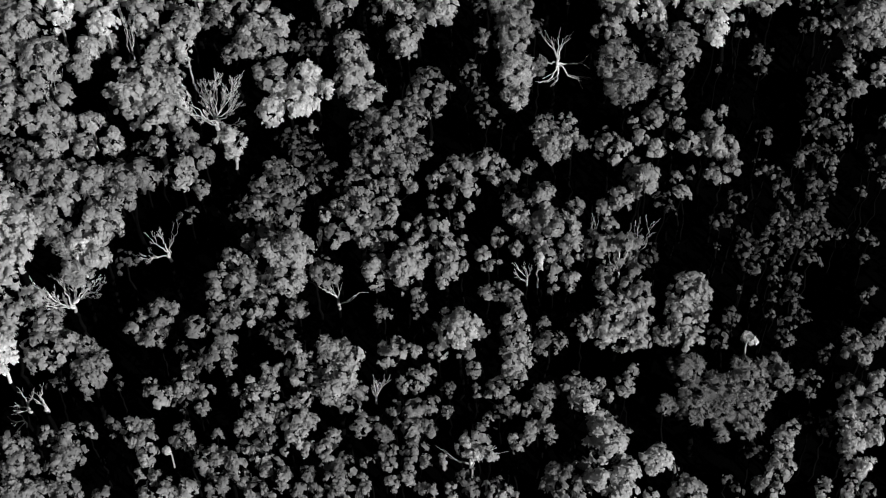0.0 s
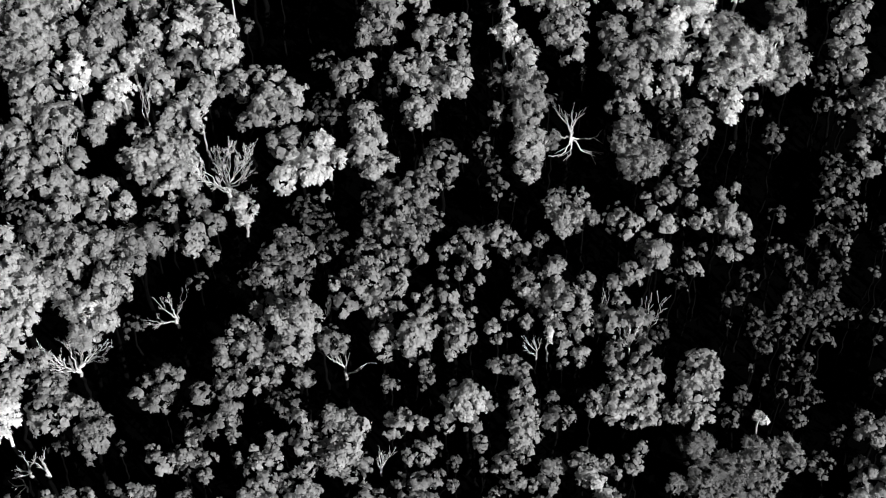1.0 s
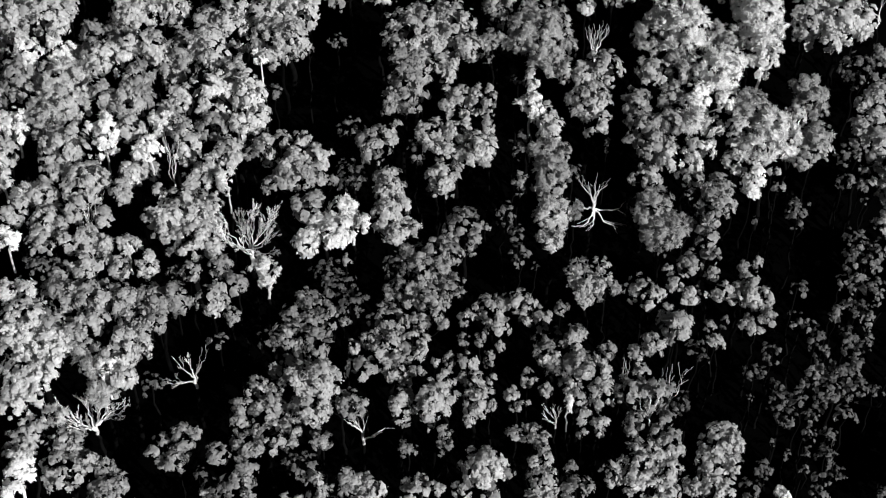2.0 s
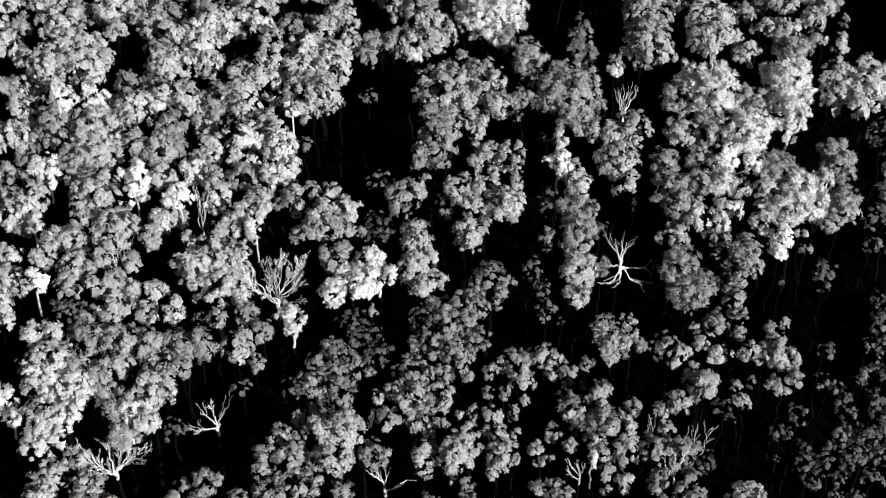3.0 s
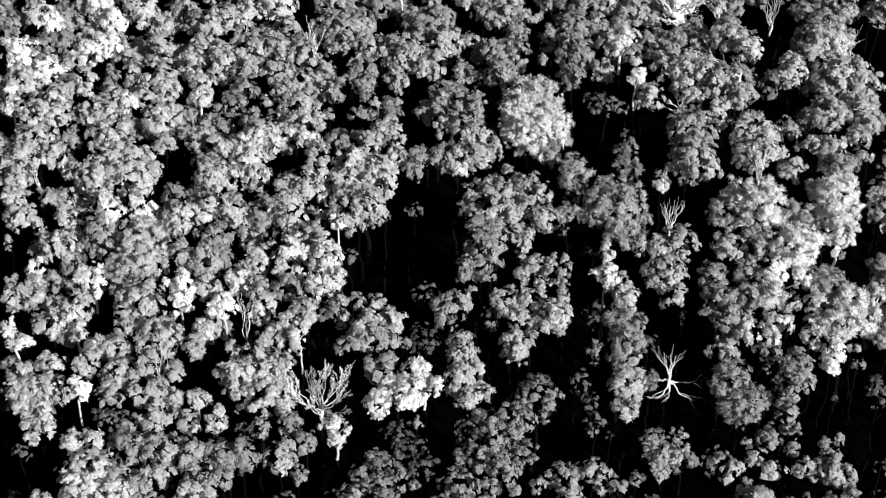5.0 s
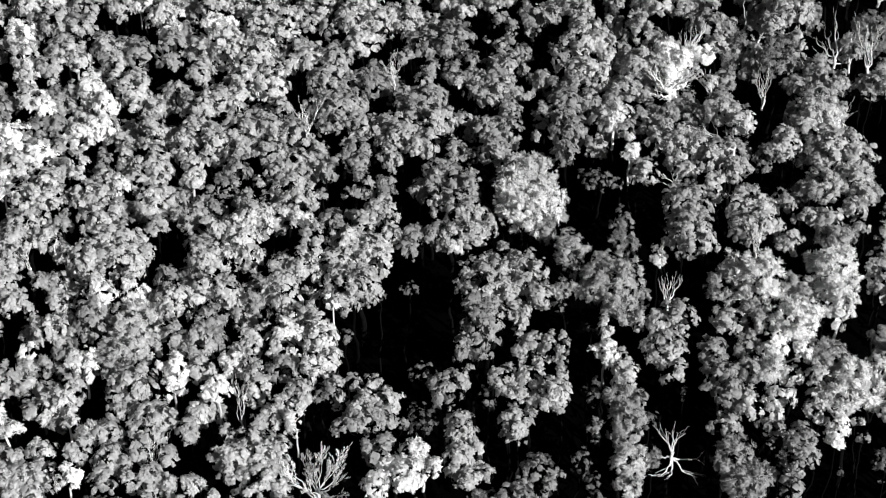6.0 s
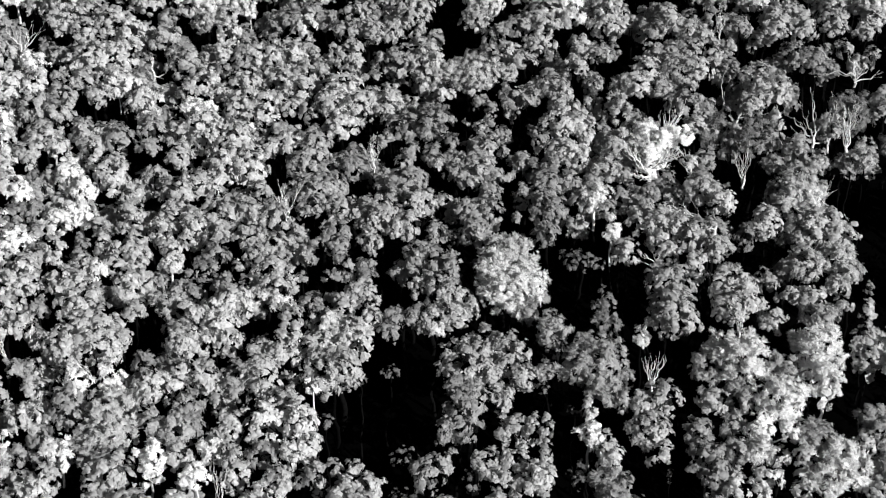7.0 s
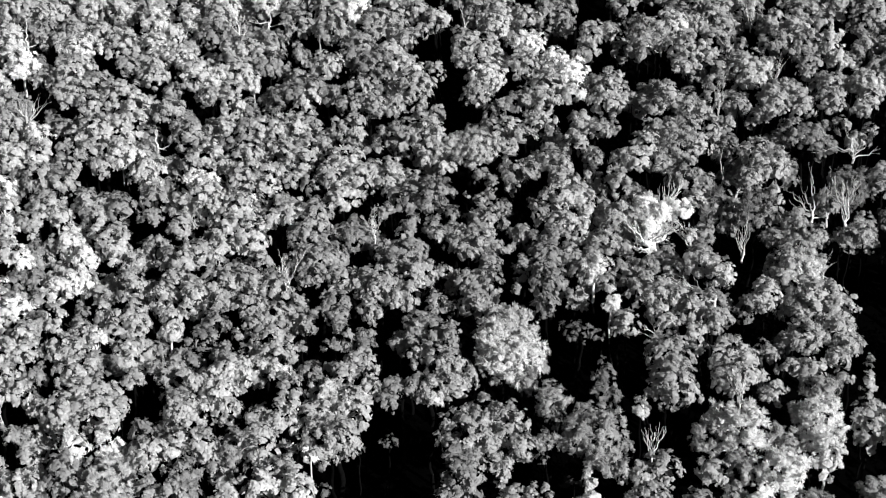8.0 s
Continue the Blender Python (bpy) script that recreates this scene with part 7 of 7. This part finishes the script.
mids = [tree("midstory_tree", "leafy midstory tree that fills in below the taller crowns", 0, 0, heap(500 + k, 3, 1.0, 9.6 + 0.3 * k, 1.25), "mid", tuft=0.5, per=10, group="midstory trees", foot=0.0) for k in range(6)]
gaps = [(x, y) for x, y in scatter(rng_fill, 2.5, -92, 60, 118, 222, lambda x, y: in_core(x, y, 2) and (y > 150 or x < -34)) if not open_sky(x, y) and 0.1 < clear(x, y) < 1.8]
rng_fill.shuffle(gaps)
plant(mids, gaps[:300])

outer = [tree("forest_tree", "leafy broadleaf tree of the surrounding forest", 0, 0, heap(400 + k, 6, 2.3 + 0.2 * k, 10.5 + 0.6 * k, 1.8), "mid", tuft=0.6, per=9, group="surrounding trees", foot=0.0) for k in range(5)]
spots = list(scatter(rng_fill, 9.2, -102, 76, 56, 232, lambda x, y: (y > 200 or not in_core(x, y, -5)) and in_core(x, y, 14 if x < 0 else 13) and clear(x, y) > 3.0))
spots += list(scatter(rng_fill, 5.4, -96, -46, 96, 214, lambda x, y: in_core(x, y, 8) and not in_core(x, y, -6) and clear(x, y) > 2.0 and ((np.array(spots) - (x, y)) ** 2).sum(1).min() > 3.3**2))
spots += list(scatter(rng_fill, 5.8, -97, 68, 207, 236, lambda x, y: clear(x, y) > 2.0 and ((np.array(spots) - (x, y)) ** 2).sum(1).min() > 3.6**2))
plant(outer, spots)

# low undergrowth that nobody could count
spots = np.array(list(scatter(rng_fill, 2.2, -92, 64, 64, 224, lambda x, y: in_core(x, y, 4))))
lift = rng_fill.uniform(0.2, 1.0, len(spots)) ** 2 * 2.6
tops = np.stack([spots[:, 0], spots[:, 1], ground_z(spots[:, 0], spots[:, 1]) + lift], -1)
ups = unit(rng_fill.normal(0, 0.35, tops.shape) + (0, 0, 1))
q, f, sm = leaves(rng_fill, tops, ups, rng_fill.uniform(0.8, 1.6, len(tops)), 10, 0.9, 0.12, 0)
tagged(new("undergrowth", soup("undergrowth", q, f, [LEAF["shade"]], sm)), "tangled undergrowth on the forest floor, coloured near-black for shade", "undergrowth", kind="stuff")
